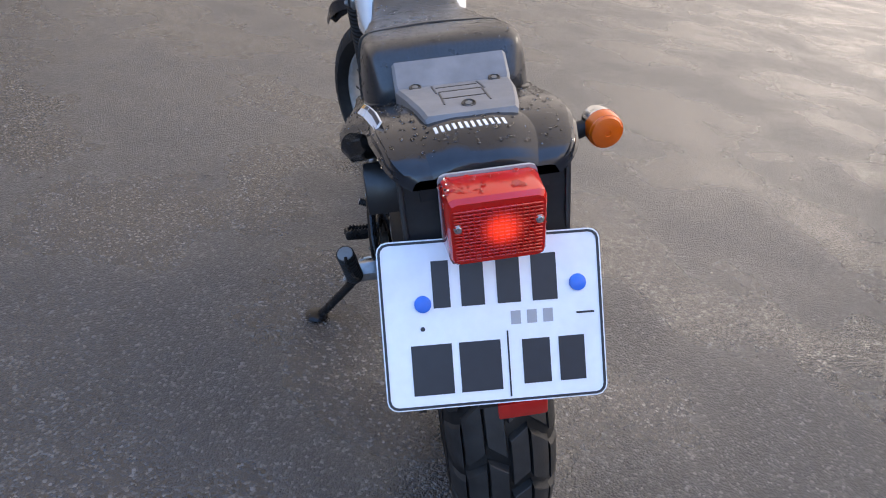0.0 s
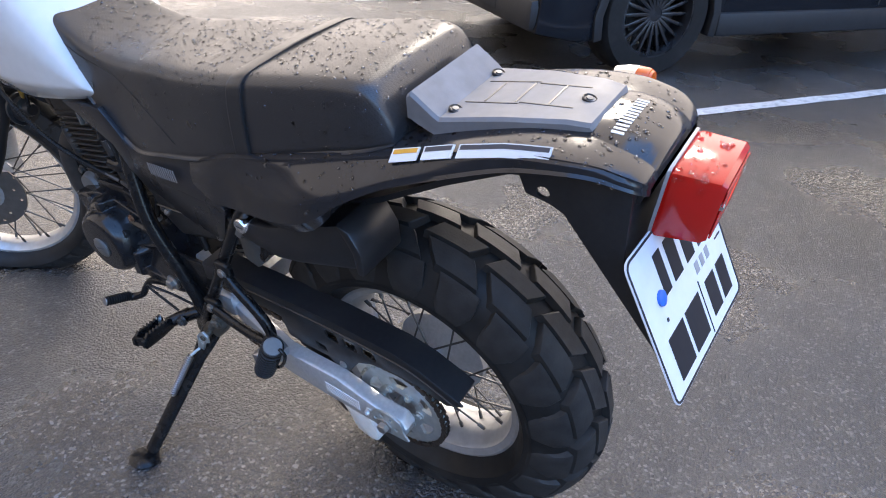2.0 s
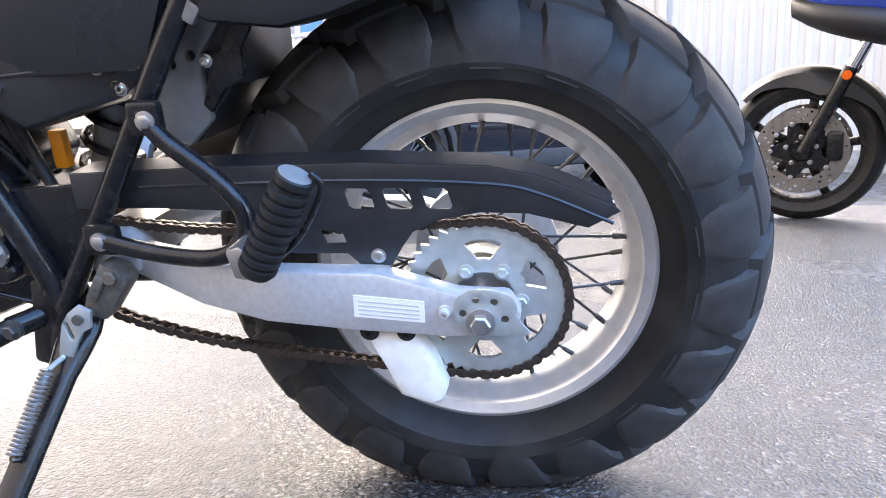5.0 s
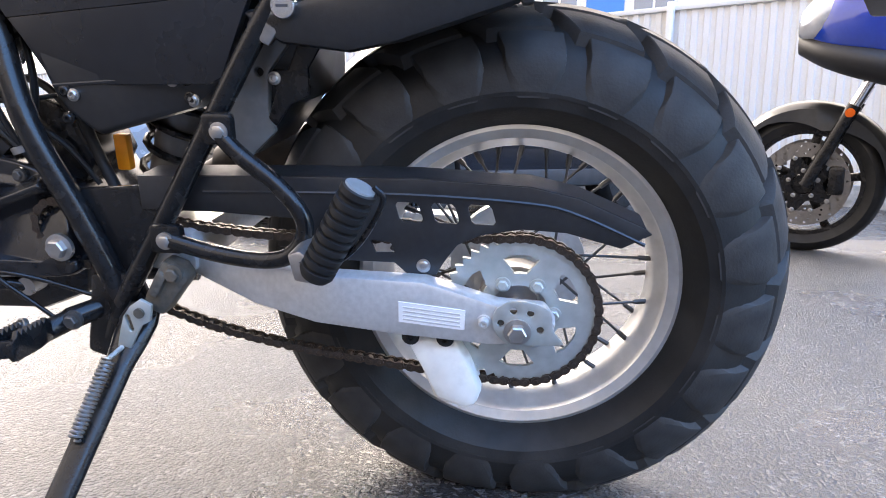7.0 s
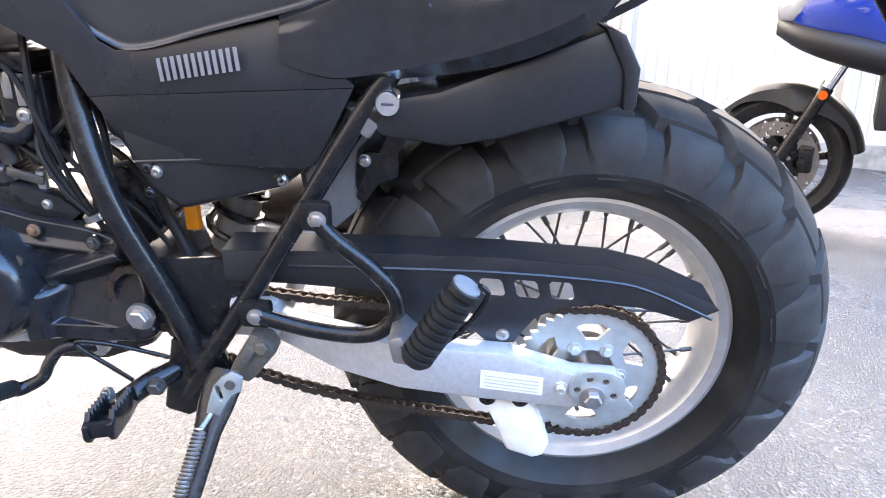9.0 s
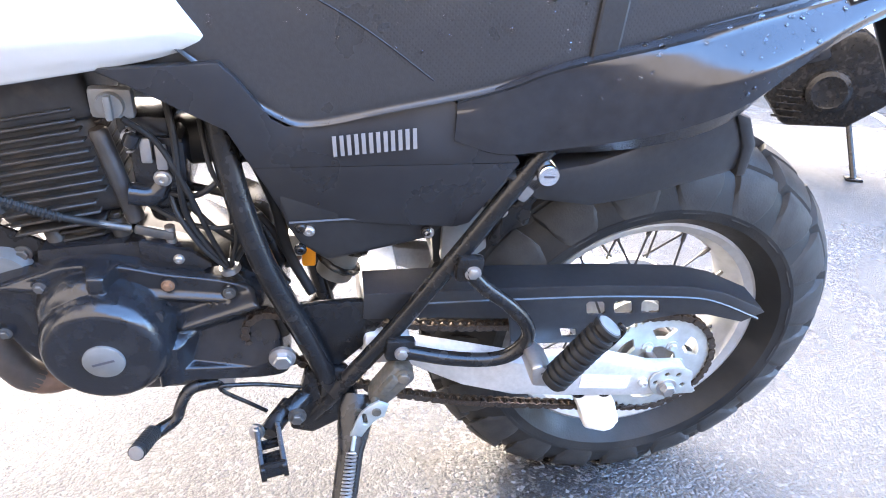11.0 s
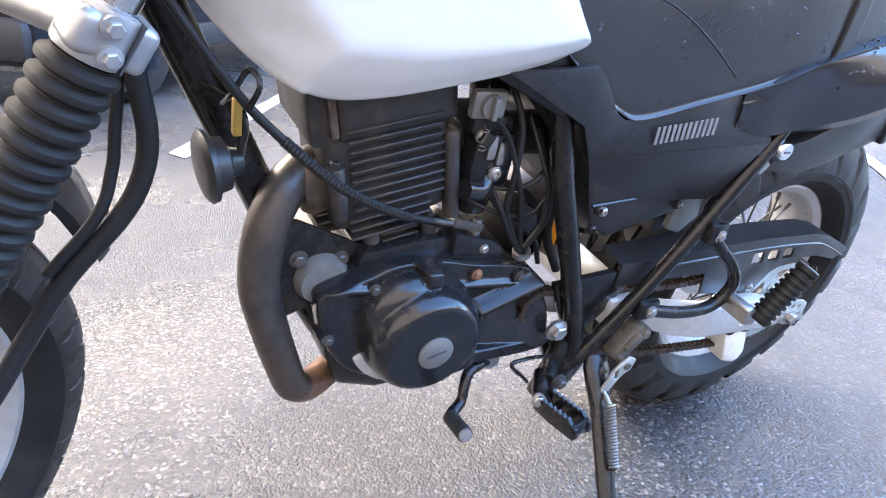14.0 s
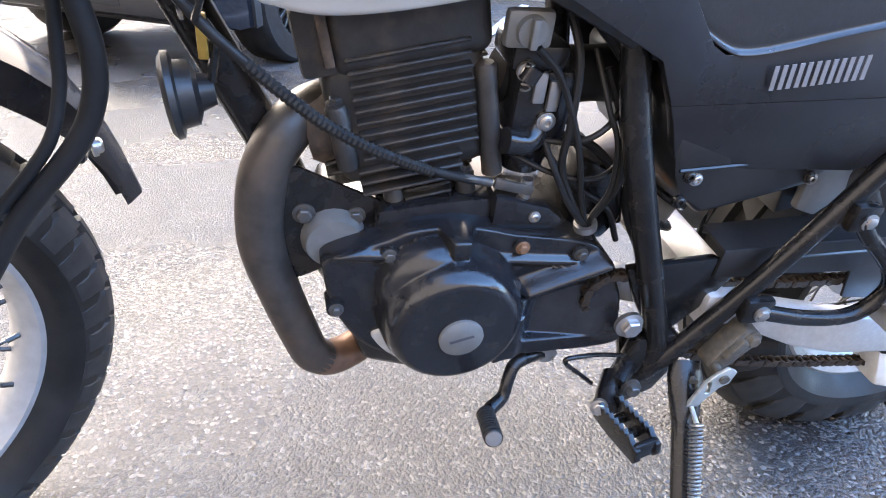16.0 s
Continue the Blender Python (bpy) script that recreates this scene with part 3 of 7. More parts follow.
chain = part("chain", chain_bm, CHAINM, bike, "oily rust-tinged drive chain", angle=30)


def link_mesh(off):
    bm = bmesh.new()
    shape = [(0.0127 / 2 + 0.0055, 0.0), (0.0127 / 2 + 0.004, 0.0042), (0.0127 / 2 - 0.001, 0.0052), (0, 0.0036), (-0.0127 / 2 + 0.001, 0.0052), (-0.0127 / 2 - 0.004, 0.0042)]
    shape = shape + [(-0.0127 / 2 - 0.0055, 0.0)] + [(-a, -b) for a, b in shape[1:]]
    for s in (-1, 1):
        join(bm, slab(shape, s * off - 0.0008, s * off + 0.0008))
    return bm


protos = {}
for k in range(links):
    (y0, z0), (y1, z1) = pins[k], pins[(k + 1) % links]
    m = Matrix.Translation((sx, (y0 + y1) / 2, (z0 + z1) / 2)) @ pose(0, 0, 0, math.degrees(math.atan2(z1 - z0, y1 - y0)))
    kind = k % 2
    if kind not in protos:
        protos[kind] = part("link", link_mesh(0.0062 if kind else 0.0042), CHAINM, chain, m=m)
    else:
        again("link", protos[kind], m, chain)

# swingarm
arm_top = [(0.54, 0.418), (0.44, 0.408), (0.36, 0.393), (0.226, 0.380), (0.105, 0.378), (0.024, 0.355), (-0.028, 0.353)]
arm_low = [(-0.040, 0.335), (-0.036, 0.312), (0.029, 0.306), (0.137, 0.312), (0.229, 0.321), (0.301, 0.337), (0.40, 0.366), (0.54, 0.378)]
swing = part("swingarm", slab(arm_top + arm_low, -0.147, -0.117, 0.005, xfun=lambda y, z: 0.30 * max(0.0, y - 0.28)), ALU, bike, "silver aluminium swingarm")
part("right_arm", slab(arm_top + arm_low, 0.117, 0.147, 0.005), ALU, swing)
part("cross_tube", block((0, 0.405, 0.392), (0.25, 0.06, 0.05), 0.008), ALU, swing)
lab = part("warning_label", slab([(0.133, 0.3545), (0.059, 0.348), (0.059, 0.324), (0.133, 0.330)], -0.1482, -0.1472), LABEL, swing, "white printed label")
for i in range(4):
    z = 0.349 - 0.0048 * i
    part("text_bar", slab([(0.128, z), (0.064, z - 0.0055), (0.064, z - 0.0075), (0.128, z - 0.002)], -0.1487, -0.1481), LABEL_PALE, lab)
adj = [(0.029, 0.338), (0.0275, 0.348), (0.024, 0.354), (0.013, 0.362), (-0.003, 0.364), (-0.018, 0.362), (-0.032, 0.355), (-0.036, 0.346), (-0.036, 0.336), (-0.040, 0.327), (-0.049, 0.317), (-0.045, 0.313), (-0.030, 0.313), (0.006, 0.311), (0.016, 0.315), (0.022, 0.321), (0.027, 0.329)]
dots = [[(y + 0.0042 * math.cos(b), z + 0.0042 * math.sin(b)) for b in np.linspace(0, 2 * math.pi, 9, endpoint=False)] for y, z in ((0.006, 0.352), (-0.0125, 0.350), (-0.0235, 0.331), (0.0195, 0.337))]
# dark plate added behind the adjuster so its holes look shaded
part("adjuster_hole_shade", slab([(y * 0.8, 0.333 + (z - 0.337) * 0.72) for y, z in adj], -0.1486, -0.1474), DIRTY, swing)
snail = part("chain_adjuster", slab(adj, -0.1525, -0.1488, 0.0006, dots), ZINC, swing, "zinc snail chain adjuster")
part("axle_nut", hex_bolt((-0.153, 0.001, 0.328), LEFT, 0.0105, 0.011), STEEL, swing)
part("stop_pin", round_bolt((-0.148, 0.038, 0.336), LEFT, 0.006, 0.008), ALU, swing)
axle_bm = lathe([(0, -0.15), (0.009, -0.15), (0.009, 0.16), (0, 0.16)], W @ X, 14)
part("axle", axle_bm, STEEL, swing)
part("chain_slider", slab([(0.132, 0.306), (0.073, 0.302), (0.055, 0.272), (0.040, 0.236), (0.046, 0.217), (0.060, 0.213), (0.094, 0.223), (0.108, 0.258)], -0.132, -0.082, 0.006), WHITE, swing, "off-white plastic chain slider")
for y in (0.122, 0.082):
    part("bolt", round_bolt((-0.134, y, 0.3055), LEFT, 0.008, 0.005), RUBBER_SOFT, swing)

# chain guard
guard_line = [(0.437, 0.478), (0.36, 0.481), (0.254, 0.484), (0.12, 0.486), (-0.007, 0.481), (-0.059, 0.470), (-0.130, 0.440), (-0.137, 0.434), (-0.106, 0.417), (-0.047, 0.432), (0.0, 0.434),
              (0.044, 0.426), (0.071, 0.413), (0.084, 0.395), (0.095, 0.376), (0.129, 0.377), (0.142, 0.389), (0.197, 0.389), (0.235, 0.394), (0.245, 0.436), (0.351, 0.440), (0.437, 0.440)]
slots = [[(c + 0.0115, 0.460), (c - 0.008, 0.4595), (c - 0.012, 0.456), (c - 0.0165, 0.441), (c - 0.014, 0.4375), (c + 0.006, 0.438), (c + 0.010, 0.441), (c + 0.014, 0.456)] for c in (0.126, 0.086, 0.046)]
slots.append([(0.169, 0.415), (0.146, 0.413), (0.142, 0.401), (0.163, 0.400)])
guard = part("chain_guard", slab(guard_line, -0.119, -0.115, 0.001, slots), PLASTIC, bike, "slotted black plastic chain guard", angle=30)
top_edge = [(-0.117, y, z - 0.003) for y, z in guard_line[:7]]
flange = bmesh.new()
rings(flange, [[(x, y, z + h) for x, h in ((-0.118, 0.0), (-0.118, 0.004), (-0.070, 0.006), (-0.070, 0.002))] for x_, y, z in top_edge])
part("guard_top", flange, PLASTIC, guard, angle=30)
ridge = part("guard_ridge", tube([(-0.1185, y, z - 0.018) for y, z in guard_line[1:7]], 0.0022, 6, 4), PLASTIC, guard)
part("bolt", round_bolt((-0.119, 0.109, 0.387), LEFT, 0.0062, 0.004), STEEL, guard)

# frame
frame_part = part("frame", tube([(-0.060, 0.60, 0.79), (-0.084, 0.597, 0.70), (-0.104, 0.583, 0.62), (-0.122, 0.555, 0.53), (-0.122, 0.513, 0.43), (-0.122, 0.483, 0.35), (-0.118, 0.478, 0.29)], 0.0145, 16), FRAME, bike, "black painted tubular frame")
part("rear_stay", tube([(-0.12, 0.215, 0.72), (-0.132, 0.258, 0.664), (-0.136, 0.33, 0.548), (-0.136, 0.40, 0.435), (-0.13, 0.468, 0.330), (-0.118, 0.50, 0.275)], 0.0115, 14), FRAME, frame_part)
part("right_tube", tube([(0.108, 0.597, 0.70), (0.122, 0.555, 0.53), (0.122, 0.513, 0.43), (0.118, 0.478, 0.29)], 0.0145, 12), FRAME, frame_part)
part("right_stay", tube([(0.12, 0.215, 0.72), (0.136, 0.33, 0.548), (0.136, 0.40, 0.435), (0.118, 0.50, 0.275)], 0.0115, 12), FRAME, frame_part)
part("gusset", slab([(0.548, 0.458), (0.44, 0.466), (0.402, 0.447), (0.435, 0.392), (0.462, 0.362), (0.492, 0.36), (0.525, 0.41)], -0.116, -0.104, 0.003), FRAME, frame_part)
part("foot_bracket", slab([(0.51, 0.36), (0.455, 0.362), (0.44, 0.315), (0.462, 0.268), (0.50, 0.245), (0.532, 0.255), (0.52, 0.31)], -0.128, -0.108, 0.006), FRAME, frame_part)
part("down_tube", tube([(0, 1.05, 0.84), (0, 1.0, 0.735), (0, 0.918, 0.561), (0, 0.865, 0.43), (0, 0.80, 0.31)], 0.021, 16), FRAME, frame_part)
part("backbone", tube([(0, 1.05, 0.87), (0, 0.85, 0.79), (0, 0.6, 0.76), (0, 0.3, 0.76), (0, 0.0, 0.83)], 0.022, 12), FRAME, frame_part)
part("lower_rail", tube([(0.05, 0.80, 0.31), (0.09, 0.68, 0.275), (0.11, 0.5, 0.27)], 0.013, 12), FRAME, frame_part)
part("mount_plate", slab([(0.908, 0.556), (0.89, 0.556), (0.81, 0.515), (0.80, 0.48), (0.85, 0.44), (0.90, 0.42), (0.925, 0.47)], -0.052, -0.046, 0.002), FRAME, frame_part)
part("bolt", hex_bolt((-0.053, 0.886, 0.505), LEFT, 0.0078, 0.008), DULLBOLT, frame_part)
part("bolt", hex_bolt((-0.053, 0.835, 0.500), LEFT, 0.007, 0.007), DULLBOLT, frame_part)
part("pivot_nut", hex_bolt((-0.135, 0.537, 0.394), LEFT, 0.0115, 0.011), STEEL, frame_part)
# passenger peg hanger
hanger = part("peg_hanger", tube([(-0.152, 0.325, 0.545), (-0.156, 0.300, 0.518), (-0.158, 0.262, 0.488), (-0.159, 0.238, 0.462), (-0.159, 0.230, 0.437), (-0.158, 0.245, 0.410), (-0.157, 0.275, 0.399), (-0.156, 0.33, 0.403), (-0.154, 0.395, 0.418)], 0.0095, 14), FRAME, bike, "black bent tube hanger of the rear peg")
part("bolt", hex_bolt((-0.160, 0.315, 0.539), LEFT, 0.0068, 0.005), STEEL, hanger)
part("bolt", hex_bolt((-0.160, 0.390, 0.417), LEFT, 0.0068, 0.005), STEEL, hanger)
part("lug", block((-0.152, 0.318, 0.541), (0.016, 0.034, 0.034), 0.006), FRAME, hanger)
part("lug", block((-0.150, 0.392, 0.417), (0.016, 0.038, 0.034), 0.006), FRAME, hanger)


def ribbed_peg(name, a, b, r, parent, label, cap_mat):
    d = Vector(b) - Vector(a)
    prof, n = [(0, 0), (r * 0.8, 0)], 9
    for i in range(n):
        h = d.length * (0.06 + 0.84 * i / n)
        prof += [(r, h), (r, h + d.length * 0.05), (r * 0.82, h + d.length * 0.06), (r * 0.82, h + d.length * 0.085)]
    prof += [(r * 0.98, d.length * 0.93), (r * 0.98, d.length * 0.99), (r * 0.9, d.length), (0, d.length)]
    peg = part(name, lathe(prof, frame_to(a, d), 24), RUBBER_SOFT, parent, label, angle=30)
    part("end_cap", lathe([(0, 0), (r * 0.86, 0), (r * 0.8, 0.002), (0, 0.0025)], frame_to(Vector(b) - d.normalized() * 0.0005, d), 24), cap_mat, peg)
    return peg


CAPGREY = material("weathered_rubber_cap", (0.16, 0.175, 0.18), 0.5, vary=0.12)
peg_l = ribbed_peg("rear_peg", (-0.208, 0.207, 0.404), (-0.214, 0.155, 0.499), 0.0185, bike, "folded ribbed rubber passenger peg", CAPGREY)
part("peg_bracket", slab([(0.236, 0.425), (0.222, 0.430), (0.203, 0.412), (0.203, 0.392), (0.230, 0.396)], -0.206, -0.150, 0.004), STEEL, peg_l)
part("peg_fork", tube([(-0.196, 0.200, 0.404), (-0.206, 0.160, 0.440), (-0.212, 0.134, 0.485), (-0.213, 0.142, 0.500)], 0.003, 8), FRAME, peg_l)
ribbed_peg("right_rear_peg", (0.168, 0.208, 0.424), (0.205, 0.155, 0.499), 0.0185, bike, "folded ribbed rubber passenger peg", CAPGREY)

# airbox, tool box and panels
airbox = part("airbox", slab([(0.552, 0.64), (0.528, 0.569), (0.514, 0.546), (0.482, 0.521), (0.365, 0.553), (0.336, 0.577), (0.27, 0.70), (0.5, 0.72)], -0.110, 0.10, 0.008), PLASTIC, bike, "dark grey plastic airbox")
for p in ((-0.111, 0.503, 0.567), (-0.111, 0.363, 0.564), (-0.111, 0.385, 0.585)):
    part("screw", round_bolt(p, LEFT, 0.0055, 0.004), STEEL, bike)
for y, z in ((0.512, 0.571), (0.369, 0.586), (0.366, 0.566), (0.513, 0.541)):
    part("bolt", round_bolt((-0.111, y, z), LEFT, 0.0055, 0.004), FRAME, airbox)
part("airbox_rib", tube([(-0.1105, 0.525, 0.577), (-0.1105, 0.45, 0.583), (-0.1105, 0.352, 0.592)], 0.0022, 6), PLASTIC, airbox)
panel_up = [(0.700, 0.748), (0.588, 0.760), (0.575, 0.748), (0.540, 0.705), (0.525, 0.697), (0.505, 0.698), (0.354, 0.735), (0.351, 0.733), (0.280, 0.680), (0.2765, 0.674), (0.562, 0.648), (0.585, 0.690)]
bow = lambda y, z: -0.012 + min(0.027, 0.09 * max(0.0, y - 0.28) + min(0.010, 0.2 * max(0.0, y - 0.46)) + 0.25 * max(0.0, z - 0.69))  # noqa: E731
panel = part("side_panel", slab(panel_up, -0.131, -0.118, 0.0010, xfun=bow), PANEL, bike, "satin black plastic side panel with a silver mark")
part("panel_lower", slab([(0.2760, 0.6738), (0.562, 0.6478), (0.552, 0.63), (0.530, 0.582), (0.50, 0.577), (0.335, 0.583), (0.32, 0.590)], -0.131, -0.118, 0.0010,
     xfun=lambda y, z: bow(y, z) + 0.14 * max(0.0, 0.655 - z)), PANEL, panel)
part("right_panel", slab(panel_up[:-2] + [(0.32, 0.59), (0.53, 0.582), (0.585, 0.690)], 0.118, 0.131, 0.003), PANEL, panel)


from mathutils.bvhtree import BVHTree  # noqa: E402


def skin_of(ob):
    return BVHTree.FromPolygons([v.co.copy() for v in ob.data.vertices], [tuple(q.vertices) for q in ob.data.polygons])


def brand_bars(parent, origin, ydir, zdir, out, widths, height, mat, thick=0.0008, slant=0.12, skin=None):
    """A row of plain slanted shapes standing for a mark."""
    o, y, z, n = Vector(origin), Vector(ydir).normalized(), Vector(zdir).normalized(), Vector(out).normalized()
    at, made = 0.0, None
    for w, g in widths:
        bm = bmesh.new()
        quad = [(at, 0), (at + w, 0), (at + w + slant * height, height), (at + slant * height, height)]
        low = [o + y * a + z * b for a, b in quad]
        if skin is not None:
            low = [skin.ray_cast(p + n * 0.2, -n)[0] for p in low]
        rings(bm, [low, [p + n * thick for p in low]])
        at += w + g
        made = part("mark", bm, mat, parent)
    return made


YW = [(0.0042, 0.0036), (0.0042, 0.0034)] * 6
for (o, tilt) in (((-0.1262, 0.4765, 0.6690), 0.19),):
    brand_bars(panel, o, (-0.120, -1, tilt), (0.02, -0.0, 1), (-1, 0, 0), [(w * 1.0, g) for w, g in YW], 0.023, SILVERMARK, slant=-0.1)
part("tool_box", slab([(0.292, 0.655), (0.192, 0.675), (0.10, 0.712), (0.038, 0.738), (0.018, 0.730), (0.006, 0.70), (0.006, 0.668), (0.131, 0.627), (0.180, 0.617), (0.25, 0.625)], -0.142, -0.06, 0.010), PLASTIC, bike, "black plastic tool box under the tail")
part("tool_box_lid", slab([(0.040, 0.742), (0.018, 0.735), (0.000, 0.704), (-0.001, 0.664), (0.012, 0.662), (0.016, 0.70), (0.03, 0.725)], -0.146, -0.056, 0.004), PLASTIC, bike)
lock = part("helmet_lock", lathe([(0, -0.02), (0.013, -0.02), (0.013, 0.003), (0.0115, 0.005), (0.0, 0.005)], axis_x(-0.145, 0.242, 0.661), 20), CHROME, bike, "chrome helmet lock")
part("lock_slot", block((-0.1503, 0.242, 0.661), (0.001, 0.012, 0.0025), 0.0), LABEL_DARK, lock, m=None)
part("lock_bracket", slab([(0.265, 0.655), (0.25, 0.675), (0.235, 0.66), (0.262, 0.622), (0.275, 0.63)], -0.142, -0.13, 0.003), STEEL, lock)

# seat
def seat_ring(y, w, zb, zt, pinch=0.85):
    h = zt - zb
    half = [(-w * 0.955, zb - 0.003), (-w * 0.978, zb + 0.02 * h), (-w * 0.982, zb + 0.14 * h), (-w * 0.955, zb + 0.55 * h), (-w * (pinch + 0.06), zb + 0.84 * h), (-w * 0.845, zb + 0.94 * h), (-w * 0.72, zb + 0.985 * h), (-w * 0.4, zt), (0, zt + 0.001)]
    return [(x, y, z) for x, z in half] + [(-x, y, z) for x, z in half[-2::-1]] + [(0, y, zb - 0.004)]


seat_rows = [(0.800, 0.050, 0.915, 0.945), (0.745, 0.072, 0.870, 0.924), (0.690, 0.092, 0.825, 0.898), (0.630, 0.102, 0.772, 0.872), (0.580, 0.108, 0.736, 0.862), (0.535, 0.112, 0.707, 0.861), (0.50, 0.116, 0.700, 0.864), (0.42, 0.124, 0.722, 0.874),
             (0.33, 0.131, 0.747, 0.884), (0.25, 0.135, 0.774, 0.897), (0.215, 0.134, 0.784, 0.904), (0.17, 0.133, 0.797, 0.914), (0.10, 0.131, 0.824, 0.927), (0.04, 0.128, 0.843, 0.937), (0.005, 0.124, 0.853, 0.939), (-0.018, 0.118, 0.860, 0.930), (-0.036, 0.110, 0.866, 0.900), (-0.043, 0.104, 0.868, 0.885)]
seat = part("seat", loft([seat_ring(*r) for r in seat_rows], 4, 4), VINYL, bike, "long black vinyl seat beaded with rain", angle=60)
part("seat_base", slab([(0.72, 0.83), (0.61, 0.775), (0.548, 0.715), (0.50, 0.707), (0.30, 0.758), (0.28, 0.70), (0.50, 0.655), (0.60, 0.69), (0.72, 0.745)], -0.098, 0.098, 0.004), PLASTIC, seat)
strap = []
for y, up in ((0.219, 0.0), (0.2185, 0.0035), (0.216, 0.0045), (0.192, 0.0045), (0.1895, 0.0035), (0.189, 0.0)):
    row = np.array([r for r in seat_rows])
    o = np.argsort(row[:, 0])
    ring = seat_ring(y, *[np.interp(y, row[o, 0], row[o, k]) for k in (1, 2, 3)])
    ring = curve_points(ring[:-1], 4)
    c = np.array((0, y, 0.84))
    shift = 0.03 * (ring[:, 2] - 0.80)
    grow = ring + (ring - c) * np.array((1, 0, 1)) / np.linalg.norm((ring - c) * np.array((1, 0, 1)), axis=1)[:, None] * (up + 0.0005)
    grow[:, 1] -= shift * 0.8
    strap.append(grow)
strap_bm = bmesh.new()
vs = [[strap_bm.verts.new(tuple(p)) for p in loop_] for loop_ in strap]
for a, b in zip(vs, vs[1:]):
    for i in range(len(a) - 1):
        strap_bm.faces.new((a[i], a[i + 1], b[i + 1], b[i]))
part("strap", strap_bm, STRAP, seat, "black grab strap across the seat", angle=20)

# tail cover
def tail_ring(y, w, zb, zt, top):
    h = zt - zb
    # ahead the flank stands upright; behind it rolls out over a full lower edge
    k = min(1.0, max(0.0, (0.205 - y) / 0.13))
    d = min(0.052, 0.78 * h)
    k = k * k * (3 - 2 * k) * min(1.0, max(0.35, (y + 0.42) / 0.12))
    near = [(0.93, zb), (1.0, zb + 0.24 * h), (0.995, zb + 0.50 * h), (0.982, zb + 0.70 * h), (0.968, zt - 0.013), (0.958, zt - 0.0045), (0.92, zt + 0.002)]
    f = 1.0 - 0.95 * min(1.0, max(0.0, -y / 0.20))
    far = [(1 + 0.13 * f, zb), (1 + 0.20 * f, zt - d - 0.06 * (h - d)), (1 + 0.18 * f, zt - 0.82 * d), (1 + 0.12 * f, zt - 0.58 * d), (1 + 0.03 * f, zt - 0.30 * d), (0.965, zt - 0.11 * d), (0.895, zt + 0.002)]
    half = [(w * (a[0] * (1 - k) + b[0] * k), a[1] * (1 - k) + b[1] * k) for a, b in zip(near, far)] + [(w * 0.4, zt + top)]
    low = [(w * 0.4, zb + 0.02), (0, zb + 0.022), (-w * 0.4, zb + 0.02)]
    return [(-x, y, z) for x, z in half] + [(0, y, zt + top)] + [(x, y, z) for x, z in reversed(half)] + [(x, y, z) for x, z in low]


tail_rows = [(0.350, 0.134, 0.690, 0.738, 0), (0.300, 0.142, 0.676, 0.757, 0), (0.245, 0.146, 0.682, 0.782, 0), (0.14, 0.148, 0.701, 0.812, 0), (0.06, 0.145, 0.737, 0.836, 0), (0.0, 0.138, 0.799, 0.852, 0), (-0.06, 0.130, 0.835, 0.868, 0.004),
             (-0.13, 0.122, 0.862, 0.890, 0.006), (-0.20, 0.117, 0.888, 0.908, 0.006), (-0.26, 0.113, 0.902, 0.915, 0.005), (-0.296, 0.106, 0.903, 0.914, 0.004), (-0.318, 0.102, 0.899, 0.910, 0.003), (-0.333, 0.095, 0.893, 0.904, 0.002), (-0.342, 0.086, 0.887, 0.897, 0.001), (-0.346, 0.076, 0.882, 0.890, 0.0)]
tail = part("tail_cover", loft([tail_ring(*r) for r in tail_rows], 2, 4), TAILPAINT, bike, "glossy black tail cover beaded with rain", angle=35)
brand_bars(tail, (-0.045, -0.300, 0.9236), (1, 0, 0), (0, 1, 0.0), (0, 0, 1), [(w * 0.78, g * 1.0) for w, g in YW], 0.0135, LABEL, slant=-0.1, skin=skin_of(tail))

# what shows between the frame tubes
guard_in = part("inner_panel", slab([(0.342, 0.567), (0.30, 0.628), (0.282, 0.665), (0.245, 0.655), (0.262, 0.62), (0.283, 0.594), (0.287, 0.552), (0.281, 0.528), (0.31, 0.50), (0.34, 0.51)], -0.090, -0.078, 0.004,
     [[(y + 0.005 * math.cos(a), z + 0.005 * math.sin(a)) for a in np.linspace(0, 2 * math.pi, 10, endpoint=False)] for y, z in ((0.295, 0.593), (0.317, 0.584))]), CAPMETAL, bike, "dull grey inner splash panel")
stay_ = part("muffler_stay", slab([(0.232, 0.665), (0.216, 0.655), (0.222, 0.62), (0.236, 0.598), (0.236, 0.570), (0.258, 0.560), (0.276, 0.536), (0.284, 0.545), (0.272, 0.575), (0.281, 0.588), (0.274, 0.598), (0.258, 0.597), (0.243, 0.63)], -0.101, -0.093, 0.002), FRAME, bike, "black bracket beside the splash panel")
part("bolt", round_bolt((-0.102, 0.273, 0.588), LEFT, 0.0055, 0.005), STEEL, stay_)
def on_tail(u, v):
    """A place on the upper left flank of the tail: u runs back along it, v up."""
    y = -0.058 - 0.19 * u
    z0 = float(np.interp(-y, [0.0, 0.06, 0.13, 0.20, 0.26], [0.853, 0.869, 0.891, 0.909, 0.917]))
    w = float(np.interp(-y, [0.0, 0.06, 0.13, 0.20, 0.26], [0.141, 0.133, 0.124, 0.115, 0.108]))
    return Vector((-w * (0.985 - 0.09 * v) - 0.003, y, z0 - 0.005 + 0.012 * v))


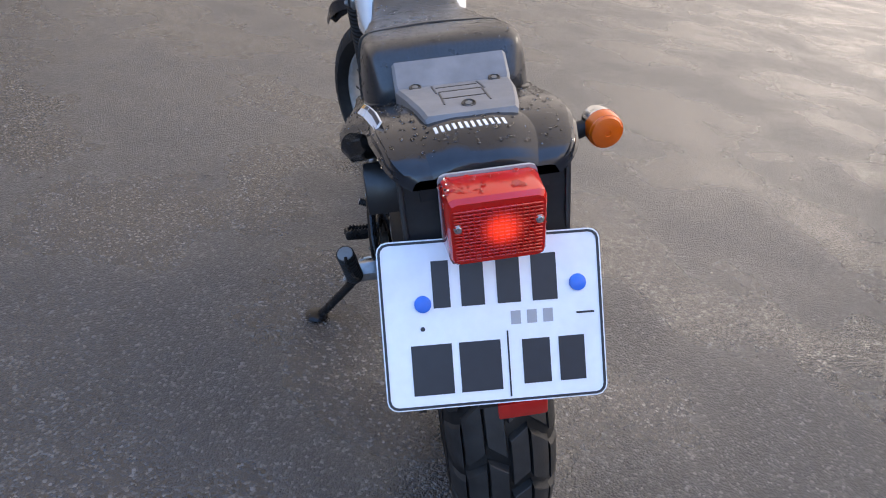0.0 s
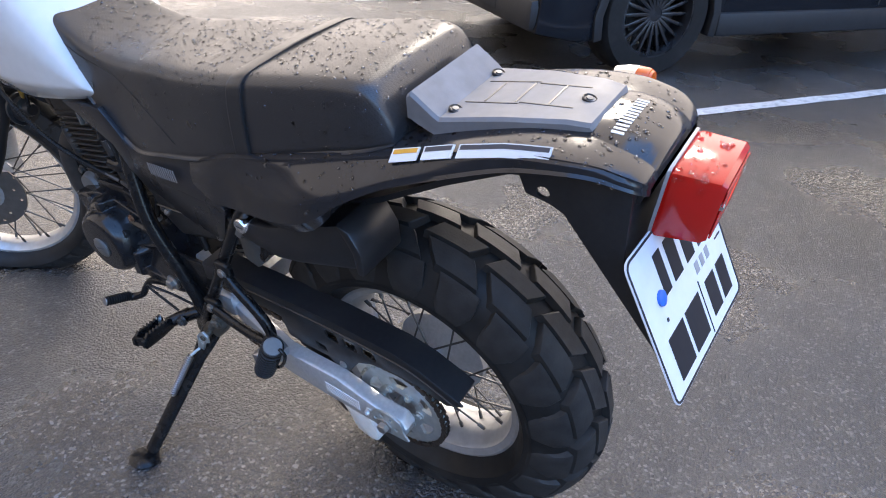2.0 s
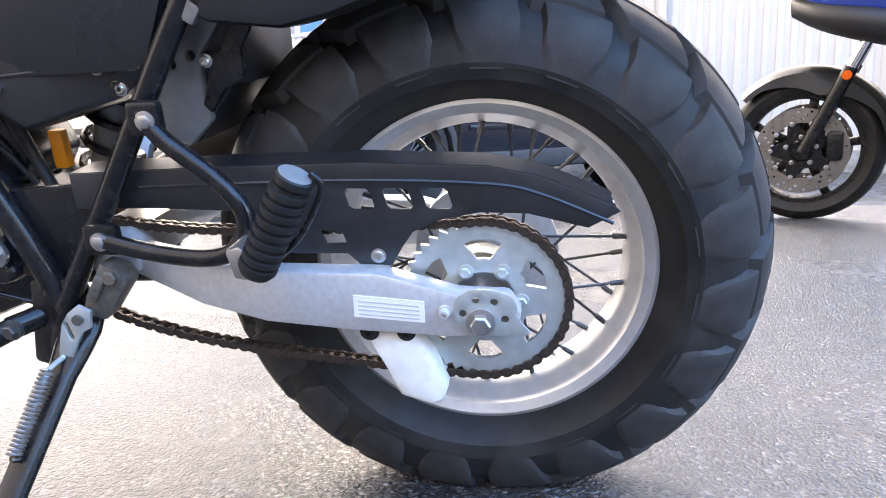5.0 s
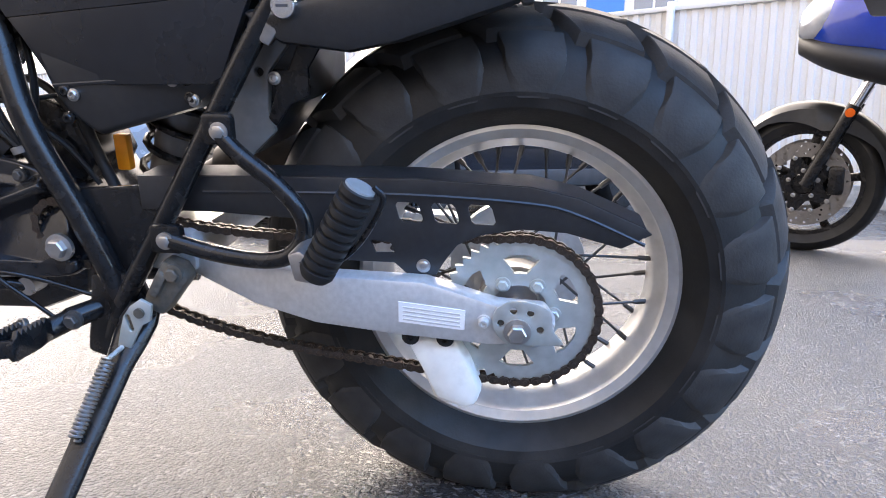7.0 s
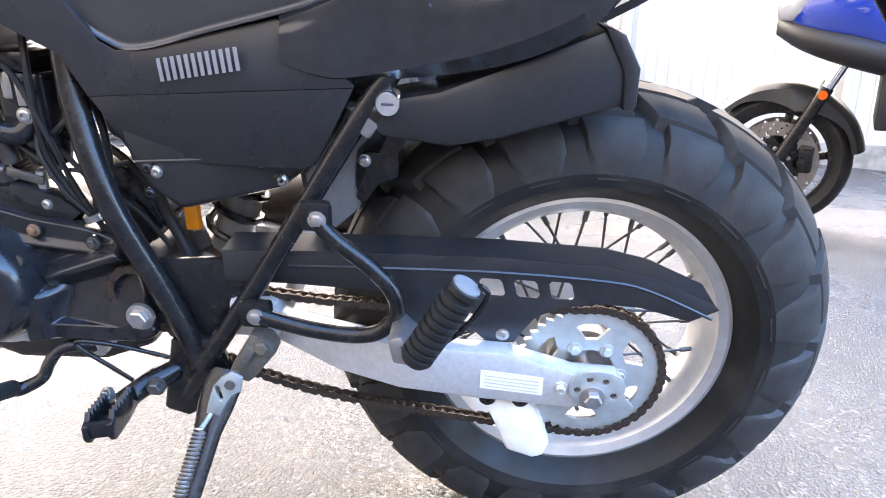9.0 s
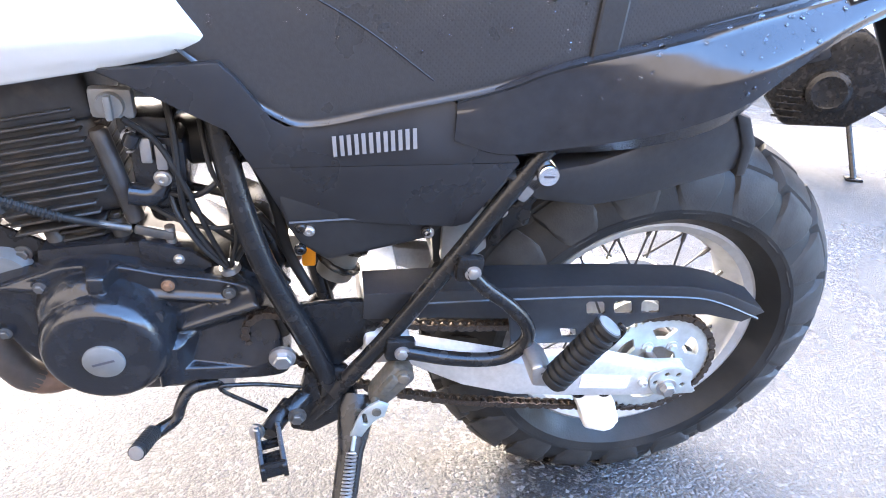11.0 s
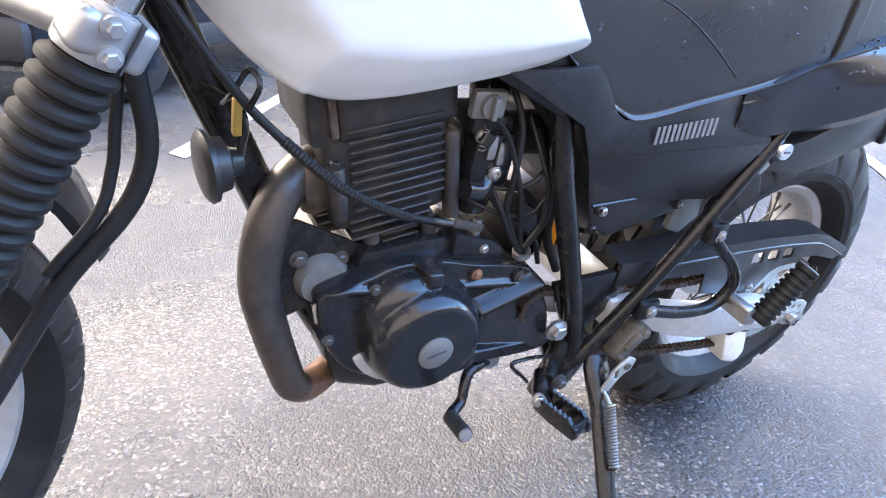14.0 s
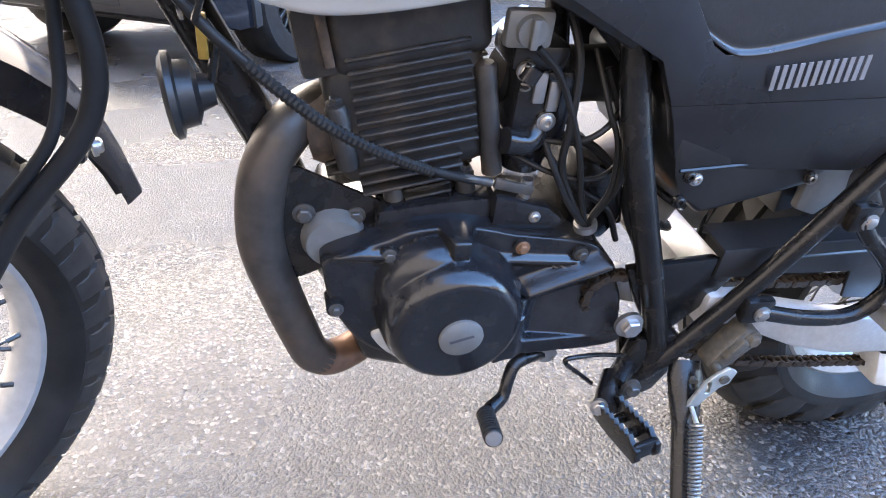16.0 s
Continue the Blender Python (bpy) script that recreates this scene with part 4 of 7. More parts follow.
for a, b, mat_, top in ((0.0, 0.19, LABEL, LABEL_ORANGE), (0.22, 0.42, LABEL, LABEL_DARK), (0.45, 1.0, LABEL, LABEL_DARK)):
    def strip(u0, u1, v0, v1, lift, bm):
        g = Vector((-0.75, 0, 0.66)) * lift
        rings(bm, [[on_tail(u, v0) - g, on_tail(u, v0) + g, on_tail(u, v1) + g, on_tail(u, v1) - g] for u in np.linspace(u0, u1, 7)])
        return bm

    bm = strip(a, b, 0, 1, 0.0012, bmesh.new())
    stick = part("warning_sticker", bm, mat_, tail, "white printed warning sticker")
    bm = strip(a + 0.012, b - 0.012, 0.60, 0.92, 0.0018, bmesh.new())
    part("text_bar", bm, top, stick)

# rack pad
def pad_ring(y, w, z, t):
    return [(-w, y, z - 0.008), (-w, y, z + t - 0.004), (-w + 0.004, y, z + t), (w - 0.004, y, z + t), (w, y, z + t - 0.004), (w, y, z - 0.008)]


pad = bmesh.new()
rings(pad, [pad_ring(*r) for r in ((-0.048, 0.078, 0.900, 0.022), (-0.054, 0.079, 0.900, 0.027), (-0.062, 0.079, 0.896, 0.026), (-0.086, 0.079, 0.888, 0.018), (-0.092, 0.078, 0.888, 0.014), (-0.17, 0.069, 0.906, 0.013), (-0.24, 0.058, 0.917, 0.012), (-0.266, 0.053, 0.919, 0.010), (-0.270, 0.050, 0.917, 0.006))])
rack = part("rack_pad", pad, GREYRACK, bike, "grey moulded plastic rack pad", angle=30)
for x in (-0.0285, 0.0285):
    for y0, y1, z0, z1 in ((-0.10, -0.17, 0.9037, 0.9190), (-0.17, -0.235, 0.9190, 0.9282)):
        m = Matrix.Translation((x * (1.0 + 0.9 * (y0 + y1 + 0.34)), (y0 + y1) / 2, (z0 + z1) / 2)) @ pose(0, 0, 0, math.degrees(math.atan2(z1 - z0, y1 - y0)) - 180)
        part("groove", block((0, 0, 0), (0.0020, math.hypot(y1 - y0, z1 - z0), 0.0014), 0, m=m), PLASTIC, rack)
for y, z in ((-0.125, 0.9092), (-0.165, 0.9179), (-0.205, 0.9240)):
    part("groove", block((0, 0, 0), (0.054, 0.0020, 0.0014), 0, m=Matrix.Translation((0, y, z))), PLASTIC, rack)
for p in ((-0.052, -0.100, 0.9055), (0.055, -0.098, 0.9055), (0.0, -0.243, 0.930)):
    m = frame_to(p, (0, -0.2, 1))
    screw = part("screw", lathe([(0, -0.004), (0.0085, -0.004), (0.0085, 0.0004), (0.0072, 0.0009), (0.0062, -0.0005), (0, -0.0005)], m, 20), PLASTIC, rack)
    part("screw_head", lathe([(0, -0.001), (0.0042, -0.001), (0.0040, 0.0008), (0, 0.001)], m, 12), CAPMETAL, screw)

# rear mudguard, lamp and plate
def guard_ring(y, z, w, t):
    return [(-w, y, z), (-w, y - t * 0.3, z + t), (w, y - t * 0.3, z + t), (w, y, z)]


under = bmesh.new()
rings(under, [guard_ring(*r) for r in ((0.20, 0.672, 0.075, 0.01), (0.10, 0.70, 0.08, 0.012), (0.0, 0.755, 0.085, 0.012), (-0.10, 0.815, 0.085, 0.012), (-0.19, 0.862, 0.085, 0.014), (-0.25, 0.872, 0.082, 0.02), (-0.30, 0.868, 0.078, 0.025), (-0.335, 0.862, 0.07, 0.03))])
mud = part("rear_mudguard", under, PLASTIC, bike, "black plastic rear mudguard")
side_tri = [(-0.20, 0.886), (-0.215, 0.850), (-0.245, 0.845), (-0.262, 0.838), (-0.385, 0.690), (-0.40, 0.665), (-0.402, 0.672), (-0.376, 0.73), (-0.336, 0.80), (-0.334, 0.892), (-0.30, 0.898), (-0.25, 0.896)]
hole = [[(-0.236 + 0.008 * math.cos(a), 0.858 + 0.007 * math.sin(a)) for a in np.linspace(0, 2 * math.pi, 10, endpoint=False)]]
for s in (-1, 1):
    part("mudguard_side", slab(side_tri, s * 0.094, s * 0.088, 0.0015, hole), PLASTIC, mud)
back = bmesh.new()
rings(back, [[(-w, y, z), (-w, y + 0.004, z + 0.002), (w, y + 0.004, z + 0.002), (w, y, z)] for w, y, z in ((0.086, -0.332, 0.893), (0.090, -0.330, 0.82), (0.090, -0.352, 0.765), (0.086, -0.376, 0.70), (0.07, -0.398, 0.655))])
part("mudguard_back", back, PLASTIC, mud)

lens_rows = [(-0.346, 0.050, 0.812, 0.897), (-0.352, 0.0515, 0.811, 0.899), (-0.398, 0.0495, 0.818, 0.899), (-0.404, 0.047, 0.822, 0.895)]


def lamp_ring(y, w, zb, zt, c=0.008):
    lean = lambda z: y - 0.10 * (z - zb)  # noqa: E731
    pts = [(-w, zb + c), (-w, zt - c), (-w + c * 0.3, zt - c * 0.3), (-w + c, zt), (w - c, zt), (w - c * 0.3, zt - c * 0.3), (w, zt - c), (w, zb + c), (w - c * 0.3, zb + c * 0.3), (w - c, zb), (-w + c, zb), (-w + c * 0.3, zb + c * 0.3)]
    return [(x, lean(z), z) for x, z in pts]


lamp_bm = rings(bmesh.new(), [lamp_ring(*r) for r in lens_rows])
lamp = part("tail_lamp", lamp_bm, REDLENS, bike, "lit red plastic tail lamp", angle=30)
part("gasket", rings(bmesh.new(), [lamp_ring(-0.343, 0.0522, 0.8095, 0.9005), lamp_ring(-0.3465, 0.0522, 0.8095, 0.9005)]), LABEL_GREY, lamp)
ribs = bmesh.new()
for i in range(15):
    z = 0.828 + 0.0042 * i
    block((0.0, -0.4055 - 0.10 * (z - 0.822), z), (0.088, 0.0022, 0.0026), 0.0007, bm=ribs, segments=1)
for i in range(13):
    block((-0.036 + 0.006 * i, -0.4085, 0.858), (0.0022, 0.0030, 0.062), 0.0006, m=Matrix.Translation((0, -0.405, 0.858)) @ pose(0, 0, 0, 5.7) @ Matrix.Translation((0, 0.405, -0.858)), bm=ribs, segments=1)
part("lens_ribs", ribs, REDLENS, lamp)
for x, z in ((-0.040, 0.8675), (0.041, 0.8675)):
    part("screw", round_bolt((x, -0.4095, z), (0, -1, 0.1), 0.0035, 0.003), STEEL, lamp)

PLATE_M = Matrix.Translation((-0.008, -0.393, 0.735)) @ pose(0, 0, 0, 90 - 29, 0, 0) @ pose(0, 0, 0, 0, 0, -3.5)
PW, PH = 0.1235, 0.094


def plate_loop(w, h, c, z):
    pts = []
    for sx_, sy_, a0 in ((1, 1, 0), (-1, 1, 90), (-1, -1, 180), (1, -1, 270)):
        for a in (0, 30, 60, 90):
            pts.append((sx_ * (w - c) + c * math.cos(radians(a0 + a)), sy_ * (h - c) + c * math.sin(radians(a0 + a)), z))
    return pts


plate_bm = rings(bmesh.new(), [plate_loop(PW, PH, 0.012, -0.0012), plate_loop(PW, PH, 0.012, 0.0006)])
plate = part("number_plate", plate_bm, PLATE, bike, "white number plate with black bars", m=PLATE_M)
border = bmesh.new()
rings(border, [plate_loop(PW - 0.0015, PH - 0.0015, 0.011, 0.0005), plate_loop(PW - 0.0015, PH - 0.0015, 0.011, 0.0014), plate_loop(PW - 0.0042, PH - 0.0042, 0.009, 0.0014), plate_loop(PW - 0.0042, PH - 0.0042, 0.009, 0.0005)], closed=True)
part("border", border, PLATE_INK, plate)
for x0, x1, y0, y1 in ((-0.065, -0.046, 0.018, 0.070), (-0.034, -0.008, 0.018, 0.070), (0.006, 0.032, 0.018, 0.070), (0.045, 0.073, 0.018, 0.070), (0.016, 0.070, -0.008, 0.010),
                       (-0.093, -0.048, -0.078, -0.022), (-0.040, 0.006, -0.078, -0.022), (0.030, 0.061, -0.074, -0.024), (0.071, 0.100, -0.074, -0.024)):
    m_ = PLATE_INK
    w_ = 0.0052 if y0 != -0.008 else 0.002
    ring = bmesh.new()
    if y0 == -0.008:
        for k in range(3):
            block((x0 + 0.009 + 0.018 * k, 0.001, 0.0008), (0.011, 0.015, 0.0006), 0, bm=ring)
    else:
        block(((x0 + x1) / 2, (y0 + y1) / 2, 0.0009), (x1 - x0, y1 - y0, 0.0008), 0.0, bm=ring)
    part("bar", ring, m_ if y0 != -0.008 else LABEL_GREY, plate)
part("divider", block((0.0145, -0.050, 0.0009), (0.0018, 0.074, 0.0008), 0), PLATE_INK, plate)
part("divider", block((0.103, 0.001, 0.0009), (0.020, 0.0022, 0.0008), 0), PLATE_INK, plate)
for x, y in ((-0.0765, 0.0235), (0.096, 0.035)):
    part("cap", lathe([(0, 0), (0.0095, 0), (0.0092, 0.003), (0.006, 0.0042), (0, 0.0045)], Matrix.Translation((x, y, 0.0005)), 20), BLUECAP, plate, "blue plastic bolt cap")
part("hole", lathe([(0, 0), (0.0026, 0), (0.0026, 0.0008), (0, 0.0008)], Matrix.Translation((-0.0785, -0.004, 0.0005)), 12), PLATE_INK, plate)
part("rear_reflector", block((0.015, -0.4285, 0.630), (0.058, 0.008, 0.024), 0.003, m=None), REFLECTOR, bike, "red reflector below the plate")
part("reflector_stay", block((0.0, -0.42, 0.655), (0.07, 0.006, 0.05), 0.002), PLASTIC, bike)

# right indicator
ind = part("indicator", tube([(0.085, -0.235, 0.872), (0.11, -0.24, 0.874), (0.137, -0.240, 0.880)], [0.016, 0.012, 0.010], 14), RUBBER_SOFT, bike, "orange indicator on a black stalk")
part("housing", lathe([(0, -0.028), (0.016, -0.026), (0.0205, -0.010), (0.022, 0.004), (0, 0.004)], frame_to((0.156, -0.241, 0.881), (0, -1, 0)), 24), CHROME, ind)
part("lens", lathe([(0.0215, 0), (0.0215, 0.012), (0.0205, 0.016), (0.0195, 0.0165), (0.018, 0.020), (0.010, 0.0225), (0.004, 0.023), (0.0035, 0.0215), (0, 0.0215)], frame_to((0.156, -0.245, 0.881), (0, -1, 0)), 28), ORANGE, ind, "orange plastic lens")
part("stalk_base", block((0.092, -0.225, 0.885), (0.02, 0.06, 0.05), 0.008), PLASTIC, ind)

# tank
def tank_ring(y, w, zb, zt):
    h = zt - zb
    half = [(-w * 0.60, zb + 0.004), (-w * 0.92, zb), (-w * 0.975, zb + 0.05 * h), (-w * 0.995, zb + 0.16 * h), (-w, zb + 0.36 * h), (-w * 0.98, zb + 0.62 * h), (-w * 0.82, zb + 0.88 * h), (-w * 0.45, zt), (0, zt + 0.004)]
    return [(x, y, z) for x, z in half] + [(-x, y, z) for x, z in half[-2::-1]]


tank_rows = [(1.030, 0.070, 0.845, 0.96), (1.015, 0.100, 0.812, 0.985), (0.985, 0.122, 0.772, 1.0), (0.945, 0.133, 0.738, 1.005), (0.90, 0.138, 0.717, 1.005), (0.86, 0.139, 0.713, 1.0), (0.80, 0.138, 0.722, 0.985), (0.74, 0.135, 0.735, 0.955), (0.69, 0.130, 0.746, 0.905), (0.645, 0.122, 0.757, 0.852), (0.608, 0.112, 0.770, 0.800), (0.598, 0.106, 0.773, 0.788)]
tank_bm = loft([tank_ring(*r) for r in tank_rows], 6, 6)
for v in tank_bm.verts:
    # a creased facet runs down the front and along the lower edge
    below = float(np.interp(v.co.y, (0.60, 0.713, 0.816, 0.89), (0.792, 0.780, 0.771, 0.774))) - v.co.z
    ahead = v.co.y - float(np.interp(v.co.z, (0.70, 0.776, 0.806, 0.834, 0.858, 0.898, 1.0), (0.85, 0.892, 0.921, 0.943, 0.952, 0.964, 0.985)))
    cut = max(0.0, below if v.co.y < 0.91 else 0.0, ahead * 0.8)
    if abs(v.co.x) > 0.03:
        v.co.x -= math.copysign(min(0.55 * cut, abs(v.co.x) * 0.4), v.co.x)
tank = part("fuel_tank", tank_bm, TANK, bike, "white glossy fuel tank with an oval badge", angle=60)


def oval(cy, cz, ry, rz, x0, x1, tilt=0.0, n=40):
    pts = [(ry * math.cos(a), rz * math.sin(a)) for a in np.linspace(0, 2 * math.pi, n, endpoint=False)]
    c, s = math.cos(tilt), math.sin(tilt)
    return slab([(cy + a * c - b * s, cz + a * s + b * c) for a, b in pts], x0, x1)


badge = part("tank_badge", oval(0.874, 0.868, 0.0545, 0.0245, -0.1405, -0.1375, 0.02), LABEL_DARK, tank, "black and silver oval badge")
part("badge_ring", oval(0.874, 0.868, 0.0475, 0.0190, -0.1412, -0.1400, 0.02), LABEL, badge)
part("badge_inner", oval(0.874, 0.868, 0.0460, 0.0175, -0.1418, -0.1408, 0.02), LABEL_DARK, badge)
for z0 in (0.8795, 0.8545):
    part("badge_bar", slab([(0.892, z0), (0.856, z0), (0.856, z0 + 0.0035), (0.892, z0 + 0.0035)], -0.1422, -0.1414), LABEL_GREY, badge)
for pts in ([(0.912, 0.879), (0.868, 0.8785), (0.866, 0.872), (0.886, 0.872), (0.882, 0.855), (0.893, 0.8545), (0.897, 0.872), (0.911, 0.8725)],
            [(0.862, 0.8785), (0.829, 0.878), (0.834, 0.855), (0.842, 0.855), (0.849, 0.866), (0.856, 0.855), (0.868, 0.8545)]):
    part("badge_shape", slab([(0.874 + (y - 0.870) * 1.0, 0.868 + (z - 0.867) * 0.85) for y, z in pts], -0.1426, -0.1414), SILVERMARK, badge)

# ---- engine ----
case_line = [(0.870, 0.450), (0.867, 0.478), (0.811, 0.496), (0.790, 0.505), (0.766, 0.509), (0.735, 0.510), (0.703, 0.504), (0.671, 0.496), (0.600, 0.484), (0.566, 0.466), (0.545, 0.43), (0.532, 0.39), (0.530, 0.358), (0.56, 0.349), (0.62, 0.348), (0.67, 0.347), (0.70, 0.338), (0.76, 0.332), (0.82, 0.350), (0.856, 0.398)]
engine = part("engine", slab([(y * 0.98 + 0.014, z * 0.96 + 0.017) for y, z in case_line], -0.070, 0.10, 0.008), ENGINE, bike, "black air-cooled single-cylinder engine, worn paint")


def step_(t):
    t = min(1.0, max(0.0, t))
    return t * t * (3 - 2 * t)


def cover_depth(y, z):
    """How far the left engine cover stands out: round generator bulge, its raised shoulder, and the creased sprocket cover."""
    d1 = math.hypot(y - 0.740, z - 0.414)
    gen = 0.147 + 0.002 * (1 - d1 / 0.057) if d1 < 0.057 else 0.147 - 0.053 * (1 - math.sqrt(max(0.0, 1 - ((d1 - 0.057) / 0.021) ** 2)))
    d2 = math.hypot(y - 0.757, (z - 0.442) * 1.05)
    bulge = 0.094 + 0.038 * math.sqrt(max(0.0, 1 - (d2 / 0.062) ** 3))
    off = -0.347 * (y - 0.663) - 0.938 * (z - 0.426)
    if off < 0.0:
        fold = 0.094 + 0.022 * step_((off + 0.014) / 0.014)
    else:
        fold = 0.116 - 0.020 * step_(off / 0.026) + 0.42 * max(0.0, min(off, 0.085) - 0.024)
    fold = 0.094 + (fold - 0.094) * step_((0.676 - y) / 0.022) * step_((y - 0.53) / 0.012)
    low = 0.094 + 0.028 * step_((0.378 - z) / 0.010) * step_((0.70 - y) / 0.03)
    neck = 0.094 + 0.034 * step_((0.70 - y) / 0.015) * step_((y - 0.632) / 0.034) * step_((0.425 - z) / 0.02)
    arm = 0.094 + 0.028 * step_(1.6 - abs(y - 0.740) / 0.012) * step_((z - 0.44) / 0.01)
    ridge = 0.094 + 0.007 * step_(1 - abs(z - (0.478 - 0.10 * (0.8 - y))) / 0.010)
    return max(0.094, gen, bulge, fold, low, neck, arm, ridge)


cover_bm, hub_yz = bmesh.new(), np.array((0.70, 0.425))
edge_yz = curve_points(case_line, 14, closed=True)
cover_rings = []
for s_ in np.r_[np.linspace(0.02, 0.95, 100), 0.965, 0.98, 0.99, 1.0]:
    ring_ = []
    for q in edge_yz:
        y, z = hub_yz + (q - hub_yz) * s_
        lip = 0.0 if s_ <= 0.965 else {0.98: 0.001, 0.99: 0.003}.get(round(float(s_), 3), 0.008)
        ring_.append((-cover_depth(y, z) + lip, y, z))
    cover_rings.append(ring_)
cover_rings.append([(-0.066, y, z) for _, y, z in cover_rings[-1]])
cover = part("crankcase_cover", rings(cover_bm, cover_rings), ENGINE, engine, "bulging black crankcase cover with scuffed edges", angle=50)
cap = part("cover_cap", lathe([(0, -0.004), (0.0232, -0.004), (0.0232, 0.002), (0.0215, 0.0032), (0, 0.0032)], axis_x(-0.1495, 0.738, 0.412), 32), CAPMETAL, cover, "grey slotted inspection cap")
part("cap_slot", block((0, 0, 0), (0.0008, 0.026, 0.003), 0, m=Matrix.Translation((-0.1529, 0.738, 0.412)) @ pose(0, 0, 0, -16)), LABEL_DARK, cap)
plug = part("timing_plug", lathe([(0, -0.03), (0.0155, -0.03), (0.0145, 0.0), (0.012, 0.003), (0, 0.003)], frame_to((-0.134, 0.746, 0.474), (-0.9, 0, 0.42)), 24), ENGINE, cover)
part("plug_slot", block((0, 0, 0.0032), (0.003, 0.016, 0.0012), 0, m=frame_to((-0.134, 0.746, 0.474), (-0.9, 0, 0.42))), LABEL_DARK, plug)
part("cover_boss", lathe([(0, -0.03), (0.012, -0.03), (0.0095, 0.0), (0.007, 0.003), (0, 0.003)], frame_to((-0.122, 0.680, 0.452), (-0.9, -0.2, 0.42)), 20), ENGINE, cover)
for y, z, mat_ in ((0.807, 0.482, DULLBOLT), (0.736, 0.497, DULLBOLT), (0.668, 0.483, RUST), (0.599, 0.470, DULLBOLT), (0.858, 0.416, DULLBOLT), (0.775, 0.345, DULLBOLT), (0.572, 0.362, DULLBOLT)):
    boss_ = part("bolt_boss", lathe([(0, -0.02), (0.0105, -0.02), (0.010, 0.004), (0, 0.004)], axis_x(-0.0945, y, z), 18), ENGINE, cover)
    part("bolt", hex_bolt((-0.0985, y, z), LEFT, 0.0054, 0.006), mat_, boss_)
part("starter_motor", lathe([(0, 0), (0.031, 0), (0.033, 0.006), (0.033, 0.05), (0.028, 0.062), (0, 0.064)], axis_x(-0.006, 0.857, 0.476), 28), CAPMETAL, engine, "round grey starter motor")
part("sump", slab([(0.852, 0.395), (0.835, 0.36), (0.80, 0.332), (0.76, 0.316), (0.72, 0.314), (0.66, 0.325), (0.64, 0.36), (0.80, 0.38)], -0.088, 0.06, 0.010), ALU, engine, "bare aluminium sump edge")
part("case_shelf", slab([(0.815, 0.515), (0.75, 0.523), (0.69, 0.528), (0.635, 0.500), (0.60, 0.480), (0.60, 0.45), (0.82, 0.47)], -0.070, 0.08, 0.008), ENGINE, engine)
part("breather_cover", slab([(0.70, 0.535), (0.64, 0.520), (0.615, 0.500), (0.63, 0.488), (0.70, 0.495)], -0.082, -0.04, 0.006), ENGINE, engine)
part("bolt", round_bolt((-0.083, 0.655, 0.51), LEFT, 0.005, 0.004), STEEL, engine)
lever_ = part("clutch_arm", block((0, 0, 0), (0.006, 0.045, 0.012), 0.003, m=Matrix.Translation((-0.073, 0.680, 0.541)) @ pose(0, 0, 0, 14)), DULLBOLT, engine, "zinc clutch arm")
part("arm_pin", lathe([(0, -0.02), (0.006, -0.02), (0.006, 0.012), (0, 0.012)], frame_to((-0.068, 0.664, 0.535), (0, 0, 1)), 12), STEEL, lever_)
arc_ = [(0.741 + 0.087 * math.cos(a), 0.409 + 0.087 * math.sin(a)) for a in np.linspace(radians(-22), radians(-112), 20)] + [(0.741 + 0.05 * math.cos(a), 0.409 + 0.05 * math.sin(a)) for a in np.linspace(radians(-112), radians(-22), 14)]
part("sump_edge", slab(arc_, -0.100, -0.075, 0.004), ALU, engine, "bare aluminium edge under the cover")
part("lower_case", slab([(0.845, 0.36), (0.82, 0.29), (0.76, 0.268), (0.64, 0.272), (0.57, 0.30), (0.56, 0.36)], -0.055, 0.08, 0.010), ENGINE, engine)
# cylinder and head, tipped ahead
cyl_m = Matrix.Translation((0.0, 0.7555, 0.490)) @ pose(0, 0, 0, -12)
barrel_bm = lathe([(0, -0.02), (0.052, -0.02), (0.052, 0.07), (0, 0.07)], cyl_m, 32)
block((0, 0.006, 0.125), (0.122, 0.150, 0.13), 0.02, m=cyl_m, bm=barrel_bm, segments=3)
barrel = part("cylinder", barrel_bm, FIN, engine, "finned black cylinder with light corrosion")


def fin_mesh(sx, sy, r):
    fb = block((0, 0, 0), (sx, sy, 0.0034), 0.0)
    upright = [e for e in fb.edges if abs(e.verts[0].co.z - e.verts[1].co.z) > 0.003]
    bmesh.ops.bevel(fb, geom=upright, offset=r, segments=4, affect="EDGES")
    soften(fb, 0.0012, 1)
    return fb


for sx_, sy_, r_, y_, heights in ((0.118, 0.108, 0.030, 0.0, (0.006, 0.016, 0.026, 0.036, 0.046)),
                                  (0.142, 0.160, 0.030, 0.014, (0.059, 0.071, 0.083)),
                                  (0.144, 0.146, 0.018, 0.002, (0.097, 0.109, 0.121, 0.133, 0.145, 0.157, 0.169, 0.181, 0.193))):
    proto_ = None
    for h in heights:
        at_ = cyl_m @ Matrix.Translation((0, y_, h))
        if proto_ is None:
            proto_ = part("fin", fin_mesh(sx_, sy_, r_), FIN, barrel, m=at_)
        else:
            again("fin", proto_, at_, barrel)
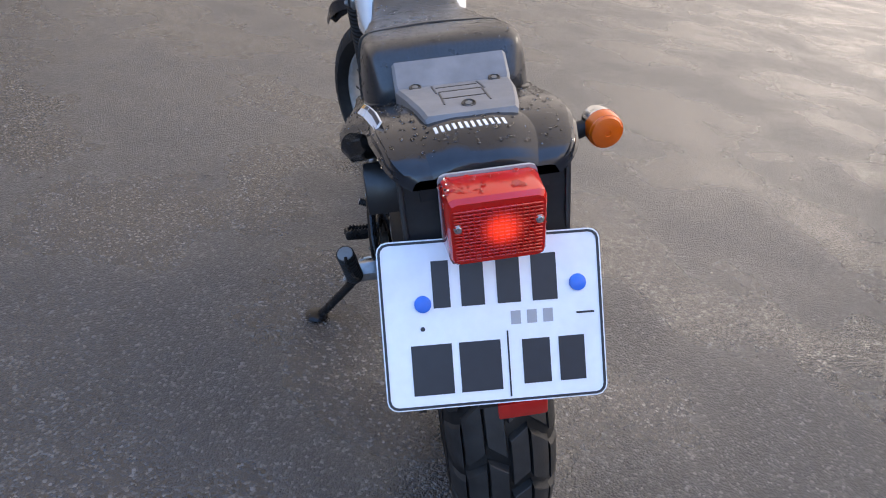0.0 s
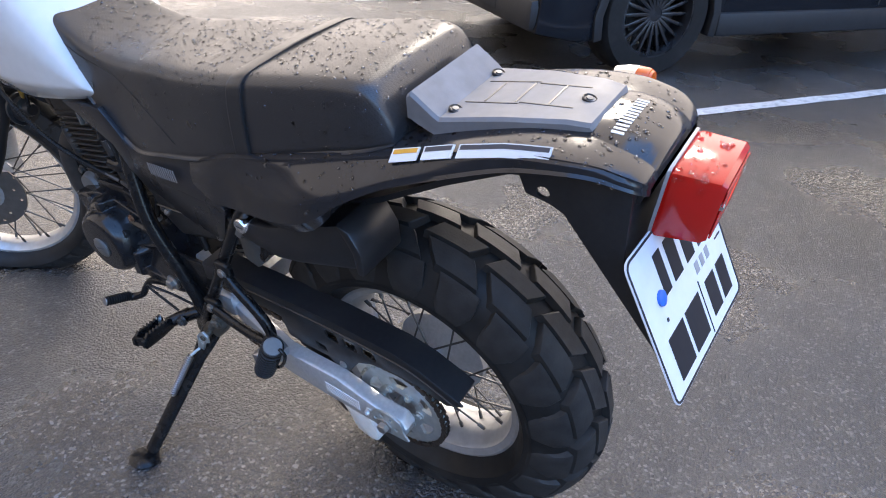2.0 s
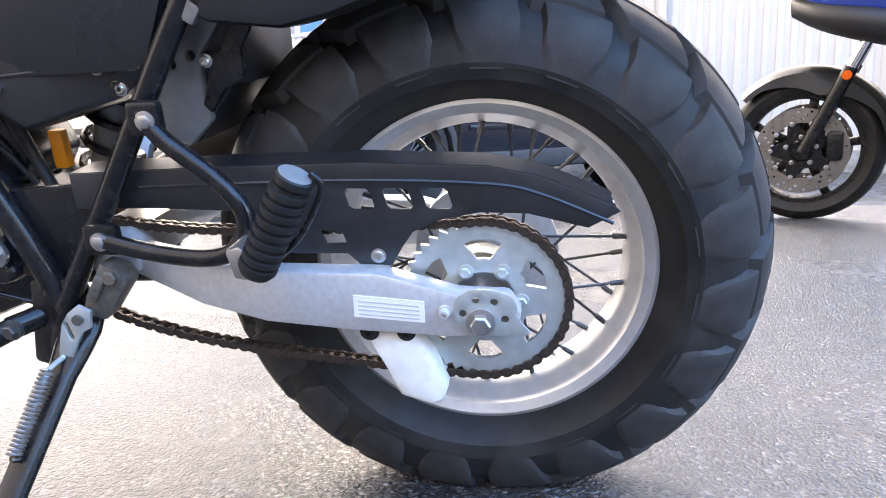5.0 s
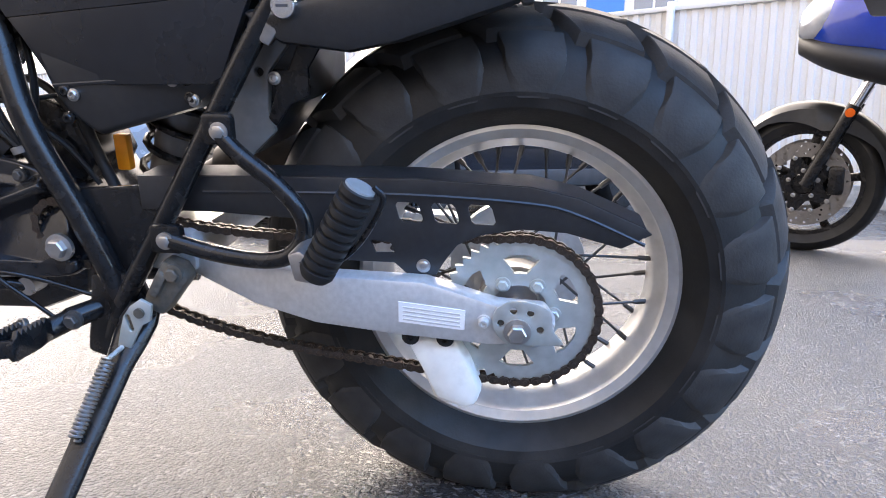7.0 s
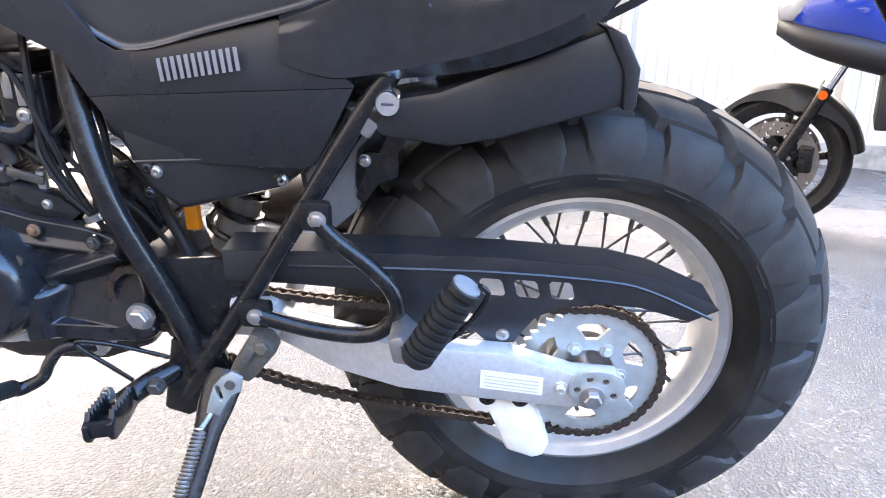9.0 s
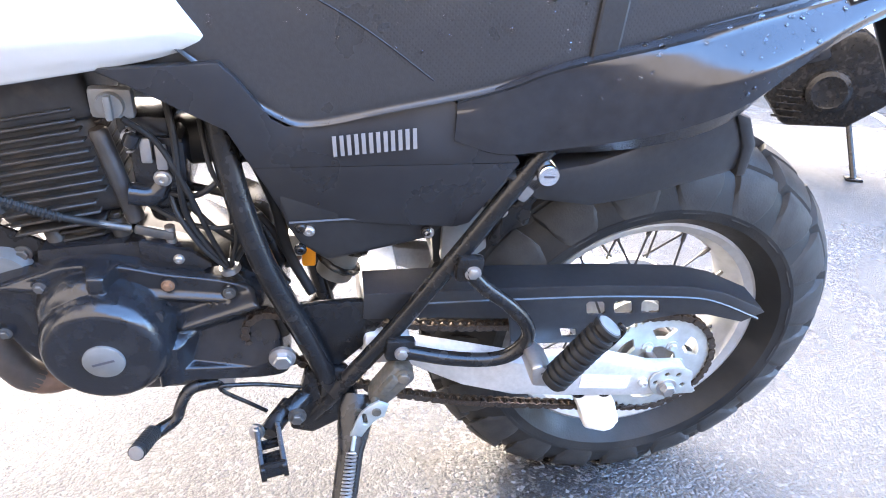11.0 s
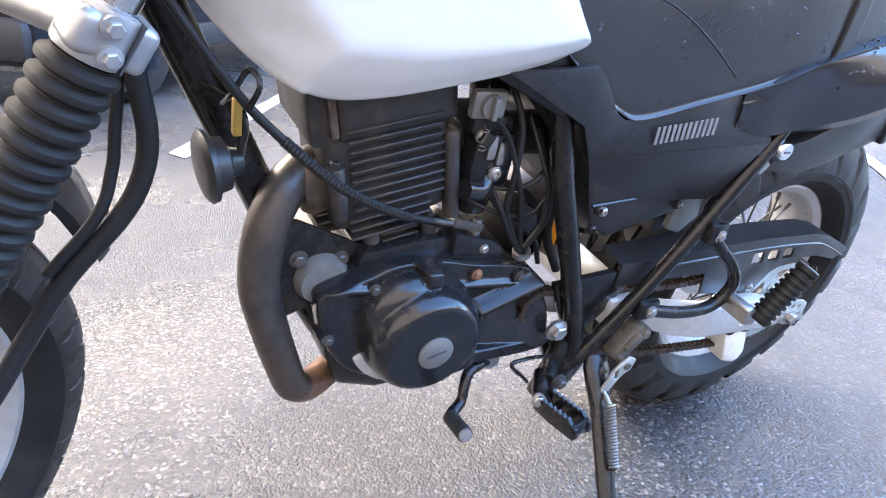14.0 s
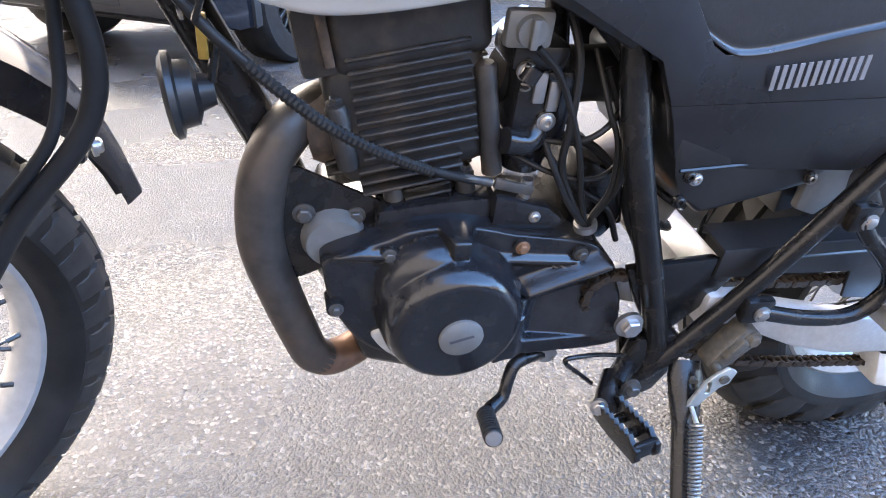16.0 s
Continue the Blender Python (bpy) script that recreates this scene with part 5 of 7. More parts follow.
# stud columns run up through the fins
for x, y, h0, h1 in ((-0.060, 0.072, 0.088, 0.152), (-0.060, -0.066, 0.05, 0.165), (-0.048, -0.040, 0.0, 0.05), (-0.048, 0.034, 0.0, 0.05)):
    part("stud_column", lathe([(0, h0), (0.0105, h0), (0.0105, h1 - 0.003), (0.008, h1), (0, h1)], cyl_m @ Matrix.Translation((x, y, 0)), 16), FIN, barrel)
head = bmesh.new()
block((0, -0.004, 0.208), (0.136, 0.142, 0.066), 0.013, m=cyl_m, bm=head, segments=3)
block((0, 0.052, 0.208), (0.122, 0.085, 0.062), 0.006, m=cyl_m, bm=head, segments=2)
head_ob = part("cylinder_head", head, FIN, engine, "black cylinder head cover")
part("cover_seam", block((0, 0.0695, 0.214), (0.137, 0.009, 0.052), 0.002, m=cyl_m), RUSTED, head_ob, "corroded raised joint of the head cover")
part("exhaust_port", lathe([(0, -0.05), (0.036, -0.05), (0.036, 0.018), (0.030, 0.026), (0, 0.026)], frame_to(cyl_m @ Vector((-0.012, 0.080, 0.112)), (-0.1, 1, -0.25)), 24), RUSTED, engine, "corroded exhaust port")
part("cylinder_base", block((0, -0.004, -0.012), (0.122, 0.150, 0.034), 0.008, m=cyl_m), FIN, engine)
for x, y, h, d in ((-0.060, 0.072, 0.152, (0, 0, 1)), (-0.048, -0.040, 0.05, (0, 0, 1)), (-0.048, 0.034, 0.05, (0, 0, 1))):
    part("bolt", hex_bolt(cyl_m @ Vector((x, y, h)), d, 0.006, 0.007), DULLBOLT if d == LEFT else FIN, engine)
# carburettor and fuel tap
carb = part("carburettor", block((-0.035, 0.665, 0.625), (0.075, 0.06, 0.075), 0.010), ENGINE, bike, "dark alloy carburettor behind the cylinder")
part("float_bowl", lathe([(0, 0), (0.026, 0), (0.028, 0.02), (0.022, 0.05), (0, 0.052)], frame_to((-0.04, 0.665, 0.60), (0, 0, -1)), 24), ENGINE, carb)
part("intake_boot", tube([(-0.02, 0.70, 0.64), (-0.02, 0.67, 0.635), (-0.02, 0.60, 0.64), (-0.02, 0.55, 0.64)], [0.026, 0.03, 0.028, 0.03], 18), RUBBER_SOFT, carb)
part("drain_screw", round_bolt((-0.076, 0.662, 0.614), LEFT, 0.0075, 0.005), STEEL, carb)
part("bolt", round_bolt((-0.074, 0.69, 0.662), LEFT, 0.007, 0.005), STEEL, carb)
for y, z in ((0.675, 0.648), (0.66, 0.64)):
    part("linkage", block((-0.076, y, z), (0.006, 0.012, 0.03), 0.002, m=None), STEEL, carb)
for pts, r in (([(-0.076, 0.700, 0.595), (-0.072, 0.675, 0.592), (-0.06, 0.66, 0.61)], 0.013), ([(-0.078, 0.690, 0.655), (-0.078, 0.684, 0.668)], 0.009)):
    part("carb_nozzle", tube(pts, r, 14), ENGINE, carb)
part("carb_top", block((-0.04, 0.675, 0.672), (0.062, 0.058, 0.026), 0.008), ENGINE, carb)
part("carb_spring", tube([(-0.078 + 0.004 * math.cos(a), 0.690 + 0.004 * math.sin(a), 0.645 + 0.0009 * a) for a in np.linspace(0, 32, 60)], 0.0009, 5, 1, smooth=False), STEEL, carb)
tap = part("fuel_tap", block((-0.082, 0.699, 0.704), (0.014, 0.044, 0.034), 0.006), CAPMETAL, bike, "metal fuel tap with a turned knob")
part("knob", lathe([(0, 0), (0.014, 0), (0.013, 0.006), (0, 0.007)], axis_x(-0.089, 0.699, 0.704), 20), CAPMETAL, tap)
part("lever", block((-0.098, 0.699, 0.704), (0.008, 0.007, 0.026), 0.002), CAPMETAL, tap)
for pts, r in (([(-0.09, 0.69, 0.69), (-0.085, 0.66, 0.66), (-0.092, 0.632, 0.60), (-0.09, 0.613, 0.54), (-0.085, 0.596, 0.495), (-0.08, 0.585, 0.46)], 0.0045),
               ([(-0.065, 0.66, 0.60), (-0.085, 0.648, 0.57), (-0.09, 0.625, 0.53), (-0.088, 0.598, 0.498), (-0.08, 0.58, 0.47)], 0.0045),
               ([(-0.06, 0.62, 0.68), (-0.09, 0.608, 0.634), (-0.095, 0.592, 0.60), (-0.095, 0.585, 0.55), (-0.088, 0.594, 0.508), (-0.08, 0.59, 0.47)], 0.004),
               ([(-0.05, 0.66, 0.73), (-0.08, 0.645, 0.68), (-0.088, 0.642, 0.62), (-0.085, 0.638, 0.566), (-0.087, 0.605, 0.505)], 0.0055),
               ([(-0.07, 0.66, 0.592), (-0.085, 0.63, 0.597), (-0.09, 0.605, 0.615), (-0.06, 0.57, 0.64)], 0.0045),
               ([(-0.06, 0.69, 0.575), (-0.08, 0.645, 0.560), (-0.085, 0.60, 0.555), (-0.06, 0.56, 0.56)], 0.004),
               ([(-0.055, 0.60, 0.66), (-0.075, 0.575, 0.60), (-0.085, 0.572, 0.55), (-0.085, 0.59, 0.51)], 0.006),
               ([(-0.05, 0.65, 0.575), (-0.06, 0.61, 0.535), (-0.06, 0.56, 0.50), (-0.05, 0.53, 0.45)], 0.005),
               ([(-0.03, 0.64, 0.58), (-0.04, 0.59, 0.57), (-0.045, 0.55, 0.53), (-0.04, 0.53, 0.47)], 0.007)):
    part("hose", tube(pts, r * 0.75, 8, 6), RUBBER_SOFT, bike)
part("hose_clip", lathe([(0.008, -0.004), (0.0125, -0.004), (0.0125, 0.004), (0.008, 0.004)], frame_to((-0.087, 0.597, 0.500), (0.1, -0.3, -1)), 14, closed=True), STEEL, bike)
part("orange_plug", block((-0.03, 0.504, 0.488), (0.014, 0.018, 0.046), 0.003), ORANGETAG, bike, "orange plug in the wiring behind the engine")
part("shock", tube([(0.0, 0.40, 0.66), (0.0, 0.47, 0.43)], 0.026, 16, smooth=False), CAPMETAL, bike, "grey rear shock body")
spring_pts = [(0.034 * math.cos(a), 0.40 + 0.07 * a / 44 + 0.034 * math.sin(a) * 0.9, 0.66 - 0.22 * a / 44 + 0.034 * math.sin(a) * 0.3) for a in np.linspace(0, 44, 90)]
part("shock_spring", tube(spring_pts, 0.005, 8, 1, smooth=False), FRAME, bike)
part("wiring_loom", tube([(-0.05, 0.66, 0.74), (-0.065, 0.58, 0.66), (-0.06, 0.545, 0.58), (-0.05, 0.53, 0.50), (-0.06, 0.50, 0.44)], 0.007, 10), RUBBER_SOFT, bike)
part("rear_engine_hanger", slab([(0.60, 0.56), (0.555, 0.54), (0.53, 0.48), (0.55, 0.45), (0.60, 0.47)], -0.05, 0.05, 0.006), FRAME, bike)
part("battery_box", block((0.0, 0.30, 0.62), (0.16, 0.12, 0.12), 0.01), PLASTIC, bike)
part("inner_guard", slab([(0.36, 0.60), (0.24, 0.66), (0.255, 0.57), (0.31, 0.50), (0.345, 0.49)], -0.07, 0.07, 0.004), PLASTIC, bike, "black inner mudguard")

# exhaust
pipe = part("exhaust_pipe", tube([(0.0, 0.842, 0.600), (-0.010, 0.875, 0.596), (-0.030, 0.904, 0.577), (-0.044, 0.924, 0.535), (-0.048, 0.928, 0.470), (-0.048, 0.913, 0.405), (-0.048, 0.893, 0.340), (-0.046, 0.881, 0.306), (-0.040, 0.868, 0.289)], [0.0240, 0.0240, 0.0240, 0.0240, 0.0238, 0.0230, 0.0222, 0.0218, 0.0216], 20), EXHAUST, bike, "sooty black exhaust header pipe")
part("pipe_elbow", tube([(-0.044, 0.876, 0.298), (-0.037, 0.862, 0.284), (-0.026, 0.842, 0.277), (-0.006, 0.812, 0.276), (0.03, 0.765, 0.272), (0.08, 0.70, 0.275), (0.13, 0.60, 0.32), (0.15, 0.50, 0.40)], 0.0215, 20), EXHAUST_RUST, pipe, "heat-browned pipe elbow")
part("flange", lathe([(0.026, -0.01), (0.04, -0.01), (0.04, 0.004), (0.027, 0.006)], frame_to((0.0, 0.848, 0.600), (0, 1, 0.0)), 20), RUST, pipe)
part("muffler", lathe([(0, 0), (0.03, 0), (0.05, 0.05), (0.055, 0.10), (0.055, 0.28), (0.05, 0.30), (0.02, 0.305), (0.018, 0.33), (0.015, 0.33), (0.014, 0.30), (0, 0.30)], frame_to((0.165, 0.47, 0.43), (0.02, -1, 0.10)), 28), EXHAUST, pipe, "black muffler on the far side")
part("heat_shield", tube([(0.15, 0.52, 0.39), (0.16, 0.49, 0.41), (0.165, 0.45, 0.432)], 0.024, 16), EXHAUST, pipe)

# horn and cables
horn = part("horn", lathe([(0, -0.034), (0.012, -0.034), (0.016, -0.022), (0.026, -0.018), (0.028, -0.006), (0.035, -0.004), (0.036, 0.001), (0.030, 0.005), (0.02, 0.006), (0, 0.0065)], frame_to((-0.070, 0.990, 0.636), (-0.12, 1.0, -0.10)), 32), PLASTIC, bike, "round black horn")
part("horn_stay", tube([(-0.070, 0.958, 0.648), (-0.06, 0.955, 0.685), (-0.02, 0.985, 0.70)], 0.004, 8), FRAME, horn)
part("terminal", block((-0.068, 0.962, 0.685), (0.01, 0.008, 0.035), 0.001), BRASS, horn)
cable = part("clutch_cable", tube([(-0.02, 1.09, 0.90), (-0.075, 1.04, 0.82), (-0.103, 0.975, 0.728), (-0.108, 0.93, 0.680), (-0.105, 0.87, 0.627), (-0.093, 0.80, 0.584), (-0.080, 0.74, 0.558), (-0.072, 0.705, 0.547)], 0.0045, 10), RUBBER_SOFT, bike, "black clutch cable in a ribbed sleeve")
run = curve_points([(-0.1083, 0.930, 0.680), (-0.1075, 0.90, 0.6525), (-0.105, 0.87, 0.627), (-0.0998, 0.835, 0.6035), (-0.093, 0.80, 0.584), (-0.0865, 0.77, 0.569)], 32)
sleeve = tube(run, [0.0060 if (i // 2) % 2 else 0.0050 for i in range(len(run))], 8, 1, smooth=False)
part("ribbed_sleeve", sleeve, RUBBER_SOFT, cable, angle=20)
part("cable_end", tube([(-0.079, 0.737, 0.557), (-0.073, 0.705, 0.547)], 0.0045, 10, smooth=False), DULLBOLT, cable)
part("cable_guide", tube([(-0.112, 0.962, 0.712), (-0.118, 0.955, 0.735), (-0.10, 0.96, 0.742), (-0.098, 0.972, 0.722), (-0.07, 0.975, 0.70)], 0.0028, 8), FRAME, cable)

# side stand, shifter, footpeg
FOOT = BIKE.inverted() @ Vector((-0.143, 0.488, 0.006))
top_s = Vector((-0.140, 0.440, 0.330))
leg_d = (FOOT - top_s).normalized()
leg_o = (Vector((-0.77, 0, 0.64)) - leg_d * leg_d.dot(Vector((-0.77, 0, 0.64)))).normalized()
leg_y = leg_d.cross(leg_o)
leg_bm = rings(bmesh.new(), [[top_s.lerp(FOOT, k) - leg_o * 0.006 + leg_o * (ro * math.sin(a)) + leg_y * (ry * math.cos(a)) for a in np.linspace(0, 2 * math.pi, 18, endpoint=False)]
                             for k, ro, ry in ((0.0, 0.010, 0.020), (0.06, 0.012, 0.024), (0.14, 0.011, 0.022), (0.24, 0.010, 0.017), (0.96, 0.010, 0.015))])
stand = part("side_stand", leg_bm, FRAME, bike, "black side stand propped on the asphalt")
foot_bm = lathe([(0, -0.004), (0.03, -0.004), (0.032, 0.0), (0.024, 0.006), (0, 0.007)], BIKE.inverted() @ Matrix.Translation((-0.146, 0.489, 0.0045)), 18)
part("stand_foot", foot_bm, FRAME, stand)
part("stand_bracket", slab([(0.430, 0.335), (0.424, 0.350), (0.398, 0.394), (0.378, 0.386), (0.369, 0.371), (0.405, 0.325)], -0.160, -0.132, 0.005), DIRTY, stand, "dirty forged stand bracket")
part("bracket_block", block((0, 0, 0), (0.014, 0.032, 0.012), 0.003, m=Matrix.Translation((-0.160, 0.404, 0.366)) @ pose(0, 0, 0, -58)), DIRTY, stand)
part("pivot_bolt", hex_bolt((-0.160, 0.386, 0.378), LEFT, 0.008, 0.007), DIRTY, stand)
slot_ = [(0.436 + 0.003 * math.cos(a), 0.332 + 0.003 * math.sin(a)) for a in np.linspace(-0.4, 2.9, 6)] + [(0.433 + 0.003 * math.cos(a), 0.317 + 0.003 * math.sin(a)) for a in np.linspace(2.9, 5.9, 6)]
part("stand_plate", slab([(0.454, 0.292), (0.447, 0.315), (0.441, 0.332), (0.431, 0.345), (0.418, 0.354), (0.405, 0.347), (0.409, 0.328), (0.420, 0.322), (0.429, 0.308), (0.439, 0.288)], -0.180, -0.175, 0.001, [slot_]), ZINC, stand, "zinc slotted plate")
part("plate_pin", tube([(-0.183, 0.420, 0.338), (-0.15, 0.420, 0.338)], 0.006, 12, smooth=False), DIRTY, stand)
part("plate_pin", tube([(-0.163, 0.441, 0.315), (-0.135, 0.441, 0.315)], 0.006, 12, smooth=False), DIRTY, stand)
out_ = Vector((-0.77, 0, 0.64))
s0, s1 = top_s.lerp(FOOT, 0.23) + out_ * 0.018, top_s.lerp(FOOT, 0.52) + out_ * 0.015
turns, pts = 20, []
side_a = (s1 - s0).normalized().orthogonal().normalized()
side_b = (s1 - s0).normalized().cross(side_a)
for a in np.linspace(0, 2 * math.pi * turns, turns * 10):
    pts.append(s0.lerp(s1, a / (2 * math.pi * turns)) + (side_a * math.cos(a) + side_b * math.sin(a)) * 0.0066)
part("stand_spring", tube(pts, 0.0015, 6, 1, smooth=False), STEEL, stand, "steel coil spring")
part("spring_pin", tube([s1, s1 - out_ * 0.03], 0.004, 8, smooth=False), FRAME, stand)
part("spring_hook", tube([s0, s0.lerp(Vector((-0.181, 0.447, 0.294)), 0.6), (-0.181, 0.447, 0.294)], 0.003, 8), ZINC, stand)
shift = part("gear_lever", tube([(-0.098, 0.612, 0.326), (-0.112, 0.636, 0.334), (-0.120, 0.656, 0.331), (-0.131, 0.666, 0.317), (-0.140, 0.672, 0.302), (-0.149, 0.688, 0.294), (-0.158, 0.697, 0.294)], [0.010, 0.0085, 0.008, 0.0075, 0.0075, 0.0085, 0.009], 10), FRAME, bike, "black gear lever with a rubber toe piece")
ribbed_peg("toe_rubber", (-0.156, 0.697, 0.297), (-0.206, 0.705, 0.317), 0.0105, shift, "", STEEL)
part("clamp", lathe([(0, -0.012), (0.012, -0.012), (0.012, 0.012), (0, 0.012)], axis_x(-0.098, 0.612, 0.330), 14), STEEL, shift)
fpeg = part("front_footpeg", tube([(-0.130, 0.530, 0.307), (-0.155, 0.548, 0.300), (-0.172, 0.556, 0.298)], 0.013, 12), FRAME, bike, "folded serrated steel footpeg")
part("bolt", hex_bolt((-0.158, 0.520, 0.312), LEFT, 0.008, 0.008), DULLBOLT, fpeg)
part("pivot_pin", hex_bolt((-0.178, 0.570, 0.310), (-0.8, 0.4, 0.3), 0.007, 0.006), STEEL, fpeg)
part("peg_mount", tube([(-0.085, 0.492, 0.322), (-0.118, 0.508, 0.314), (-0.146, 0.534, 0.307)], [0.015, 0.013, 0.014], 12), FRAME, fpeg)
saw = [(0.0, 0.012)]
for k in range(7):
    saw += [(0.012 + 0.011 * k, 0.018), (0.0175 + 0.011 * k, 0.012)]
saw = [(a * 0.8, b * 0.8) for a, b in saw]
saw += [(0.078, 0.006), (0.079, -0.004), (0.074, -0.009), (0.03, -0.009), (0.0, -0.006)]
d_along = Vector((-0.075, -0.005, 0.012)).normalized()
across = Vector((0.25, -0.97, 0.1)).normalized()
up_ = d_along.cross(across).normalized()
M_ = Matrix((( *across, 0), (*d_along, 0), (*up_, 0), (0, 0, 0, 1))).transposed()
for s in (-0.013, 0.013):
    part("serrated_plate", slab([(a, b * 1.35) for a, b in saw], s - 0.0030, s + 0.0030, 0.0005), FRAME, fpeg, m=Matrix.Translation((-0.170, 0.556, 0.300)) @ M_)
for k_ in (0.022, 0.046):
    part("peg_bridge", block((0, k_, -0.001), (0.026, 0.009, 0.010), 0.002), FRAME, fpeg, m=Matrix.Translation((-0.170, 0.556, 0.300)) @ M_)
part("peg_end", block((0, 0.072, 0.002), (0.031, 0.008, 0.020), 0.003), FRAME, fpeg, m=Matrix.Translation((-0.170, 0.556, 0.300)) @ M_)
part("peg_stay", tube([(-0.122, 0.516, 0.330), (-0.135, 0.560, 0.350), (-0.146, 0.590, 0.362), (-0.150, 0.612, 0.364), (-0.149, 0.606, 0.352), (-0.142, 0.580, 0.325), (-0.136, 0.56, 0.303)], 0.0028, 10, 5), FRAME, fpeg, "thin bent stay above the peg")

# ---- front end, steered to the left ----
FC = Vector((-0.070, 1.385, 0.325))
STEER = 35.0
rake = radians(28.5)
axis_d = Vector((0, -math.sin(rake), math.cos(rake)))
S = Matrix.Translation(FC) @ pose(0, 0, 0, 0, 0, STEER)
front_rim = [(0.233, -0.034), (0.233, -0.030), (0.227, -0.028), (0.218, -0.018), (0.216, 0), (0.218, 0.018), (0.227, 0.028), (0.233, 0.030), (0.233, 0.034), (0.225, 0.034), (0.212, 0.020), (0.209, 0), (0.212, -0.020), (0.225, -0.034)]
front_wheel = part("front_wheel", lathe(front_rim, S @ X, 96, closed=True), RIMALU, bike, "aluminium spoked rim of the front wheel")
front_table = [(0.0, 0.318), (0.022, 0.316), (0.042, 0.307), (0.056, 0.291), (0.063, 0.270)]
front_shoulder = [(0.46, 0.02, 0.42), (0.62, -0.05, 0.36), (0.66, 0.02, 0.42), (0.99, 0.04, 0.36)]
front_kinds = [front_shoulder, [(u * 0.9 + 0.05, a + 0.50, b + 0.48) for u, a, b in front_shoulder], [(0.03, 0.05, 0.90), (0.22, -0.04, 0.82), (0.40, -0.12, 0.74)]]
tyre("front_tyre", S, front_table, [(0.0635, 0.262), (0.056, 0.246), (0.042, 0.236), (0.032, 0.230)], front_kinds, 0.007, 22, "knobbly front tyre")
part("hub", lathe([(0, -0.05), (0.03, -0.05), (0.042, -0.04), (0.042, -0.034), (0.022, -0.03), (0.022, 0.03), (0.042, 0.034), (0.042, 0.04), (0.03, 0.05), (0, 0.05)], S @ X, 30), ALU, front_wheel)
spoke_set(front_wheel, S, 0.04, 0.036, 0.219, 0.010, 36)
disc_holes = [[((r + 0.004 * math.cos(b)) * 0 + r * math.cos(a) + 0.004 * math.cos(b), r * math.sin(a) + 0.004 * math.sin(b)) for b in np.linspace(0, 2 * math.pi, 8, endpoint=False)]
              for k in range(18) for a, r in ((2 * math.pi * k / 18, 0.085 + 0.012 * (k % 3)),)]
disc_line = [(0.11 * math.cos(a), 0.11 * math.sin(a)) for a in np.linspace(0, 2 * math.pi, 48, endpoint=False)]
disc_holes.append([(0.055 * math.cos(a), 0.055 * math.sin(a)) for a in np.linspace(0, 2 * math.pi, 24, endpoint=False)])
part("brake_disc", slab(disc_line, -0.060, -0.056, 0, disc_holes), DISC, front_wheel, "drilled steel brake disc", m=S)
part("disc_carrier", lathe([(0, -0.058), (0.06, -0.058), (0.058, -0.045), (0, -0.04)], S @ X, 24), ALU, front_wheel)
part("axle", lathe([(0, -0.12), (0.011, -0.12), (0.011, 0.12), (0, 0.12)], S @ X, 16), STEEL, front_wheel)
side_v = (S.to_3x3() @ Vector((-1, 0, 0)))
fork = part("front_fork", tube([FC + side_v * 0.088 + Vector((0, -0.028, 0.03)), FC + side_v * 0.088 + Vector((0, -0.028, 0.03)) + axis_d * 0.21], 0.028, 20, smooth=False), ALU, bike, "telescopic fork with ribbed black gaiters and chrome tubes")


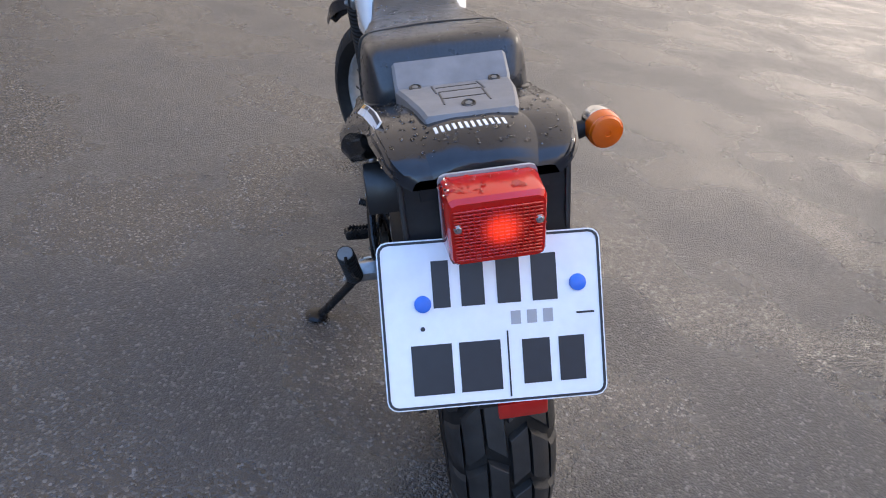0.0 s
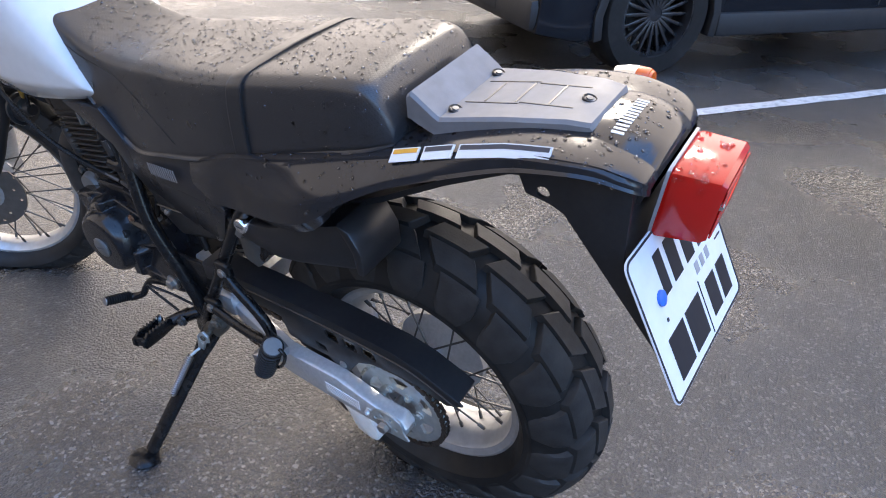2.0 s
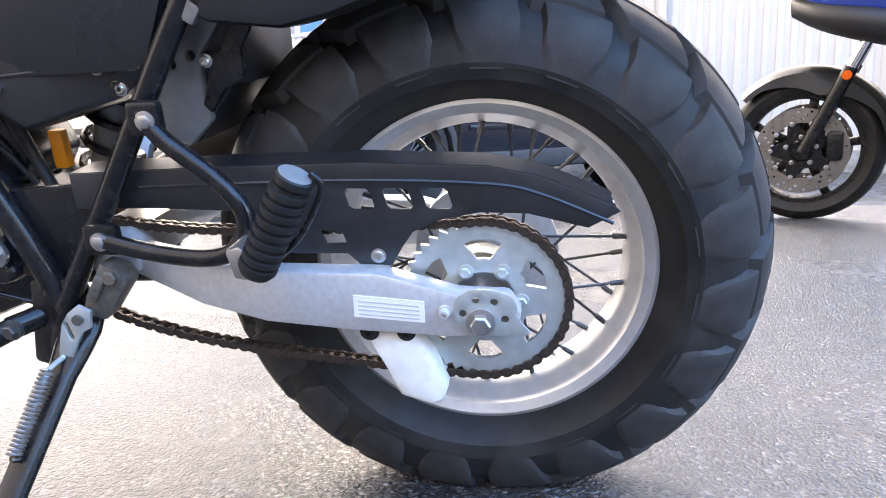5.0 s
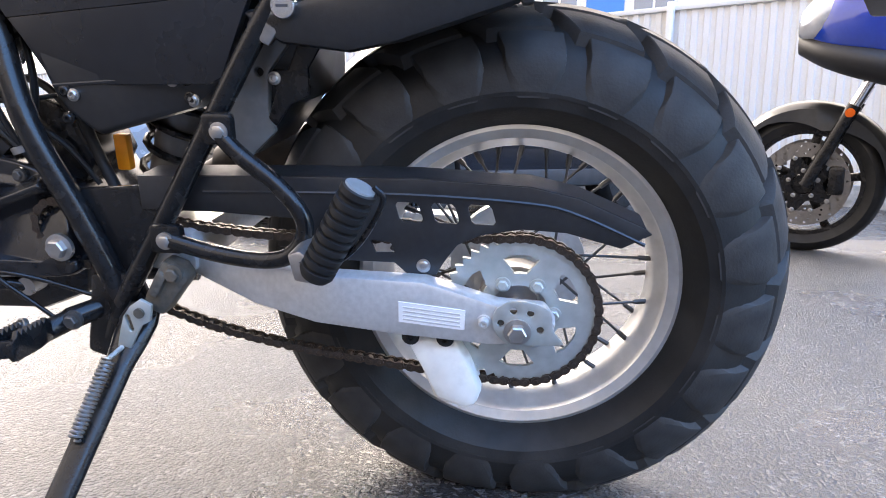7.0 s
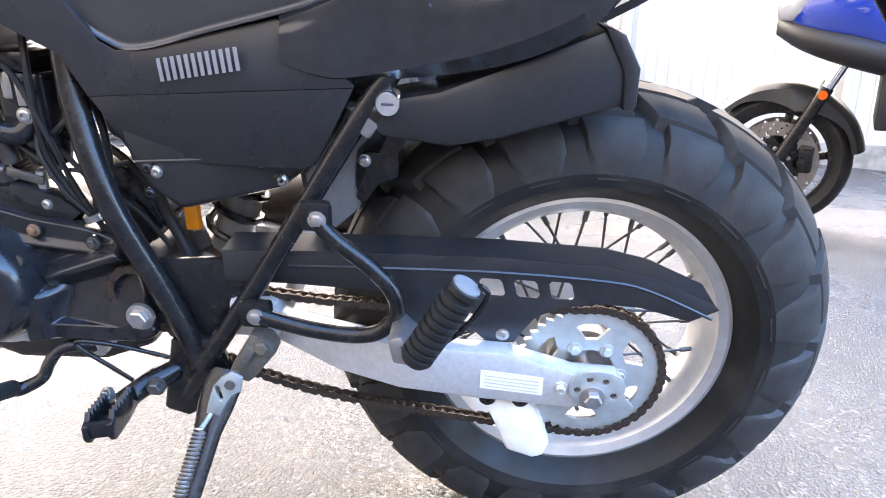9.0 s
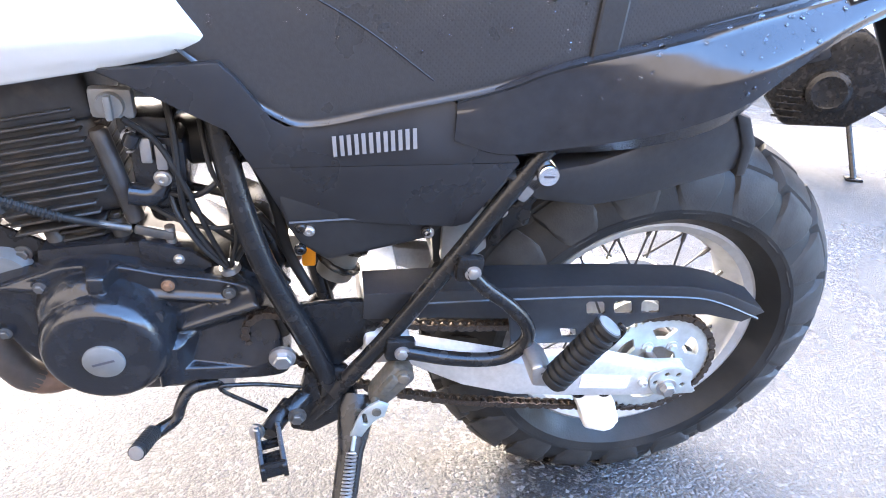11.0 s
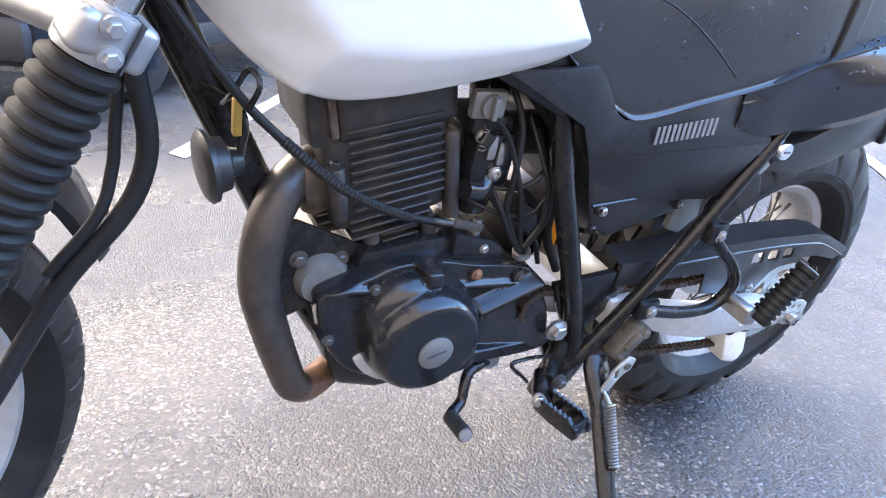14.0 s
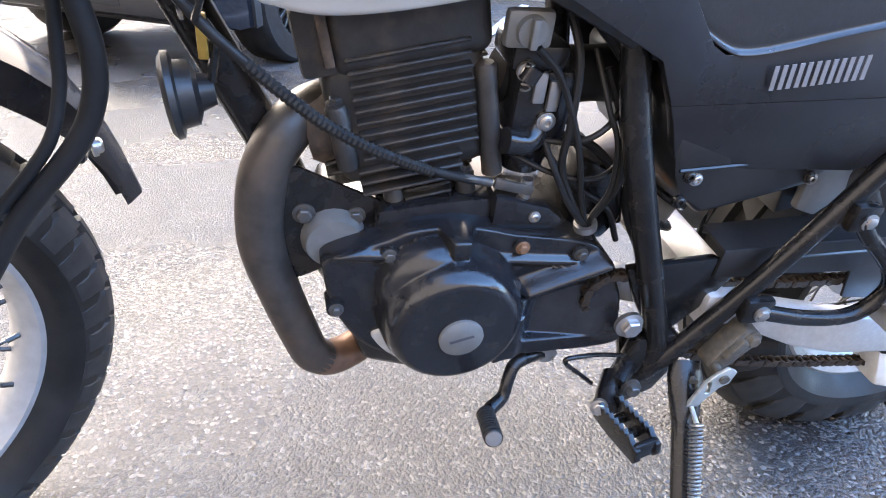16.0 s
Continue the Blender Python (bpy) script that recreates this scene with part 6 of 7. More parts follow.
def leg(s, parent):
    foot = FC + side_v * (0.088 * s) + Vector((0, -0.028, 0.03))
    if s < 0:
        part("slider", tube([foot, foot + axis_d * 0.21], 0.028, 20, smooth=False), ALU, parent)
    prof, h0, n = [(0.026, 0.0)], 0.20, 17
    for i in range(n):
        h = 0.264 * i / n
        rr = 0.0205 + 0.002 * (i / n)
        prof += [(rr, h + 0.001), (rr + 0.0062, h + 0.005), (rr + 0.0068, h + 0.0078), (rr + 0.0062, h + 0.0105), (rr, h + 0.0150)]
    prof += [(0.023, 0.266), (0.0, 0.268)]
    part("gaiter", lathe([(0, 0)] + prof, frame_to(foot + axis_d * h0, axis_d), 28), RUBBER_SOFT, parent, "ribbed black rubber gaiter", angle=25)
    part("fork_tube", tube([foot + axis_d * 0.42, foot + axis_d * 0.78], 0.0175, 20, smooth=False), CHROME, parent)
    part("axle_lug", block((0, 0, 0), (0.05, 0.06, 0.06), 0.012, m=Matrix.Translation(foot + Vector((0, 0.015, -0.02)))), ALU, parent)
    top = foot + axis_d * 0.489
    part("lower_clamp", lathe([(0.0178, -0.021), (0.0245, -0.021), (0.0258, -0.018), (0.0258, 0.016), (0.0245, 0.019), (0.0178, 0.019)], frame_to(top, axis_d), 28, closed=True), CLAMPALU, parent, "silver triple clamp")
    back = S.to_3x3() @ Vector((-0.35, -0.94, 0))
    back = (back - axis_d * back.dot(axis_d)).normalized()
    flank = axis_d.cross(back).normalized()
    if flank.x > 0:
        flank = -flank
    M_c = Matrix(((*flank, 0), (*back, 0), (*axis_d, 0), (0, 0, 0, 1))).transposed()
    M_c = Matrix.Translation(top) @ M_c
    part("clamp_ear", block((0, 0.0235, -0.001), (0.042, 0.020, 0.037), 0.007, m=M_c, segments=3), CLAMPALU, parent)
    part("clamp_slit", block((0, 0.014, 0), (0.0528, 0.0018, 0.0390), 0.0, m=M_c), LABEL_DARK, parent)
    part("clamp_web", block((0.008, -0.010, -0.001), (0.036, 0.034, 0.033), 0.009, m=M_c, segments=3), CLAMPALU, parent)
    for k in (-0.012, 0.012):
        part("bolt", hex_bolt(M_c @ Vector((0.0275, -0.002 - 0.3 * k, k * 0.85)), flank, 0.0062, 0.006), CLAMPALU, parent)


leg(1, fork)
leg(-1, fork)
mid = FC + Vector((0, -0.028, 0.03)) + axis_d * 0.489
part("yoke", tube([mid + side_v * 0.08, mid - side_v * 0.08], 0.017, 14, smooth=False), CLAMPALU, fork)
part("steering_stem", tube([mid - axis_d * 0.03 + S.to_3x3() @ Vector((0, -0.05, 0)), mid + axis_d * 0.24 + S.to_3x3() @ Vector((0, -0.05, 0))], 0.03, 16, smooth=False), FRAME, fork)
part("handlebar", tube([mid + axis_d * 0.34 + S.to_3x3() @ Vector(v) for v in ((-0.40, -0.12, 0.06), (-0.22, -0.06, 0.07), (-0.10, -0.02, 0.02), (0.10, -0.02, 0.02), (0.22, -0.06, 0.07), (0.40, -0.12, 0.06))], 0.011, 12), FRAME, fork)
hose_ = part("brake_hose", tube([(-0.06, 1.060, 0.82), (-0.075, 1.048, 0.735), (-0.078, 1.040, 0.675), (-0.08, 1.047, 0.632), (-0.085, 1.068, 0.595), (-0.09, 1.115, 0.540), (-0.10, 1.15, 0.488), (-0.12, 1.19, 0.43), (-0.15, 1.24, 0.38)], 0.0095, 12), RUBBER_SOFT, fork, "thick black hose beside the fork")
part("thin_hose", tube([(-0.06, 1.070, 0.80), (-0.070, 1.060, 0.735), (-0.072, 1.065, 0.675), (-0.076, 1.070, 0.64), (-0.085, 1.085, 0.60), (-0.09, 1.13, 0.545)], 0.0055, 10), RUBBER_SOFT, hose_)
part("hose_clip", block((0, 0, 0), (0.03, 0.018, 0.010), 0.004, m=Matrix.Translation((-0.064, 1.070, 0.585)) @ pose(0, 0, 0, 30)), FRAME, hose_)
part("clip_bolt", round_bolt((-0.049, 1.060, 0.580), (0.4, -1, 0), 0.007, 0.006), STEEL, hose_)
ind_m = frame_to((-0.228, 1.064, 0.902), (-0.25, 1, -0.15))
ind2 = part("front_indicator", lathe([(0, -0.036), (0.018, -0.034), (0.0255, -0.012), (0.0275, 0.0), (0, 0.0)], ind_m, 28), PLASTIC, bike, "front indicator with an orange lens")
part("lens", lathe([(0.0272, 0.0005), (0.0268, 0.018), (0.023, 0.030), (0.012, 0.036), (0, 0.037)], ind_m, 28), ORANGE, ind2, "orange plastic lens")
part("stalk", tube([ind_m @ Vector((0.0, 0, -0.015)), Vector((-0.17, 1.04, 0.895)), mid + axis_d * 0.13 + side_v * 0.09], 0.009, 10), RUBBER_SOFT, ind2)
part("headlamp_shell", lathe([(0, -0.08), (0.05, -0.075), (0.085, -0.03), (0.092, 0.02), (0.08, 0.03), (0, 0.035)], frame_to(mid + axis_d * 0.20 + S.to_3x3() @ Vector((0, 0.12, 0)), S.to_3x3() @ Vector((0, 1, -0.05))), 28), CHROME, bike, "round headlamp")
# front mudguard
mg = []
for a in np.linspace(radians(-77), radians(52), 28):
    r = 0.405 - 0.022 * step_((-a - 0.75) / 0.6) + 0.022 * step_(a / 0.85)
    q_ = abs(a) if a < 0 else 1.4 * a
    w = 0.071 * (1 - 0.80 * step_((q_ - 0.55) / 0.85))
    d_ = 0.052 * (1 - 0.85 * step_((q_ - 0.75) / 0.6))
    mg.append([S @ Vector((x, r2 * math.sin(a), r2 * math.cos(a))) for x, r2 in ((-w, r - 0.010 - d_ * 0.72), (-w * 0.95, r - 0.01), (-w * 0.5, r + 0.008), (0, r + 0.012), (w * 0.5, r + 0.008), (w * 0.95, r - 0.01), (w, r - 0.010 - d_ * 0.72), (w * 0.9, r - 0.015), (w * 0.5, r + 0.003), (0, r + 0.007), (-w * 0.5, r + 0.003), (-w * 0.9, r - 0.015))])
fm = part("front_mudguard", rings(bmesh.new(), mg), TAILPAINT, bike, "glossy black front mudguard", angle=40)
for s in (-1, 1):
    part("mudguard_stay", tube([S @ Vector((s * 0.055, -0.12, 0.375)), S @ Vector((s * 0.085, -0.10, 0.26))], 0.006, 8, smooth=False), STEEL, fm)

# ---- setting ----
ground_bm = bmesh.new()


def swell(x, y):
    """The asphalt rises a hand's breadth towards the fence."""
    s = lambda t: (lambda u: u * u * (3 - 2 * u))(min(1.0, max(0.0, t)))  # noqa: E731
    return 0.126 * s((x - 0.7) / 0.9) * (1 - s((x - 2.9) / 1.1)) * s(-y / 1.2) + 0.15 * s((x - 5.0) / 2.2) * s((0.6 - y) / 1.6)


gx = np.r_[-400, -60, -12, np.arange(-4, 9.01, 0.25), 14, 60, 400]
gy = np.r_[-400, -60, -14, np.arange(-8, 4.01, 0.25), 10, 60, 400]
gv = [[ground_bm.verts.new((x, y, swell(x, y))) for x in gx] for y in gy]
for a, b in zip(gv, gv[1:]):
    for i in range(len(gx) - 1):
        ground_bm.faces.new((a[i], a[i + 1], b[i + 1], b[i]))
tagged(part("ground", ground_bm, ASPHALT), "wet dark grey asphalt car park", "ground", kind="structure")
ALONG, ACROSS = Vector((0.862, -0.507, 0)), Vector((0.507, 0.862, 0))
LINE0 = Vector((2.39, 0.69, 0))
for k in (-2, -1, 0, 1, 2, 3):
    o = LINE0 + ACROSS * (3.42 * k) + ALONG * (0.2 * k)
    bm = bmesh.new()
    rng = random.Random(k + 9)
    n = 24
    left = [o + ALONG * (5.2 * i / n) + ACROSS * (0.05 + rng.uniform(-0.006, 0.006)) for i in range(n + 1)]
    right = [o + ALONG * (5.2 * i / n - (0.06 if i == 0 else 0)) - ACROSS * (0.05 + rng.uniform(-0.006, 0.006)) for i in range(n + 1)]
    for i in range(n):
        bm.faces.new([bm.verts.new((p.x, p.y, swell(p.x, p.y) + 0.005)) for p in (left[i], left[i + 1], right[i + 1], right[i])])
    tagged(part("parking_line", bm, PAINT_LINE), "worn white painted parking bay line", "road marking", "parking bay lines", "structure")


# ---- parked car: local x is ahead, y to its left, z up, origin under the middle of the front axle ----
def car_wheel(parent, c, r, width, mat_, spokes):
    X_ = frame_to(c, (0, 1, 0))
    w2 = width / 2
    wheel = part("wheel", lathe([(r * 0.66, -w2), (r * 0.93, -w2), (r, -w2 * 0.75), (r, w2 * 0.75), (r * 0.93, w2), (r * 0.66, w2), (r * 0.66, w2 * 0.5), (r * 0.66, -w2 * 0.5)], X_, 48, closed=True), RUBBER, parent, "black tyre on a dark multi-spoke rim")
    part("rim", lathe([(r * 0.67, -w2 * 0.98), (r * 0.63, -w2 * 1.0), (r * 0.6, -w2 * 0.7), (r * 0.6, w2 * 0.7), (r * 0.63, w2 * 1.0), (r * 0.67, w2 * 0.98)], X_, 48, closed=True), mat_, wheel)
    part("brake", lathe([(0, -0.02), (r * 0.42, -0.02), (r * 0.42, 0.02), (0, 0.02)], X_, 32), CARTRIM, wheel)
    for side in (1, -1):
        part("hub_cap", lathe([(0, 0), (r * 0.13, 0), (r * 0.12, 0.012), (0, 0.015)], frame_to((c[0], c[1] + side * w2 * 0.62, c[2]), (0, side, 0)), 20), mat_, wheel)
    one = block((0, 0, r * 0.37), (r * 0.055, 0.022, r * 0.52), 0.006)
    first = None
    for k in range(spokes):
        a = 360 * k / spokes
        for side in (1, -1):
            m = Matrix.Translation((c[0], c[1] + side * w2 * 0.66, c[2])) @ pose(0, 0, 0, 0, a, 0)
            if first is None:
                first = part("rim_spoke", one, mat_, wheel, m=m)
            else:
                again("rim_spoke", first, m, wheel)
    return wheel


def side_slab(outline, y0, y1, bevel, holes=()):
    """As slab(), but the outline lies in (x, z) and it reaches from y0 to y1."""
    bm = slab([(-x, z) for x, z in outline], y0, y1, bevel, [[(-x, z) for x, z in h] for h in holes])
    bm.transform(Matrix(((0, -1, 0, 0), (1, 0, 0, 0), (0, 0, 1, 0), (0, 0, 0, 1))))
    return bm


def arch(cx, r, z0, n=12):
    return [(cx + r * math.cos(a), 0.36 + r * math.sin(a)) for a in np.linspace(-0.25, math.pi + 0.25, n)]


def parked_car(name, m, paint, label, base=3.0, half=0.96, wheel_r=0.375, spokes=20, rim=CARRIM):
    car = thing(name, m, label, "car")
    b, ar = base, 0.445
    low = [(0.86, 0.30), (0.83, 0.62), (0.80, 0.86), (0.55, 1.0), (-0.55, 1.08), (-b - 0.95, 1.10), (-b - 1.02, 0.75), (-b - 0.98, 0.36)]
    low += list(reversed([p for p in arch(-b, ar, 0.3)])) + [(-b + 0.50, 0.27), (-0.50, 0.27)]
    low += list(reversed([p for p in arch(0, ar, 0.3)])) + [(0.55, 0.24)]
    body = part("body", side_slab(low, -half, half, 0.05), paint, car)
    top = [(-0.45, 1.07), (-1.25, 1.68), (-2.0, 1.78), (-b - 0.35, 1.72), (-b - 0.85, 1.15), (-b - 0.7, 1.07)]
    roof = part("roof", side_slab(top, -half * 0.82, half * 0.82, 0.06), paint, car)
    for s in (-1, 1):
        y = s * half * 0.825
        for o in ([(-0.72, 1.12), (-1.30, 1.60), (-1.85, 1.66), (-1.85, 1.12)], [(-1.92, 1.12), (-1.92, 1.66), (-b + 0.2, 1.64), (-b + 0.35, 1.14)]):
            part("window", side_slab(o, y - 0.006, y + 0.006, 0.004), GLASSDARK, roof)
        part("sill", side_slab([(-0.46, 0.40), (-b + 0.46, 0.40), (-b + 0.46, 0.25), (-0.46, 0.25)], s * half - 0.03, s * half + 0.03, 0.02), CARTRIM, body)
        for cx in (0, -b):
            ringo = arch(cx, ar + 0.03, 0.3) + list(reversed(arch(cx, ar - 0.03, 0.3)))
            part("arch_trim", side_slab(ringo, s * half - 0.05, s * half + 0.02, 0.008), CARTRIM, body)
        lamp_ = part("headlamp", side_slab([(0.82, 0.70), (0.78, 0.86), (0.50, 0.93), (0.46, 0.84), (0.64, 0.72)], s * half * 0.66, s * half * 1.005, 0.02), HEADLAMP, car, "clear headlamp")
        part("mirror", block((-0.72, s * (half + 0.08), 1.14), (0.14, 0.22, 0.16), 0.04), paint, car)
        part("door_seam", side_slab([(-1.88, 1.06), (-1.895, 1.06), (-1.895, 0.42), (-1.88, 0.42)], s * half - 0.002, s * half + 0.004, 0), CARTRIM, body)
        part("side_strip", side_slab([(-0.6, 0.56), (-b + 0.55, 0.58), (-b + 0.55, 0.62), (-0.6, 0.60)], s * half - 0.002, s * half + 0.012, 0.004), paint, body)
        part("fog_lamp", lathe([(0, 0), (0.05, 0), (0.045, 0.02), (0, 0.022)], frame_to((0.84, s * half * 0.74, 0.47), (1, s * 0.2, 0)), 18), HEADLAMP, car)
        part("tail_light", side_slab([(-b - 0.98, 0.80), (-b - 0.92, 1.0), (-b - 0.75, 1.0), (-b - 0.8, 0.82)], s * half * 0.7, s * half * 1.005, 0.02), REFLECTOR, car)
    part("windscreen", block((0, 0, 0), (0.01, half * 1.45, 0.92), 0.004, m=Matrix.Translation((-0.84, 0, 1.385)) @ pose(0, 0, 0, 0, -52, 0)), GLASSDARK, roof)
    grille = part("grille", block((0.845, 0, 0.66), (0.05, half * 1.1, 0.24), 0.02), CARTRIM, car)
    for i in range(4):
        part("grille_bar", block((0.872, 0, 0.575 + 0.055 * i), (0.012, half * 1.06, 0.016), 0.004), HEADLAMP if i == 2 else CARTRIM, grille)
    part("bumper", block((0.82, 0, 0.40), (0.16, half * 1.96, 0.20), 0.05), CARTRIM, car)
    part("intake", block((0.895, 0, 0.40), (0.02, half * 1.0, 0.10), 0.01), CARTRIM, car)
    part("underbody", block((-b / 2, 0, 0.30), (b + 1.2, half * 1.7, 0.14), 0.02), CARTRIM, car)
    for x in (0, -b):
        for s in (-1, 1):
            car_wheel(car, (x, s * (half - 0.13), wheel_r - 0.004), wheel_r, 0.27, rim, spokes)
    return car


def car_pose(front, half, heading):
    """The car's left front wheel's outer face stands at front."""
    ahead = Vector((math.cos(heading), math.sin(heading), 0))
    left = Vector((-ahead.y, ahead.x, 0))
    p = Vector(front) - left * half
    return Matrix.Translation(p) @ pose(0, 0, 0, 0, 0, math.degrees(heading))


HEAD = math.atan2(-ALONG.y, -ALONG.x)
SUV_HEAD = radians(180 - 36.5)
parked_car("suv", car_pose((3.74, 0.68, 0), 0.96, SUV_HEAD) @ pose(0, 0, 0, 0, 1.5, 0), CARPAINT, "dark blue-black SUV with multi-spoke wheels, parked nose out", base=2.9, wheel_r=0.395)
parked_car("silver_car", Matrix.Translation(Vector((7.9, 5.0, 0))) @ pose(0, 0, 0, 0, 0, math.degrees(HEAD)), SILVERCAR, "silver car parked beyond the next bay line", base=2.7, half=0.88, wheel_r=0.32, spokes=8, rim=ALU)

# ---- fence and building ----
FB = Vector((7.75, -2.0, 0.17))
FA = Vector((0.46, 0.888, 0)).normalized()
FN = Vector((FA.y, -FA.x, 0))
fence_m = Matrix(((FA.x, FN.x, 0, FB.x), (FA.y, FN.y, 0, FB.y), (0, 0, 1, FB.z), (0, 0, 0, 1)))
fence = thing("fence", fence_m, "white corrugated metal fence on posts", "fence", kind="structure")
sheet_w, FH = 1.14, 2.22
proto = None
for k in range(-16, 18):
    if proto is None:
        bm = bmesh.new()
        n = 8
        prof = []
        for i in range(n):
            x0 = i * sheet_w / n
            w = sheet_w / n
            prof += [(x0, 0.0), (x0 + w * 0.42, 0.0), (x0 + w * 0.52, 0.022), (x0 + w * 0.90, 0.022)]
        prof.append((sheet_w, 0.0))
        loops = [[(x, y + d, z) for x, y in prof] for z, d in ((0.12, 0), (FH, 0))]
        vs = [[bm.verts.new(p) for p in l_] for l_ in loops]
        for i in range(len(prof) - 1):
            bm.faces.new((vs[0][i], vs[0][i + 1], vs[1][i + 1], vs[1][i]))
        got = bmesh.ops.extrude_face_region(bm, geom=bm.faces[:])
        for v in got["geom"]:
            if isinstance(v, bmesh.types.BMVert):
                v.co.y += 0.003
        proto = part("panel", bm, FENCE, fence, m=Matrix.Translation((k * sheet_w, 0, 0)), angle=20)
    else:
        again("panel", proto, Matrix.Translation((k * sheet_w, 0, 0)), fence)
post = None
for k in range(-7, 8):
    m = Matrix.Translation((k * 2.4 + 0.3, -0.05, 0))
    post = again("post", post, m, fence) if post else part("post", block((0, 0, 1.14), (0.08, 0.08, 2.34), 0.008), FENCE, fence, m=m)
part("top_rail", block((0, 0.01, FH + 0.02), (40, 0.07, 0.06), 0.008), FENCE, fence)
kerb = part("kerb", block((0, 0, 0.0), (40, 0.18, 0.40), 0.02), CONCRETE, None, m=fence_m @ Matrix.Translation((0, -0.02, 0)))
tagged(kerb, "mossy concrete kerb at the foot of the fence", "kerb", kind="structure")

# unseen wall added behind the camera to darken the bike's near side
shade_wall = part("unseen_shade_wall", block((-10.0, 2.0, 1.25), (0.4, 44.0, 2.5), 0.02), SHADEWALL)
tagged(shade_wall, "unseen plain dark wall, added to shade the motorcycle's near side", "wall", kind="structure")
build_m = fence_m @ Matrix.Translation((0, 7.0, 0))
house = thing("building", build_m, "long white and blue metal-clad building behind the fence", "building")
part("wall", block((0, 3.0, 2.7), (44, 6.0, 5.4), 0.02), CLAD, house, "white clad wall")
part("roof", block((0, 3.0, 5.5), (44.6, 6.6, 0.22), 0.03), CLADBLUE, house)
for k in range(-9, 10):
    x = 2.3 * k + 0.4
    part("cladding_panel", block((x + 1.15, -0.02, 2.65), (0.92, 0.05, 5.2), 0.01), CLADBLUE, house) if k % 2 else None
    for z in (1.5, 4.3):
        wdw = part("window", block((x, -0.01, z), (1.0, 0.06, 1.25), 0.01), LABEL, house)
        part("pane", block((x - 0.24, -0.035, z), (0.42, 0.03, 1.12), 0.004), WINDOWGLASS, wdw)
        part("pane", block((x + 0.24, -0.035, z), (0.42, 0.03, 1.12), 0.004), WINDOWGLASS, wdw)

# ---- the blue motorcycle standing behind, nose along the fence; same axes as the first, rear contact at its origin ----
def cast_wheel(parent, name, c, r, w, label):
    M = Matrix.Translation(c) @ X
    t = w / 2
    wheel = part(name, lathe([(r * 0.74, -t * 0.7), (r * 0.86, -t), (r * 0.95, -t * 0.8), (r * 0.995, -t * 0.4), (r, 0), (r * 0.995, t * 0.4), (r * 0.95, t * 0.8), (r * 0.86, t), (r * 0.74, t * 0.7)], M, 48, closed=True), RUBBER, parent, label)
    part("rim", lathe([(r * 0.745, -t * 0.75), (r * 0.69, -t * 0.7), (r * 0.68, 0), (r * 0.69, t * 0.7), (r * 0.745, t * 0.75)], M, 48, closed=True), FRAME, wheel)
    part("hub", lathe([(0, -0.06), (0.04, -0.06), (0.045, -0.02), (0.045, 0.02), (0.04, 0.06), (0, 0.06)], M, 24), FRAME, wheel)
    first = None
    for k in range(5):
        m = Matrix.Translation(c) @ pose(0, 0, 0, 72 * k + 10)
        if first is None:
            first = part("wheel_spoke", block((0, 0, r * 0.38), (0.022, 0.035, r * 0.66), 0.008), FRAME, wheel, m=m)
        else:
            again("wheel_spoke", first, m, wheel)
    return wheel


BB = Matrix.Translation((1.69, -2.495, 0.126)) @ pose(0, 0, 0, 0, 0, -28.3) @ pose(0, 0, 0, 0, -8.9, 0)
blue = thing("blue_motorcycle", BB, "blue street motorcycle on cast black wheels, on its side stand", "motorcycle")
fwheel = cast_wheel(blue, "front_wheel", (0, 1.43, 0.30), 0.30, 0.12, "black cast front wheel")
for s in (-1, 1):
    ring_at = lambda r, n, o=0.0: [(r * math.cos(q), r * math.sin(q)) for q in np.linspace(o, 2 * math.pi + o, n, endpoint=False)]  # noqa: E731
    holes_ = [[(cy + y, cz + z) for y, z in ring_at(0.0055, 7)] for row_, rr_ in enumerate((0.130, 0.146, 0.162)) for cy, cz in ring_at(rr_, 20, 0.105 * row_)]
    disc_ = part("brake_disc", slab(ring_at(0.175, 56), s * 0.072 - 0.0025, s * 0.072 + 0.0025, 0, holes_ + [ring_at(0.116, 40)]), DISC, fwheel, "drilled floating brake disc", m=Matrix.Translation((0, 1.43, 0.30)))
    part("disc_carrier", slab([p for k in range(10) for p in (((0.122 if k % 2 == 0 else 0.075) * math.cos(radians(36 * k + o)), (0.122 if k % 2 == 0 else 0.075) * math.sin(radians(36 * k + o))) for o in (-7, 7))], s * 0.068 - 0.003, s * 0.068 + 0.003, 0, [ring_at(0.045, 20)]), FRAME, disc_)
    for cy, cz in ring_at(0.115, 10) + ring_at(0.058, 5, 0.3):
        part("bolt", round_bolt((s * 0.075, cy, cz), (s, 0, 0), 0.0075, 0.006), STEEL, disc_)
    part("caliper", block((s * 0.07, 1.31, 0.32), (0.05, 0.06, 0.12), 0.015), FRAME, fwheel)
cast_wheel(blue, "rear_wheel", (0, 0, 0.305), 0.305, 0.16, "black cast rear wheel")
fd = Vector((0, -0.43, 0.90)).normalized()
forkb = part("front_fork", tube([Vector((-0.10, 1.42, 0.30)), Vector((-0.10, 1.42, 0.30)) + fd * 0.36], 0.026, 16, smooth=False), FRAME, blue, "black fork legs with bright tubes")
part("slider", tube([Vector((0.10, 1.42, 0.30)), Vector((0.10, 1.42, 0.30)) + fd * 0.36], 0.026, 16, smooth=False), FRAME, forkb)
